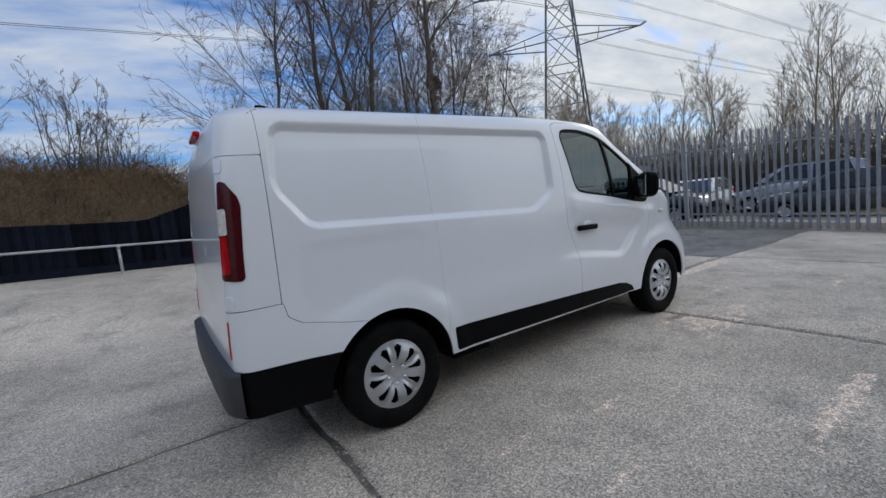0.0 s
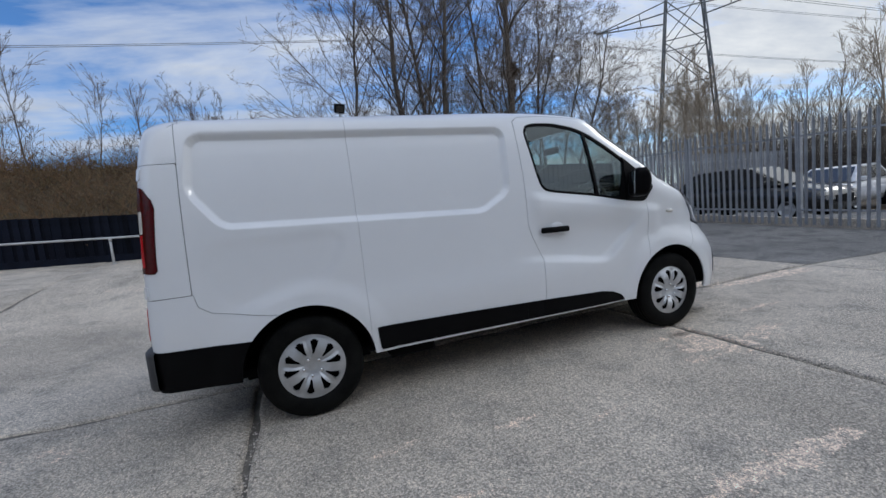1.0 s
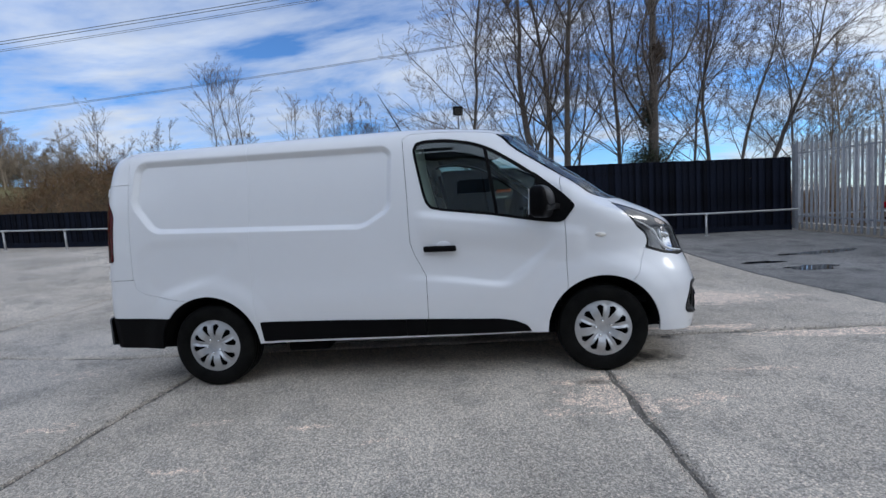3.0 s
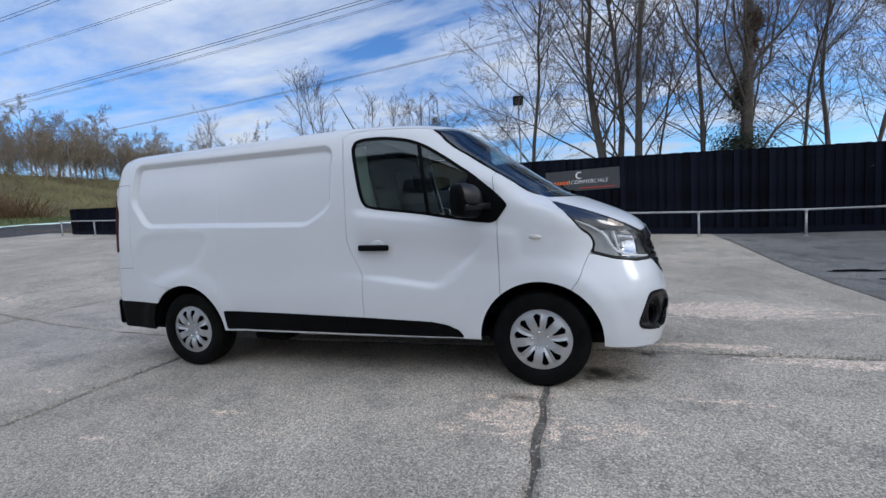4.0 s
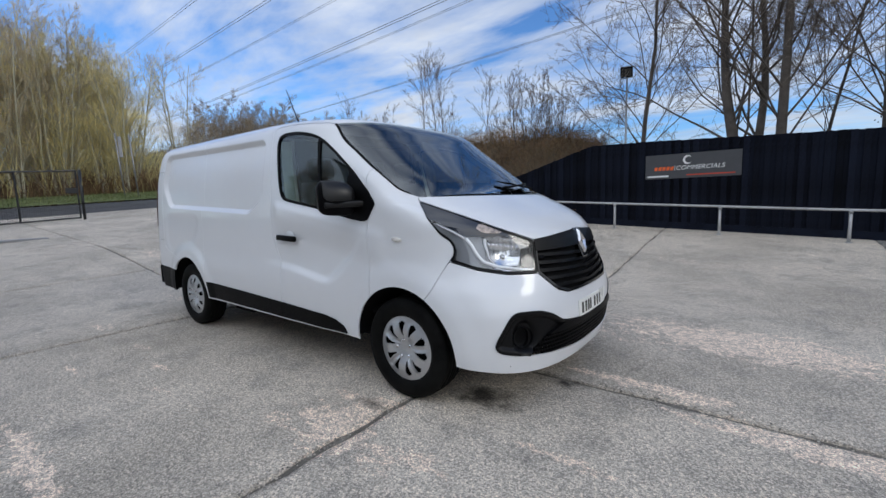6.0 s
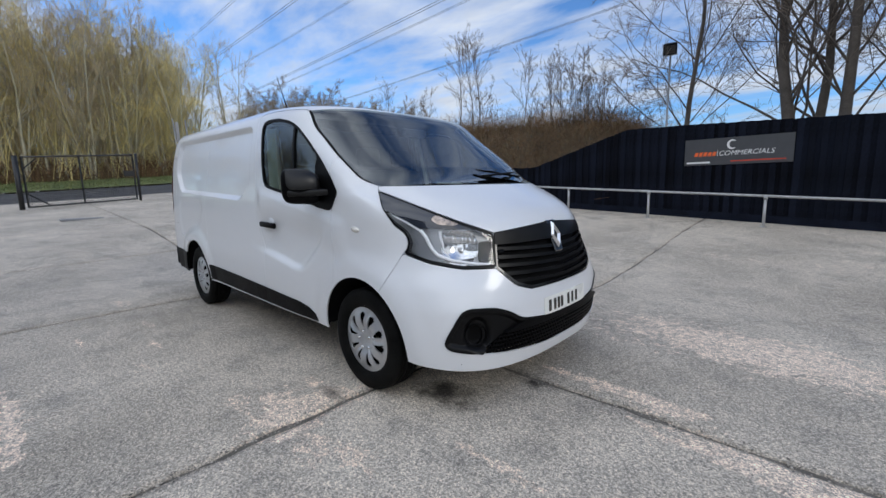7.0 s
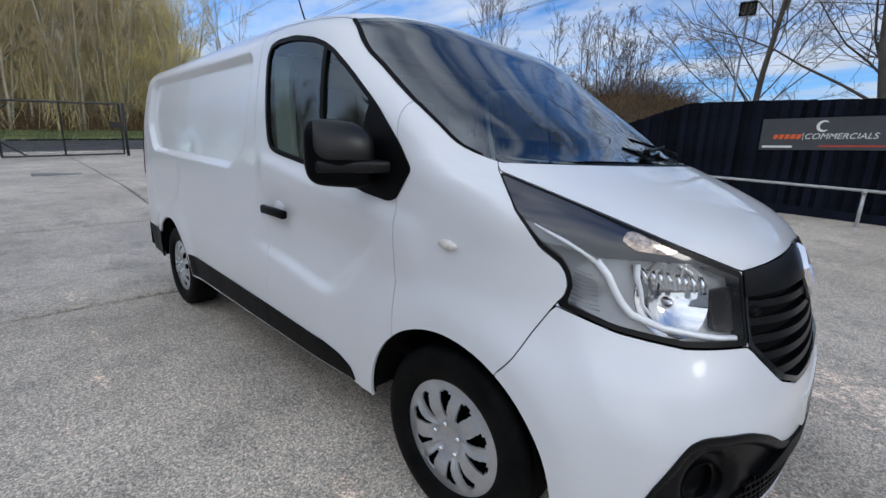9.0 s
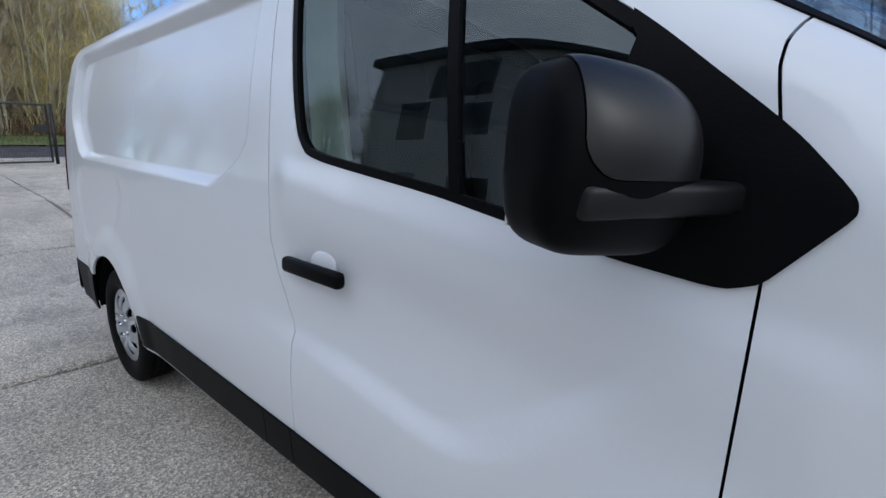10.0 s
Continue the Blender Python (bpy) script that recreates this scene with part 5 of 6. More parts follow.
part("cab_mirror", box(-0.50, -0.12, 1.70, -0.47, 0.12, 1.77, 0.015), DASH, van, "black cab mirror", True)

# ---- fences, rail and gate round the yard ----
TIMBER = material("black_stained_timber", (0.0030, 0.0037, 0.0068), 0.7, var=0.5, scale=3, fine=35, bump=0.004, second=(0.0062, 0.0080, 0.0145), rand=0.4, spec=0.07)
GALV = material("galvanised_steel", (0.34, 0.35, 0.37), 0.55, metal=0.35, var=0.25, scale=5, fine=45, rvar=0.15, rand=0.3)
RAILPAINT = material("grey_rail", (0.42, 0.42, 0.42), 0.5, metal=0.4, var=0.25, scale=8, fine=60)
GATEBLACK = material("black_gate_paint", (0.012, 0.012, 0.013), 0.45, var=0.3, fine=80)
fence_top = pchip([-19.3, -14.0, -9.0, -6.6, -4.3, -1.75, 2.0, 7.7], [2.34, 2.17, 1.95, 1.83, 1.72, 2.50, 2.39, 2.18])


def fence_height(x):
    if -4.25 < x < -1.75:
        return 1.72 + (x + 4.25) / 2.5 * 0.78
    return float(fence_top(x))


timber_fence = thing("timber_fence", "tall black-stained close-board fence behind the yard", "fence", kind="structure")
bm = box(-0.054, -0.010, 0, 0.054, 0.010, 1.0, 0.004, 1)
for v in bm.verts:
    v.co.y += v.co.x * 0.05
board_me = bpy.data.meshes.new("board")
bm.to_mesh(board_me)
bm.free()
board_me.materials.append(TIMBER)
rng = random.Random(4)
# board on board: every other one stands proud of its neighbours
for k in range(298):
    x = -19.2 + k * 0.0902
    b = new("board", board_me)
    b.parent = timber_fence
    z0, z1 = gz(x, 8.06) - 0.03, fence_height(x) + rng.uniform(-0.006, 0.006)
    b.matrix_basis = Matrix.LocRotScale((x, (8.042 if k % 2 else 8.072) + rng.uniform(-0.002, 0.002), z0), Euler((0, rng.uniform(-0.004, 0.004), rng.uniform(-0.03, 0.03))), (1 if k % 2 else 1.1, 1, z1 - z0))
for k, xx in enumerate(np.arange(-19.0, 7.8, 2.4)):
    part("fence_post", box(xx - 0.05, 8.10, gz(xx, 8.1) - 0.2, xx + 0.05, 8.20, fence_height(xx) - 0.06), TIMBER, timber_fence)
for dz in (0.35, 0.95, 1.55):
    seg = [(a, b) for a, b in zip(np.arange(-19.2, 7.6, 1.2), np.arange(-18.0, 8.8, 1.2)) if fence_height(a) - gz(a, 8) > dz + 0.2 and fence_height(min(b, 7.6)) - gz(b, 8) > dz + 0.2]
    for a, b in seg:
        part("fence_rail", tube([(a, 8.095, gz(a, 8.1) + dz), (min(b, 7.65), 8.095, gz(min(b, 7.65), 8.1) + dz)], 0.035, 4), TIMBER, timber_fence)
# gravel board strip along the foot
part("gravel_board", mesh_of("gravel_board", [(a, y, gz(a, 8.03) + z) for a in np.linspace(-19.2, 7.65, 24) for y, z in ((8.02, -0.05), (8.02, 0.15), (8.045, 0.15))], [(i * 3 + j, (i + 1) * 3 + j, (i + 1) * 3 + j + 1, i * 3 + j + 1) for i in range(23) for j in range(2)], TIMBER), TIMBER, timber_fence)

knee_rail = thing("knee_rail", "low galvanised tube rail on posts before the fence", "rail", kind="structure")
RX = [-18.9, -17.1, -15.1, -13.1, -11.07, -8.97, -6.83, -4.79, -2.9, -0.99, 1.09, 3.05, 5.15, 7.2]
rail_z = lambda x: gz(x, 7.5) + 0.585
for x in RX[:-1]:
    p = part("post", tube([(x, 7.5, gz(x, 7.5) - 0.1), (x, 7.5, rail_z(x) - 0.02)], 0.026, 10), RAILPAINT, knee_rail, "", True)
    part("post_collar", tube([(x, 7.5, rail_z(x) - 0.06), (x, 7.5, rail_z(x) - 0.0)], 0.034, 10), RAILPAINT, p, "", True)
    part("post_foot", tube([(x, 7.5, gz(x, 7.5) - 0.01), (x, 7.5, gz(x, 7.5) + 0.015)], 0.055, 10), RAILPAINT, p, "", True)
part("top_rail", tube([(x, 7.5, rail_z(x)) for x in [-19.0] + RX[1:-1] + [7.45]], 0.024, 10), RAILPAINT, knee_rail, "grey tube rail", True)


def pale_mesh():
    """A corrugated steel pale with a three-pointed top."""
    prof = [(-0.034, 0.0), (-0.022, 0.012), (-0.010, 0.003), (0.0, 0.012 * 0 + 0.002), (0.010, 0.003), (0.022, 0.012), (0.034, 0.0)]
    tops = [2.33, 2.38, 2.34, 2.42, 2.34, 2.38, 2.33]
    v = [(x, y, 0) for x, y in prof] + [(x, y, 2.26) for x, y in prof] + [(x * 0.9, y, t) for (x, y), t in zip(prof, tops)]
    n = 7
    f = [(r * n + i, r * n + i + 1, (r + 1) * n + i + 1, (r + 1) * n + i) for r in range(2) for i in range(n - 1)]
    v2 = [(x, y + 0.003, z) for x, y, z in v]
    k = len(v)
    return mesh_of("pale", v + v2, f + [tuple(i + k for i in q[::-1]) for q in f] + [(0, n, k + n, k), (n - 1, k + n - 1, k + 2 * n - 1, 2 * n - 1)], GALV)


PALE = pale_mesh()


def palisade(a, b, label, pitch=0.155, post=2.75):
    t = thing("palisade_fence", label, "fence", kind="structure")
    a, b = Vector(a), Vector(b)
    L, d = (b - a).length, (b - a).normalized()
    ang = math.degrees(math.atan2(d.y, d.x))
    rng = random.Random(int(L * 10))
    for k in range(int(L / pitch)):
        p = a + d * (k * pitch + 0.05)
        o = new("pale", PALE)
        o.parent = t
        o.matrix_basis = pose(p.x, p.y, gz(p.x, p.y) + 0.05 + rng.uniform(-0.006, 0.006), rng.uniform(-0.4, 0.4), rng.uniform(-0.4, 0.4), ang)
    n = Vector((-d.y, d.x)) * 0.05
    for k in range(int(L / post) + 1):
        p = a + d * (k * post)
        part("post", box(-0.03, -0.05, -0.1, 0.03, 0.05, 2.35, 0.004, 1), GALV, t, "", False, pose(p.x + n.x, p.y + n.y, gz(p.x, p.y), 0, 0, ang))
    for z in (0.38, 2.05):
        for k in range(int(L / post)):
            p, q = a + d * (k * post), a + d * ((k + 1) * post)
            part("rail", tube([(p.x + n.x * 0.6, p.y + n.y * 0.6, gz(p.x, p.y) + z), (q.x + n.x * 0.6, q.y + n.y * 0.6, gz(q.x, q.y) + z)], 0.028, 4), GALV, t)
    return t


palisade((7.74, 8.0), (7.98, -4.4), "grey galvanised palisade fence at the yard's edge")
palisade((8.1, 8.5), (26.0, 13.5), "grey galvanised palisade fence behind parked cars")
plinth_at = [(7.74 + 0.24 * t, 8.0 - 12.4 * t) for t in np.linspace(0, 1, 16)]
kerb_line = part("palisade_plinth", mesh_of("palisade_plinth", [(x + o, y, gz(x, y) + h) for x, y in plinth_at for o, h in ((0.03, -0.05), (0.03, 0.20), (0.20, 0.20), (0.20, -0.05))], [(i * 4 + j, i * 4 + j + 1, (i + 1) * 4 + j + 1, (i + 1) * 4 + j) for i in range(15) for j in range(3)], CONCRETE), CONCRETE)
tagged(kerb_line, "low concrete strip under the palisade fence", "kerb", kind="structure")


# the sign on the fence
SIGNGREY = material("sign_dark_grey", (0.055, 0.056, 0.06), 0.4, var=0.1, fine=60)
ORANGE = material("sign_orange", (0.72, 0.12, 0.02), 0.5, var=0.05)
SIGNWHITE = material("sign_white", (0.72, 0.72, 0.70), 0.5, var=0.05)
SIGNRED = material("sign_red", (0.50, 0.05, 0.02), 0.5, var=0.05)
board_sign = thing("sign_board", "dark grey sign board with white lettering screwed to the black fence", "sign", m=pose(0.47, 8.02, 1.88, 0, -0.4, 0))
SW, SH = 0.925, 0.272
part("sign_panel", box(-SW, -0.006, -SH, SW, 0.006, SH, 0.003), SIGNGREY, board_sign, "dark grey panel")


def words(text, size, x, z, mat, parent, shear=0.25, align="LEFT"):
    cu = bpy.data.curves.new("lettering", "FONT")
    cu.body, cu.size, cu.shear, cu.align_x, cu.extrude = text, size, shear, align, 0.001
    cu.space_character = 1.02
    tmp = bpy.data.objects.new("lettering", cu)
    scene.collection.objects.link(tmp)
    bpy.context.view_layer.update()
    me = bpy.data.meshes.new_from_object(tmp.evaluated_get(bpy.context.evaluated_depsgraph_get()))
    bpy.data.objects.remove(tmp)
    me.materials.clear()
    me.materials.append(mat)
    o = part("lettering", me, mat, parent, "sign lettering", False, pose(x, -0.0075, z, 90, 0, 0))
    return o


words("COMMERCIALS", 0.135, -0.30, -0.085, SIGNWHITE, board_sign)
for k in range(5):
    o = part("letter_bar", box(-0.030, -0.002, -0.040, 0.030, 0.0, 0.040), ORANGE, board_sign, "orange bar", False, pose(-0.70 + k * 0.082, -0.0065, -0.043))
    for v in o.data.vertices:
        v.co.x += v.co.z * 0.28
part("divider_bar", box(-0.004, -0.002, -0.06, 0.004, 0.0, 0.06), SIGNWHITE, board_sign, "white bar", False, pose(-0.315, -0.0065, -0.04))
part("phone_bar", box(-0.22, -0.002, -0.018, 0.22, 0.0, 0.018), SIGNWHITE, board_sign, "white bar", False, pose(-0.66, -0.0065, -0.215))
part("red_line", box(-0.45, -0.002, -0.012, 0.45, 0.0, 0.012), SIGNRED, board_sign, "red line", False, pose(0.37, -0.0065, -0.205))
cres = bmesh.new()
prev = None
for k in range(25):
    a = math.radians(50 + k * 260 / 24)
    w = 0.007 + 0.016 * math.sin(math.pi * k / 24)
    row = [cres.verts.new(((0.082 + e) * math.cos(a) * 0.95, y, (0.082 + e) * math.sin(a))) for e, y in ((-w, -0.001), (w, -0.001))]
    if prev:
        cres.faces.new((prev[0], prev[1], row[1], row[0]))
    prev = row
part("crescent", cres, SIGNWHITE, board_sign, "silver crescent", False, pose(-0.06, -0.0065, 0.13))

# floodlight on its pole behind the fence
flood = thing("floodlight", "small square floodlight on a thin grey pole behind the fence", "lamp", m=pose(-1.25, 9.35, gz(-1.25, 9.35)))
fh = 4.45 - gz(-1.25, 9.35)
part("pole", tube([(0, 0, -0.2), (0, 0, fh - 0.1)], [0.028, 0.022], 10), STEEL, flood, "grey pole", True)
part("lamp_head", box(-0.15, -0.07, -0.13, 0.15, 0.07, 0.13, 0.02), BLACK, flood, "black lamp head", False, pose(0, -0.05, fh + 0.02, 25, 0, 12))
part("lamp_glass", box(-0.12, -0.076, -0.10, 0.12, -0.071, 0.10), GLOSSBLACK, flood, "lamp glass", False, pose(0, -0.05, fh + 0.02, 25, 0, 12))
part("bracket", box(-0.17, -0.01, -0.16, 0.17, 0.01, -0.14), STEEL, flood, "steel bracket", False, pose(0, -0.02, fh + 0.02))

# mesh gate at the way out to the road
gate = thing("metal_gate", "black tubular metal gate with mesh infill, standing closed", "gate", kind="structure")
GX, GY0, GY1, GH = -18.0, -1.86, 1.40, 1.76
zg = lambda y: gz(GX, y)
for y, r in ((GY0, 0.075), (GY1 + 0.09, 0.045), (4.6, 0.045), (GY0 - 3.4, 0.075)):
    part("gate_post", tube([(GX, y, zg(y) - 0.2), (GX, y, zg(y) + GH + 0.04)], r, 10), GATEBLACK, gate, "black gate post", True)
for y in (GY0 + 0.16, GY0 + 1.65, GY1 - 0.02):
    part("gate_upright", tube([(GX, y, zg(y) + 0.08), (GX, y, zg(y) + GH)], 0.031, 6), GATEBLACK, gate)
for dz in (0.08, GH):
    part("gate_bar", tube([(GX, GY0 + 0.14, zg(GY0) + dz), (GX, GY1, zg(GY1) + dz)], 0.031, 6), GATEBLACK, gate)
part("gate_brace", tube([(GX, GY0 + 0.16, zg(GY0) + 0.55), (GX, GY0 + 0.75, zg(GY0) + 0.1)], 0.025, 6), GATEBLACK, gate)
part("gate_brace", tube([(GX, GY0 + 0.16, zg(GY0) + GH - 0.4), (GX, GY0 + 0.5, zg(GY0) + GH - 0.05)], 0.02, 6), GATEBLACK, gate)
part("gate_latch", box(GX - 0.03, GY1 - 0.35, zg(GY1) + 0.95, GX + 0.03, GY1 - 0.02, zg(GY1) + 1.15, 0.01), GATEBLACK, gate)
mv, mf = [], []


def wire_strip(p, q, w, vs, fs):
    p, q = Vector(p), Vector(q)
    s = Vector((0, 0, 1)) if abs(p.z - q.z) < abs(p.y - q.y) else Vector((0, 1, 0))
    k = len(vs)
    vs += [p - s * w, q - s * w, q + s * w, p + s * w]
    fs.append((k, k + 1, k + 2, k + 3))


for y in np.arange(GY0 + 0.2, GY1, 0.055):
    wire_strip((GX, y, zg(y) + 0.1), (GX, y, zg(y) + 0.62), 0.004, mv, mf)
for z in np.arange(0.15, 0.62, 0.06):
    wire_strip((GX + 0.003, GY0 + 0.2, zg(GY0) + z), (GX + 0.003, GY1, zg(GY1) + z), 0.004, mv, mf)
for y in np.arange(GY0 + 0.2, GY1, 0.11):
    wire_strip((GX, y, zg(y) + 0.62), (GX, y, zg(y) + GH), 0.002, mv, mf)
for z in np.arange(0.72, GH, 0.11):
    wire_strip((GX + 0.003, GY0 + 0.2, zg(GY0) + z), (GX + 0.003, GY1, zg(GY1) + z), 0.002, mv, mf)
tagged(part("gate_mesh", mesh_of("gate_mesh", mv, mf, GATEBLACK), GATEBLACK, gate), "black wire mesh", kind="stuff")
drain = part("drain_cover", box(-13.1, -1.35, gz(-12.9, -0.9) - 0.02, -12.7, -0.45, gz(-12.9, -0.9) + 0.035, 0.006), STEEL)
tagged(drain, "rusty iron drain cover in the concrete", "drain cover")

# road signs seen from behind, beyond the road
signs = thing("road_sign", "two pale posts holding road signs seen from behind", "road sign", m=pose(-33.5, 7.6, gz(-33, 7.6) + 0.15))
for dy in (-0.35, 0.45):
    part("sign_post", tube([(0, dy, -0.2), (0.1, dy - 0.25, 4.4)], 0.045, 8), STEEL, signs, "pale sign post", True)
part("sign_back", box(-0.02, -0.44, 2.8, 0.02, -0.22, 4.2, 0.012), STEEL, signs, "grey sign back")

# puddles on the dark apron
PUDDLE = material("puddle_water", (0.02, 0.02, 0.02), 0.03, var=0.1, spec=0.5, rvar=0.02)


def puddle(x, y, a, b, seed):
    rng = random.Random(seed)
    n = 40
    ph = [rng.uniform(0, 6.28) for _ in range(5)]
    v = []
    for k in range(n):
        t = k * math.tau / n
        r = 1 + 0.18 * math.sin(2 * t + ph[0]) + 0.13 * math.sin(3 * t + ph[1]) + 0.10 * math.sin(5 * t + ph[2]) + 0.06 * math.sin(9 * t + ph[3])
        v.append((x + a * r * math.cos(t), y + b * r * math.sin(t)))
    vs = [(px, py, gz(px, py) + 0.005) for px, py in v] + [(x, y, gz(x, y) + 0.005)]
    o = new("puddle", mesh_of("puddle", vs, [(k, (k + 1) % n, n) for k in range(n)], PUDDLE, True))
    tagged(o, "shallow puddle of rain water on the dark paving", "puddle", "puddles", "structure")


puddle(5.6, 4.35, 0.62, 0.16, 1)
puddle(4.5, 3.1, 0.40, 0.20, 2)
puddle(4.15, 3.75, 0.30, 0.12, 3)


# ---- pylon and lines ----
PYLON = material("pylon_steel", (0.13, 0.135, 0.14), 0.6, metal=0.5, var=0.2, fine=20)
pylon = thing("pylon", "grey steel lattice electricity pylon standing behind the trees", "pylon", m=pose(37.5, 29.5, -1.0, 0, 0, 40))
PH = 46.0
half_at = lambda z: 3.2 - 2.0 * min(1, z / 26.0) - 0.8 * max(0, (z - 26) / 20.0)
levels = [0, 6.5, 12, 16.5, 20.5, 24, 27.5, 31, 34.5, 38, 42]
ring_at = lambda z: [(sx * half_at(z), sy * half_at(z), z) for sx, sy in ((-1, -1), (1, -1), (1, 1), (-1, 1))]
for k in range(4):
    part("leg", tube([ring_at(z)[k] for z in levels] + [(0, 0, PH)], 0.12, 4), PYLON, pylon)
for z0, z1 in zip(levels, levels[1:]):
    a, b = ring_at(z0), ring_at(z1)
    for k in range(4):
        j = (k + 1) % 4
        part("brace", tube([a[k], b[j]], 0.055, 4), PYLON, pylon)
        part("brace", tube([a[j], b[k]], 0.055, 4), PYLON, pylon)
        part("strut", tube([b[k], b[j]], 0.055, 4), PYLON, pylon)
ARMS = [(19.3, 8.4), (25.7, 9.6), (32.0, 8.0)]
for z, w in ARMS:
    for s in (-1, 1):
        tip = (0, s * w, z + 0.3)
        for px in (-1, 1):
            h = half_at(z)
            part("cross_arm", tube([(px * h, s * h, z), tip], 0.075, 4), PYLON, pylon)
            part("cross_arm", tube([(px * half_at(z + 1.1), s * half_at(z + 1.1), z + 1.1), tip], 0.06, 4), PYLON, pylon)
        for t in (0.35, 0.68):
            part("arm_strut", tube([(half_at(z) * (1 - t), s * (half_at(z) + (w - half_at(z)) * t), z + 0.1), (half_at(z) * -(1 - t), s * (half_at(z) + (w - half_at(z)) * t), z + 0.1 + 0.9 * (1 - t))], 0.05, 4), PYLON, pylon)
        part("insulator", tube([tip, (-2.6, s * w, z - 0.3)], 0.10, 6), PYLON, pylon)
WIRE = material("power_line", (0.2, 0.21, 0.23), 0.6, metal=0.4, var=0.1)
for z, w in ARMS:
    for s in (-1, 1):
        for d in (-0.22, 0.22):
            p = pylon.matrix_basis @ Vector((-2.6, s * w + d, z - 0.3))
            q = Vector((-330, p.y + 6, p.z + 10))
            pts = [p.lerp(q, t) - Vector((0, 0, 34 * t * (1 - t))) for t in np.linspace(0, 1, 40)]
            o = part("power_line", tube(pts, 0.022, 4, False), WIRE)
            tagged(o, "thin grey overhead power line hung from the pylon", "cable", "power lines")
            p2 = pylon.matrix_basis @ Vector((2.6, s * w + d, z - 0.3))
            pts = [p2.lerp(Vector((330, p2.y - 40, p2.z + 4)), t) - Vector((0, 0, 30 * t * (1 - t))) for t in np.linspace(0, 1, 24)]
            o = part("power_line", tube(pts, 0.022, 4, False), WIRE)
            tagged(o, "thin grey overhead power line hung from the pylon", "cable", "power lines")


# ---- the unit behind the walk, mirrored in the van's glass ----
RENDER = material("cream_render", (0.62, 0.60, 0.55), 0.85, var=0.12, scale=0.8, fine=20, bump=0.004)
DARKPANEL = material("dark_panel", (0.03, 0.035, 0.04), 0.4, var=0.1)
ROOFSHEET = material("dark_roof_sheet", (0.05, 0.05, 0.055), 0.6, var=0.2)
unit = thing("office_building", "cream rendered two-storey unit with dark windows and sign", "building", kind="structure", m=pose(0, 0, -0.6))
part("wall", box(-13.2, -19, 0, 6.0, -11.6, 8.4), RENDER, unit, "cream rendered wall")
part("roof", box(-13.6, -19.4, 8.4, 6.4, -11.2, 8.85, 0.05), ROOFSHEET, unit, "dark roof edge")
for x0, z0, x1, z1 in ((-11.6, 4.2, -10.1, 6.1), (-9.1, 4.4, -7.5, 5.9), (-5.5, 4.4, -3.6, 5.9), (-1.5, 4.4, 0.4, 5.9), (-9.0, 1.4, -7.2, 2.7), (1.5, 1.4, 3.2, 2.7)):
    w = part("window", box(x0, -11.63, z0, x1, -11.56, z1, 0.01), SIGNWHITE, unit, "white-framed window")
    part("pane", box(x0 + 0.07, -11.565, z0 + 0.07, x1 - 0.07, -11.552, z1 - 0.07), GLOSSBLACK, w, "dark pane")
part("door", box(-11.4, -11.63, 0.6, -10.4, -11.55, 2.7, 0.01), DARKPANEL, unit, "dark door")
part("roller_shutter", box(-5.8, -11.63, 0.6, -2.4, -11.56, 3.6, 0.01), STEEL, unit, "grey roller shutter")
part("fascia_sign", box(-10.3, -11.65, 6.2, -7.7, -11.56, 8.0, 0.01), DARKPANEL, unit, "dark sign panel")

# ---- bare trees ----
BARK = material("grey_bark", (0.10, 0.084, 0.070), 0.9, var=0.4, scale=5, fine=40, bump=0.01)
TWIG = material("brown_twigs", (0.15, 0.118, 0.095), 0.9, var=0.35, scale=3, fine=20)
# paler than the near twigs: backlit haze is put into this colour
HAZETWIG = material("far_hazed_twigs", (0.30, 0.24, 0.175), 0.9, var=0.35, scale=0.6, fine=6)
WOODBARK = material("pale_bark", (0.56, 0.51, 0.40), 0.9, var=0.35, scale=3, fine=24, bump=0.01, second=(0.38, 0.35, 0.24))
WOODTWIG = material("olive_twigs", (0.58, 0.475, 0.18), 0.9, var=0.35, scale=0.5, fine=9, second=(0.74, 0.62, 0.28))
WOODGREY = material("grey_brown_twigs", (0.41, 0.315, 0.20), 0.9, var=0.35, scale=0.5, fine=9, second=(0.55, 0.445, 0.27))
IVY = material("ivy_leaves", (0.020, 0.028, 0.010), 0.6, var=0.5, scale=6, fine=40)
BRAMBLE = material("dead_bramble", (0.125, 0.072, 0.038), 0.9, var=0.5, scale=1.4, fine=14, second=(0.20, 0.12, 0.06), island=0.5)
DRYGRASS = material("dry_grass", (0.21, 0.155, 0.075), 0.9, var=0.4, scale=1.4, fine=14, island=0.5)


class Sticks:
    """Collects tapered sticks into one mesh."""

    def __init__(self):
        self.v, self.f = [], []

    def add(self, pts, radii, sides):
        up, rings = None, []
        for i, p in enumerate(pts):
            d = (pts[min(i + 1, len(pts) - 1)] - pts[max(i - 1, 0)]).normalized()
            up = d.orthogonal().normalized() if up is None else (up - d * up.dot(d)).normalized()
            s = d.cross(up)
            k = len(self.v)
            for j in range(sides):
                a = j * math.tau / sides
                self.v.append(p + (up * math.cos(a) + s * math.sin(a)) * radii[i])
            rings.append(k)
        for a, b in zip(rings, rings[1:]):
            for j in range(sides):
                self.f.append((a + j, a + (j + 1) % sides, b + (j + 1) % sides, b + j))

    def mesh(self, name, mat):
        me = bpy.data.meshes.new(name)
        me.from_pydata([tuple(p) for p in self.v], [], self.f)
        me.shade_smooth()
        me.materials.append(mat)
        return me


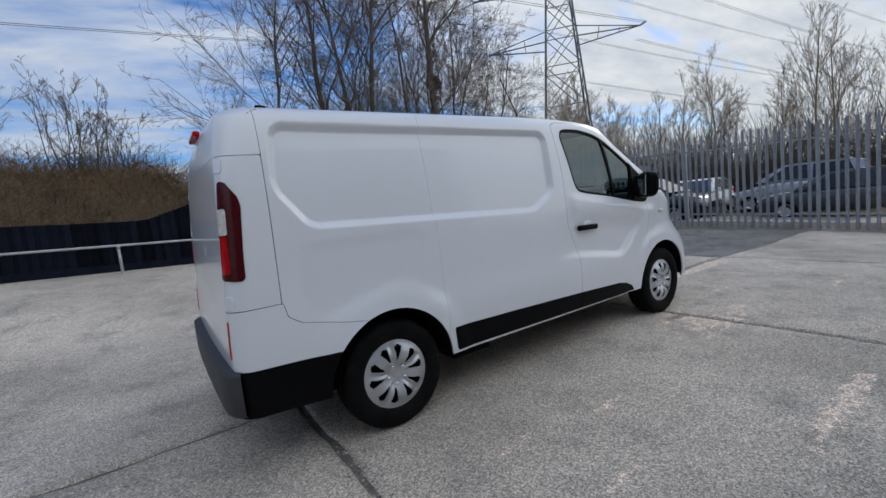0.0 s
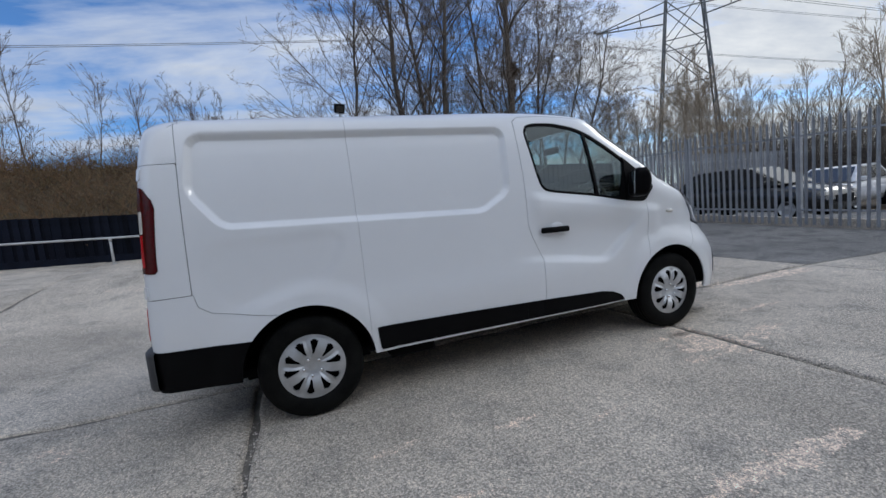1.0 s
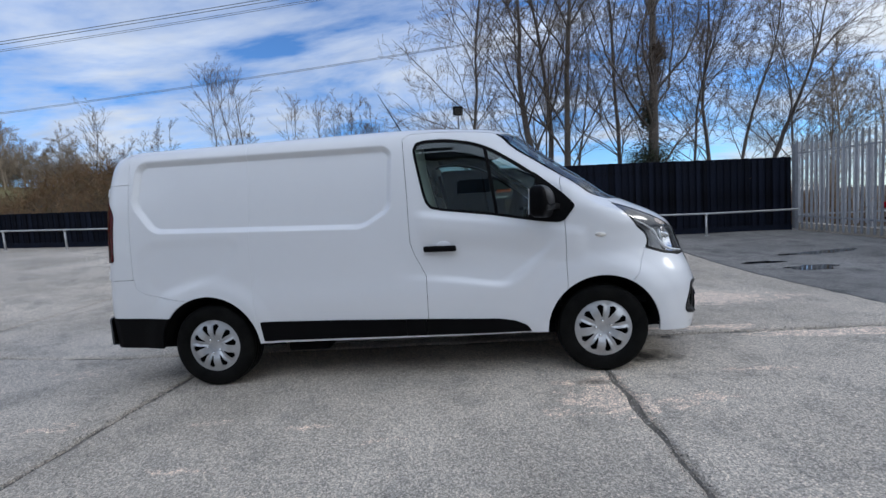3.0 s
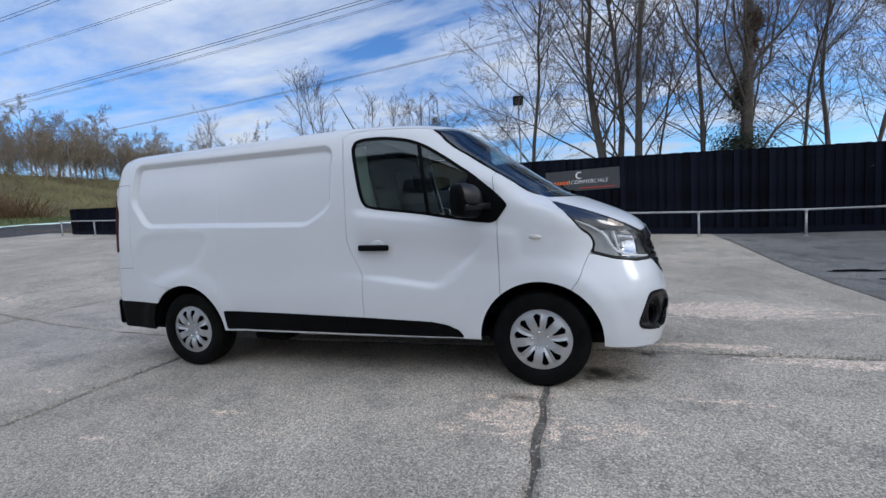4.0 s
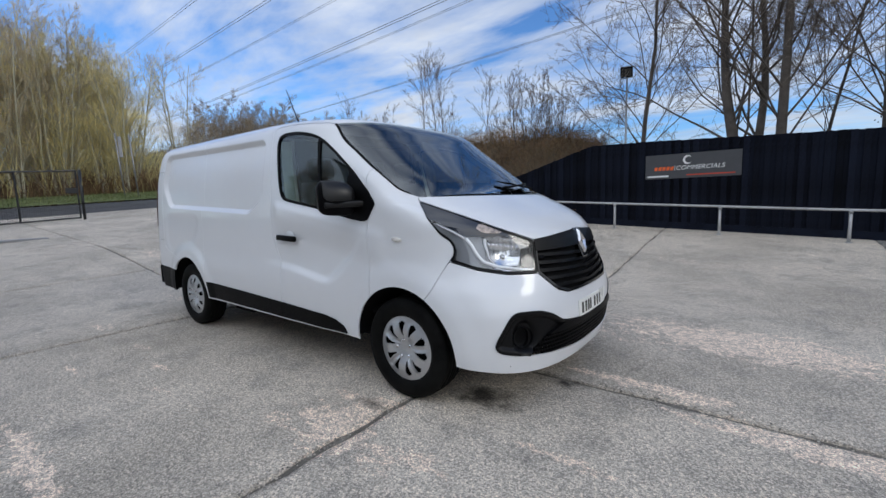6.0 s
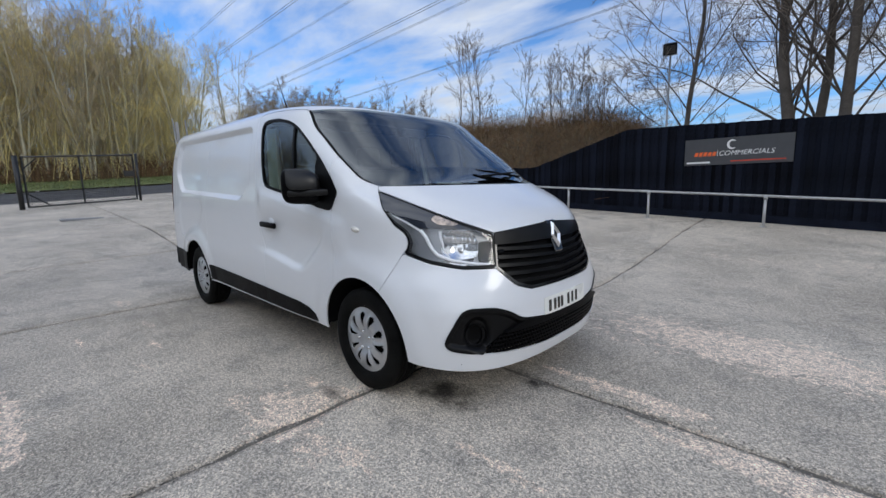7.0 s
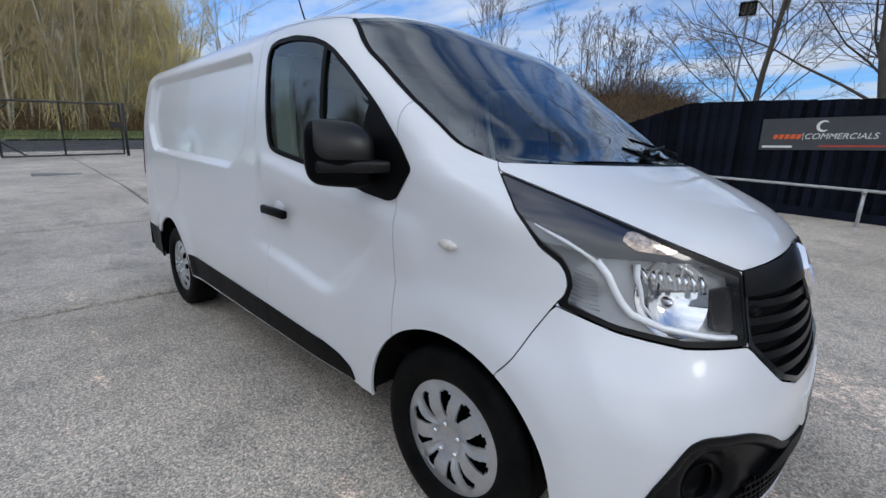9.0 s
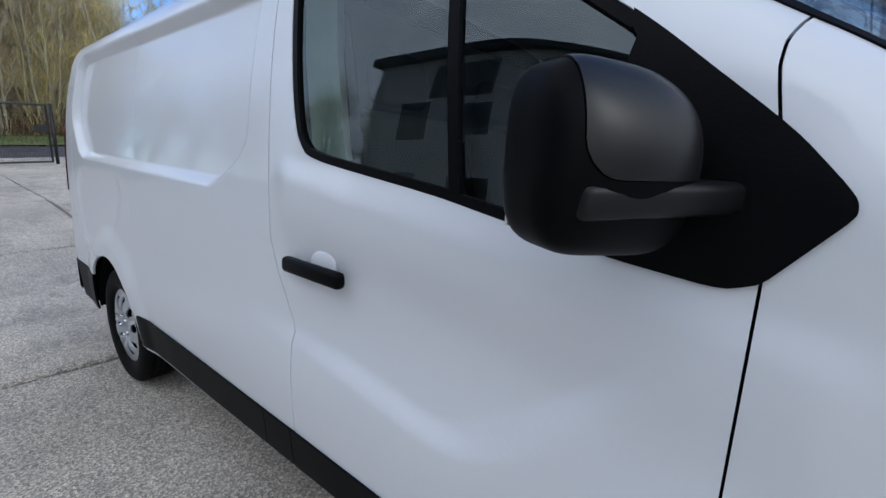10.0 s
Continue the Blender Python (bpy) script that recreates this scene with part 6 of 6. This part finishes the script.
def grow(seed, height, radius, fork=0.35, spread=0.75, lean=(0, 0), limbs=11, twig=0.0055, depth=3, droop=0.0, kids=(9, 8, 4), stems=1, reach=(0.26, 0.46), segs=(9, 6, 4, 2, 1), sides=(9, 6, 4, 3, 3), rise=0.05, solid=2, wobble=(0.10, 0.20), thin=(0.30, 0.11, 0.045, 0.03), stem_lean=0.28):
    """A bare tree: (trunk mesh parts, twig mesh parts)."""
    rng = random.Random(seed)
    wood, fine = Sticks(), Sticks()

    def branch(p, d, length, r, level):
        n = segs[level]
        pts, rad, q, dd = [p.copy()], [r], p.copy(), d.copy()
        end = max(twig, r * (0.16 if level == 0 else 0.3))
        for i in range(1, n + 1):
            wob = wobble[0 if level == 0 else 1]
            dd = (dd + Vector((rng.gauss(0, wob), rng.gauss(0, wob), rng.gauss(0, wob * 0.6) + (rise if level else 0.02) - droop * (level >= 2)))).normalized()
            q = q + dd * (length / n)
            pts.append(q.copy())
            rad.append(r + (end - r) * (i / n) ** 0.8)
        (wood if level < solid else fine).add(pts, rad, sides[level])
        if level >= depth:
            return
        count = limbs if level == 0 else kids[level]
        for k in range(count):
            t = rng.uniform(fork if level == 0 else 0.15, 1.0)
            i = min(n - 1, int(t * n))
            u = t * n - i
            base = pts[i].lerp(pts[i + 1], u)
            rr = rad[i] + (rad[i + 1] - rad[i]) * u
            axis = (pts[i + 1] - pts[i]).normalized()
            out = axis.orthogonal().normalized()
            out.rotate(Matrix.Rotation(rng.uniform(0, math.tau), 3, axis))
            nd = (axis + out * rng.uniform(0.55, 1.15) * spread).normalized()
            ll = length * (rng.uniform(*reach) if level == 0 else rng.uniform(0.30, 0.55)) * (1.2 - 0.6 * t)
            branch(base, nd, ll, max(twig, min(rr * 0.6, radius * thin[level])), level + 1)
    for s in range(stems):
        a = rng.uniform(0, math.tau)
        sp = 0.0 if stems == 1 else stem_lean
        d = Vector((lean[0] + sp * math.cos(a), lean[1] + sp * math.sin(a), 1)).normalized()
        branch(Vector((0.12 * s * math.cos(a), 0.12 * s * math.sin(a), -0.15)), d, height * rng.uniform(0.85, 1.0), radius * (1 if s == 0 else 0.75), 0)
    return wood, fine


def tree(name, label, seed, m, bark, twigs, category="tree", group="", **kw):
    wood, fine = grow(seed, **kw)
    t = thing(name, label, category, group, m=m)
    part("trunk", wood.mesh("trunk", bark), bark, t, "bare trunk and limbs")
    part("crown", fine.mesh("crown", twigs), twigs, t, "leafless twigs")
    return t


bare = "bare grey-brown tree with fine leafless twigs behind the fence"
NEAR = [
    # x, y, height, radius, lean, seed, limbs, stems
    (4.5, 9.6, 12.0, 0.20, (0.02, 0.02), 11, 16, 1),
    (3.75, 9.7, 10.5, 0.085, (0.0, 0.03), 12, 15, 1),
    (2.05, 9.5, 11.5, 0.13, (0.02, 0.0), 13, 16, 1),
    (1.45, 9.6, 10.5, 0.16, (-0.30, 0.02), 14, 12, 2),
    (-0.75, 9.8, 9.8, 0.085, (-0.10, 0.05), 15, 18, 1),
    (6.3, 10.6, 9.0, 0.06, (0.05, 0.0), 17, 11, 1),
    (7.6, 11.6, 10.0, 0.09, (0.0, 0.1), 18, 16, 1),
    (2.8, 12.0, 9.0, 0.055, (0.1, 0.0), 19, 11, 1),
    (9.2, 13.4, 10.0, 0.08, (0.05, 0.0), 20, 12, 1),
    (11.5, 15.5, 11.0, 0.12, (0.0, 0.0), 22, 15, 1),
    (5.6, 12.6, 9.0, 0.055, (0.1, 0.1), 23, 10, 1),
    (14.5, 17.5, 10.0, 0.09, (0.0, 0.0), 24, 12, 1),
]
near_trees = []
for x, y, h, r, lean, seed, limbs, stems in NEAR:
    near_trees.append(tree("tree", "thick ivy-grown bare tree with a dark nest behind the fence" if seed == 11 else bare, seed, pose(x, y, gz(x, y)), BARK, TWIG, group="bare trees behind the fence", height=h, radius=r, lean=lean, limbs=int(limbs * 1.6), stems=stems, fork=0.16, kids=(0, 9, 6, 3) if stems == 1 else (0, 8, 5, 3), spread=0.95, depth=4, twig=0.0038, reach=(0.28, 0.50), rise=0.035, wobble=(0.07, 0.17), thin=(0.20, 0.085, 0.045, 0.03)))


def leaf_clump(name, centre, size, count, mat, leaf, seed, parent, label):
    rng = random.Random(seed)
    v, f = [], []
    for _ in range(count):
        p = Vector((rng.gauss(0, 0.4) * size[0], rng.gauss(0, 0.4) * size[1], rng.gauss(0, 0.4) * size[2])) + Vector(centre)
        a = Vector((rng.gauss(0, 1), rng.gauss(0, 1), rng.gauss(0, 1))).normalized() * leaf
        b = a.orthogonal().normalized() * leaf * 0.6
        k = len(v)
        v += [p - a, p + b, p + a, p - b]
        f.append((k, k + 1, k + 2, k + 3))
    o = part(name, mesh_of(name, v, f, mat), mat, parent, label)
    return tagged(o, kind="stuff")


NEST = material("nest_sticks", (0.075, 0.048, 0.03), 0.9, var=0.5, scale=9, fine=50, island=0.5)
leaf_clump("nest", (0.36, -0.05, 5.35), (0.26, 0.26, 0.30), 1500, NEST, 0.05, 3, near_trees[0], "dark brown tangled nest")
leaf_clump("nest", (0.33, -0.05, 4.75), (0.16, 0.16, 0.26), 500, NEST, 0.04, 6, near_trees[0], "trailing end of the nest")
leaf_clump("ivy", (0.08, 0.02, 3.55), (0.28, 0.28, 0.75), 1500, IVY, 0.04, 4, near_trees[0], "dark ivy on the trunk")
leaf_clump("ivy", (0.05, 0.0, 2.0), (0.8, 0.45, 0.8), 6000, IVY, 0.035, 5, near_trees[0], "dark ivy bush round the foot of the trunk")


# ---- the bank with brambles behind the low fence ----
def bank_z(x, y):
    b = 2.5 * smooth_step(8.4, 13.5, y) * smooth_step(-0.5, -4.0, x) * smooth_step(-23, -17.5, x)
    return ground_z(x, y) + b


xs, ys = np.linspace(-80, 8, 60), np.concatenate([np.linspace(8.35, 14, 14), np.linspace(15, 45, 12)])
X, Y = np.meshgrid(xs, ys)
rngn = np.random.default_rng(2)
Z = bank_z(X, Y) - 0.06 + rngn.normal(0, 0.05, X.shape) * (Y > 8.6)
bank = new("bank", mesh_of("bank", np.stack([X.ravel(), Y.ravel(), Z.ravel()], 1), [(j * 60 + i, j * 60 + i + 1, (j + 1) * 60 + i + 1, (j + 1) * 60 + i) for j in range(len(ys) - 1) for i in range(59)], EARTH, True))
tagged(bank, "earth bank grown over with dead brambles", "bank", kind="structure")


def thicket(name, label, count, spot, length, r, mat, seed, up=0.75, bend=0.5, segs=3):
    """Dead stems standing and arching over one another."""
    rng = random.Random(seed)
    s = Sticks()
    for _ in range(count):
        x, y, z = spot(rng)
        d = Vector((rng.gauss(0, 0.45), rng.gauss(0, 0.45), up)).normalized()
        L = length * rng.uniform(0.4, 1.2)
        pts, p = [Vector((x, y, z))], Vector((x, y, z))
        for k in range(segs):
            d = (d + Vector((rng.gauss(0, bend), rng.gauss(0, bend), rng.gauss(-0.12, bend * 0.5)))).normalized()
            p = p + d * L / segs
            pts.append(p.copy())
        s.add(pts, [r * (1 - 0.6 * k / segs) for k in range(segs + 1)], 3)
    o = new(name, s.mesh(name, mat))
    return tagged(o, label, name.replace("_", " "), kind="stuff")


def on_bank(x0, x1, y0, y1):
    def spot(rng):
        x, y = rng.uniform(x0, x1), rng.uniform(y0, y1)
        return x, y, float(bank_z(x, y)) - 0.05
    return spot


thicket("bramble_thicket", "tangled dead brown brambles on the bank", 9000, on_bank(-20.5, -1.5, 9.1, 14.5), 1.15, 0.008, BRAMBLE, 1)
thicket("dry_grass", "pale dry grass stems on the bank", 4500, on_bank(-20.5, -1.5, 8.9, 13), 0.8, 0.005, DRYGRASS, 3, 0.95, 0.25, 2)
thicket("undergrowth", "dead stems under the trees behind the fence", 3500, on_bank(-2, 12, 9.2, 16), 1.9, 0.009, BRAMBLE, 4, 1.2, 0.3)

# shrubs and birch saplings on the bank
shrub = tree("shrub", "leafless grey-brown shrub on the bank", 40, pose(-6, 13, float(bank_z(-6, 13))), BARK, TWIG, "shrub", "shrubs on the bank", height=2.9, twig=0.0045, radius=0.025, limbs=6, stems=5, fork=0.15, kids=(0, 5, 3, 2), spread=0.6, segs=(6, 4, 3, 1), sides=(6, 4, 3, 3))
rng = random.Random(9)
for k in range(8):
    x, y = rng.uniform(-19, -3.5), rng.uniform(12.5, 20)
    copy_thing(shrub, pose(x, y, float(bank_z(x, y)) - rng.uniform(0.4, 1.4), rng.uniform(-6, 6), rng.uniform(-6, 6), rng.uniform(0, 360)))
birch = tree("birch_sapling", "slender bare birch sapling on the bank", 41, pose(-12.3, 14, float(bank_z(-12.3, 14))), BARK, TWIG, "tree", "birches on the bank", height=5.2, radius=0.035, solid=1, limbs=16, twig=0.0045, fork=0.12, kids=(0, 5, 3, 2), spread=0.55, depth=3, segs=(8, 4, 2, 1), sides=(6, 4, 3, 3))
for x, y, a, dz in ((-11.6, 14.3, 40, 0.2), (-10.6, 14.0, 130, 0.4), (-9.3, 15.5, 200, 1.3), (-7.6, 15.0, 75, 1.5), (-18.0, 14, 250, 1.7)):
    copy_thing(birch, pose(x, y, float(bank_z(x, y)) - dz, rng.uniform(-3, 3), rng.uniform(-3, 3), a))

# ---- woods beyond the road and round about ----
woods = []
for k in range(5):
    woods.append(tree("woodland_tree", "tall thin olive-twigged tree in the wood beyond the road", 60 + k, pose(-38 - k, 0.5 + 2.4 * k, gz(-38, 0)), WOODBARK, WOODTWIG if k % 2 == 0 else WOODGREY, "tree", "wood beyond the road", height=11.6 + 0.6 * k, radius=0.13, limbs=20, stems=3, fork=0.12, kids=(0, 8, 5), spread=0.72, twig=0.0050, reach=(0.18, 0.34), segs=(9, 4, 3, 2), sides=(6, 4, 3, 3), rise=0.07, wobble=(0.05, 0.16), thin=(0.26, 0.10, 0.06, 0.04), stem_lean=0.11))
rng = random.Random(21)
for row, (xr, n, y0, y1) in enumerate((((-38.8, -37.3), 20, -8, 10.2), ((-42, -39.5), 22, -9, 10.8), ((-47, -43), 12, -9, 11.5), ((-60, -50), 6, -10, 11.5), ((-42, -38), 9, -40, -9))):
    for k in range(n):
        y = y0 + k * ((y1 - y0) / n) + rng.uniform(-1.0, 1.0)
        x = rng.uniform(*xr)
        copy_thing(woods[rng.randrange(5)], pose(x, y, gz(-38, 0) + 0.4 - rng.uniform(0, 1.6) - 0.45 * max(0, y - 10), rng.uniform(-4, 4), rng.uniform(-4, 4), rng.uniform(0, 360)))


# one by itself past the wood's end
copy_thing(woods[1], pose(-38.5, 13.0, gz(-38, 0) + 0.2, 2, -3, 77))


def in_wood(rng):
    y = rng.uniform(-9, 12)
    return rng.uniform(-46, -36.6), y, gz(-37, 0) + 0.4


def wood_edge(rng):
    y = rng.uniform(-9, 17.5)
    return rng.uniform(-46, -36.8), y, gz(-37, min(y, 14)) + 0.4


thicket("wood_undergrowth", "brown undergrowth at the wood's edge", 11000, wood_edge, 2.2, 0.022, BRAMBLE, 6, 1.0, 0.3, 2)
thicket("wood_undergrowth", "pale dead stems at the wood's edge", 2500, in_wood, 1.8, 0.016, DRYGRASS, 7, 1.0, 0.4, 2)
def deep_wood(rng):
    return rng.uniform(-66, -47), rng.uniform(-12, 17), gz(-37, 0) + 0.3


thicket("wood_undergrowth", "tall grey-brown scrub deep in the wood", 3500, deep_wood, 4.0, 0.05, BRAMBLE, 10, 1.4, 0.25, 2)
thicket("wood_undergrowth", "thin olive saplings standing in the wood", 900, in_wood, 6.0, 0.02, WOODTWIG, 9, 1.6, 0.18, 2)


def in_verge(rng):
    x, y = rng.uniform(-37, -31.1), rng.uniform(-10, 44)
    return x, y, gz(x, y) + 0.04 + 0.09 * (-31 - x)


thicket("grass_tufts", "short green grass on the verge", 9000, in_verge, 0.22, 0.014, GRASS, 8, 1.0, 0.3, 1)


HEDGETWIG = material("dark_hedge_twigs", (0.085, 0.072, 0.06), 0.9, var=0.4, scale=1.0, fine=12)


def behind_cars(rng):
    x, y = rng.uniform(26, 34), rng.uniform(-14, 20)
    return x, y, gz(x, y) - 0.1


thicket("hedge", "grey-brown bare hedge behind the parked cars", 5200, behind_cars, 5.0, 0.024, HEDGETWIG, 12, 1.2, 0.3, 2)


# ---- the rough slope beyond the road, and the treeline on it ----
def hill_z(x, y):
    return gz(-37, 14) + 0.55 + 5.6 * smooth_step(-38, -58, np.asarray(x, float)) * smooth_step(11, 19, np.asarray(y, float))


HILLGRASS = material("rough_hill_grass", (0.155, 0.112, 0.05), 0.95, var=0.45, scale=0.35, fine=5, bump=0.05, second=(0.14, 0.13, 0.05))
xs, ys = np.linspace(-120, -37, 34), np.linspace(10, 110, 40)
X, Y = np.meshgrid(xs, ys)
hill = new("hillside", mesh_of("hillside", np.stack([X.ravel(), Y.ravel(), hill_z(X, Y).ravel()], 1), [(j * 34 + i, j * 34 + i + 1, (j + 1) * 34 + i + 1, (j + 1) * 34 + i) for j in range(39) for i in range(33)], HILLGRASS, True))
tagged(hill, "rough brown-green grass slope beyond the road", "hillside", kind="structure")


def on_hill(rng):
    x, y = rng.uniform(-62, -37.5), rng.uniform(13, 62)
    return x, y, float(hill_z(x, y)) - 0.05


thicket("hill_scrub", "low dead scrub on the rough slope", 5000, on_hill, 1.1, 0.02, DRYGRASS, 14, 1.0, 0.35, 2)
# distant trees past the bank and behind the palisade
far = tree("distant_tree", "bare tree in the distance, paled as by haze", 70, pose(-58, 52, float(hill_z(-58, 52)) - 3.5), HAZETWIG, HAZETWIG, "tree", "distant trees", height=13, radius=0.13, limbs=20, fork=0.15, kids=(0, 9, 5), spread=0.65, twig=0.008, reach=(0.28, 0.46), segs=(7, 4, 3, 1), sides=(6, 4, 3, 3), rise=0.08, wobble=(0.06, 0.12), thin=(0.2, 0.085, 0.045, 0.03))
rng = random.Random(33)
massed = tree("distant_tree", "broad bare tree in the far treeline", 71, pose(-64, 40, float(hill_z(-64, 40)) - 2.5), HAZETWIG, HAZETWIG, "tree", "distant trees", height=12, radius=0.16, limbs=16, fork=0.12, kids=(0, 8, 6), spread=0.9, twig=0.022, reach=(0.36, 0.58), segs=(6, 3, 2, 1), sides=(5, 3, 3, 3))
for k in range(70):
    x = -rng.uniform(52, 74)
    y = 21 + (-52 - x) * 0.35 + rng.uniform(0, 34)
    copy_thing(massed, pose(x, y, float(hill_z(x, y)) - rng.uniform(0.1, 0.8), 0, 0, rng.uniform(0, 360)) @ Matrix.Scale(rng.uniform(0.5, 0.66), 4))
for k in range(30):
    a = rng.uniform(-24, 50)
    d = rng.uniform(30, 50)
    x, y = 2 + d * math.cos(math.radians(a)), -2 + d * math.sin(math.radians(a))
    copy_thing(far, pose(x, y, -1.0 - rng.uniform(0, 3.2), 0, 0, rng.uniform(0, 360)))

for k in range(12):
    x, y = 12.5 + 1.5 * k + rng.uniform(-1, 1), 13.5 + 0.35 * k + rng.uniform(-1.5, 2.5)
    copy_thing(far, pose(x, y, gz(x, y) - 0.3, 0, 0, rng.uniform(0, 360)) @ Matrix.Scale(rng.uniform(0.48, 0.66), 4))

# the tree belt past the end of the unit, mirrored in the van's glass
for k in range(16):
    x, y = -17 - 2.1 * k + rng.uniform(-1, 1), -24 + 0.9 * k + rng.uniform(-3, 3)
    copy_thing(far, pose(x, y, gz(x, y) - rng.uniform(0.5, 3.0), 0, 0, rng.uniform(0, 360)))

# ---- parked cars behind the palisade ----
def car(name, label, m, paint, L=4.3, H=1.45, W=1.78, boxy=0.0):
    """A hatchback: lower body, glasshouse with panes, four wheels, lamps."""
    t = thing(name, label, "car", "cars parked behind the fence", m=m)
    top = [(-L / 2 + 0.02, 0.62), (-L / 2 + 0.05, 0.88), (-L / 2 + 0.35, H * 0.66), (-0.2, H * 0.645), (L * 0.18, H * 0.64), (L * 0.33, 0.88), (L / 2 - 0.12, 0.76), (L / 2, 0.58)]
    xs = np.linspace(-L / 2 + 0.02, L / 2, 33)
    tz = np.interp(xs, [p[0] for p in top], [p[1] for p in top])
    v, f = [], []
    for x, z in zip(xs, tz):
        w = W / 2 * (1 - 0.16 * abs(2 * x / L) ** 5)
        ring = [(x, 0.0, z + 0.02), (x, w * 0.72, z), (x, w * 0.93, z - 0.05), (x, w, z - 0.2), (x, w * 1.0, 0.5), (x, w * 0.96, 0.26), (x, 0, 0.24)]
        v += ring + [(x, -y, zz) for x, y, zz in ring[1:-1]][::-1]
    n = 12
    for i in range(len(xs) - 1):
        for j in range(n):
            f.append((i * n + j, i * n + (j + 1) % n, (i + 1) * n + (j + 1) % n, (i + 1) * n + j))
    f += [tuple(range(n))[::-1], tuple(range((len(xs) - 1) * n, len(xs) * n))]
    part("body", mesh_of("body", v, f, paint, True), paint, t, "painted body")
    # cabin
    zb, zt = H * 0.64, H
    prof = [(-L * 0.44, zb), (-L * 0.36 - boxy * 0.3, zt - 0.10), (-L * 0.26 - boxy * 0.3, zt), (L * 0.02, zt), (L * 0.08, zt - 0.05), (L * 0.27, zb)]
    v = [(x, s * (W / 2 * (0.92 if z == zb else 0.72)), z) for s in (1, -1) for x, z in prof]
    k = len(prof)
    f = [tuple(range(k)), tuple(range(2 * k - 1, k - 1, -1))] + [(i, i + k, (i + 1) % k + k, (i + 1) % k) for i in range(k)]
    part("roof", mesh_of("roof", v, f, paint), paint, t, "painted roof and pillars")
    for s in (1, -1):
        for x0, x1, x2, x3 in ((-L * 0.38, -L * 0.12, -L * 0.12, -L * 0.30 - boxy * 0.2), (-L * 0.10, L * 0.20, L * 0.05, -L * 0.10)):
            yb, yt = W / 2 * 0.915 * s, W / 2 * 0.745 * s
            part("side_window", mesh_of("side_window", [(x0, yb + 0.012 * s, zb + 0.04), (x1, yb + 0.012 * s, zb + 0.04), (x2, yt + 0.012 * s, zt - 0.07), (x3, yt + 0.012 * s, zt - 0.07)], [(0, 1, 2, 3) if s < 0 else (3, 2, 1, 0)], GLOSSBLACK), GLOSSBLACK, t, "dark side window")
        part("headlight", box(L / 2 - 0.16, s * W * 0.36 - 0.14, 0.60, L / 2 - 0.02, s * W * 0.36 + 0.14, 0.72, 0.03), CLEAR, t, "clear headlight")
        part("tail_light", box(-L / 2 + 0.0, s * W * 0.40 - 0.09, 0.72, -L / 2 + 0.1, s * W * 0.40 + 0.09, 0.86, 0.02), RED, t, "red tail light")
        part("door_mirror", box(L * 0.17, s * W * 0.5 - 0.07, zb + 0.02, L * 0.17 + 0.1, s * W * 0.5 + 0.10, zb + 0.14, 0.03), paint, t, "door mirror")
        for x in (-L * 0.31, L * 0.31):
            w = part("wheel", revolve([(0.20, 0.09), (0.24, 0.10), (0.30, 0.095), (0.315, 0.06), (0.315, -0.09)], 28), RUBBER, t, "black tyre", True, pose(x, s * (W / 2 - 0.085), 0.315, 0, 0, 0 if s > 0 else 180))
            part("alloy", revolve([(0.001, 0.07), (0.05, 0.075), (0.12, 0.05), (0.19, 0.075), (0.205, 0.09)], 28), HUB, w, "silver wheel", True)
    part("windscreen", mesh_of("windscreen", [(L * 0.275, W * 0.40, zb + 0.03), (L * 0.275, -W * 0.40, zb + 0.03), (L * 0.085 + 0.012, -W * 0.33, zt - 0.06), (L * 0.085 + 0.012, W * 0.33, zt - 0.06)], [(3, 2, 1, 0)], GLOSSBLACK), GLOSSBLACK, t, "dark windscreen")
    part("grille", box(L / 2 - 0.04, -0.42, 0.42, L / 2 + 0.012, 0.42, 0.60, 0.02), BLACK, t, "black grille")
    return t


GREYCAR = material("grey_car_paint", (0.035, 0.038, 0.044), 0.3, var=0.06, coat=0.6)
WHITECAR = material("white_car_paint", (0.70, 0.70, 0.70), 0.25, var=0.03, coat=0.6)
SILVERCAR = material("silver_car_paint", (0.36, 0.37, 0.39), 0.3, metal=0.6, var=0.06, coat=0.5)
BLACKCAR = material("black_car_paint", (0.012, 0.012, 0.014), 0.2, var=0.06, coat=0.6)
car("car", "dark grey hatchback parked side-on behind the palisade", pose(14.0, 0.6, gz(14, 0.6), 0, 0, 97), GREYCAR)
car("car", "white hatchback parked nose-on behind the palisade", pose(14.6, 5.2, gz(14, 5.2), 0, 0, 188), WHITECAR)
car("car", "black hatchback parked behind the palisade", pose(9.75, 4.75, gz(9.75, 4.75), 0, 0, -87), BLACKCAR, 4.2, 1.48)
car("car", "silver estate parked behind the dark hatchback", pose(17.2, 2.6, gz(14, 2.6), 0, 0, 95), SILVERCAR, 4.6, 1.75, 1.85, 0.8)
car("car", "white van-like car parked behind the others", pose(18.5, -2.6, gz(14, -2.6), 0, 0, 92), WHITECAR, 4.7, 1.9, 1.9, 1.0)
car("car", "dark grey car parked further along the fence", pose(15.0, -5.2, gz(14, -5.2), 0, 0, 95), GREYCAR, 4.4, 1.45)
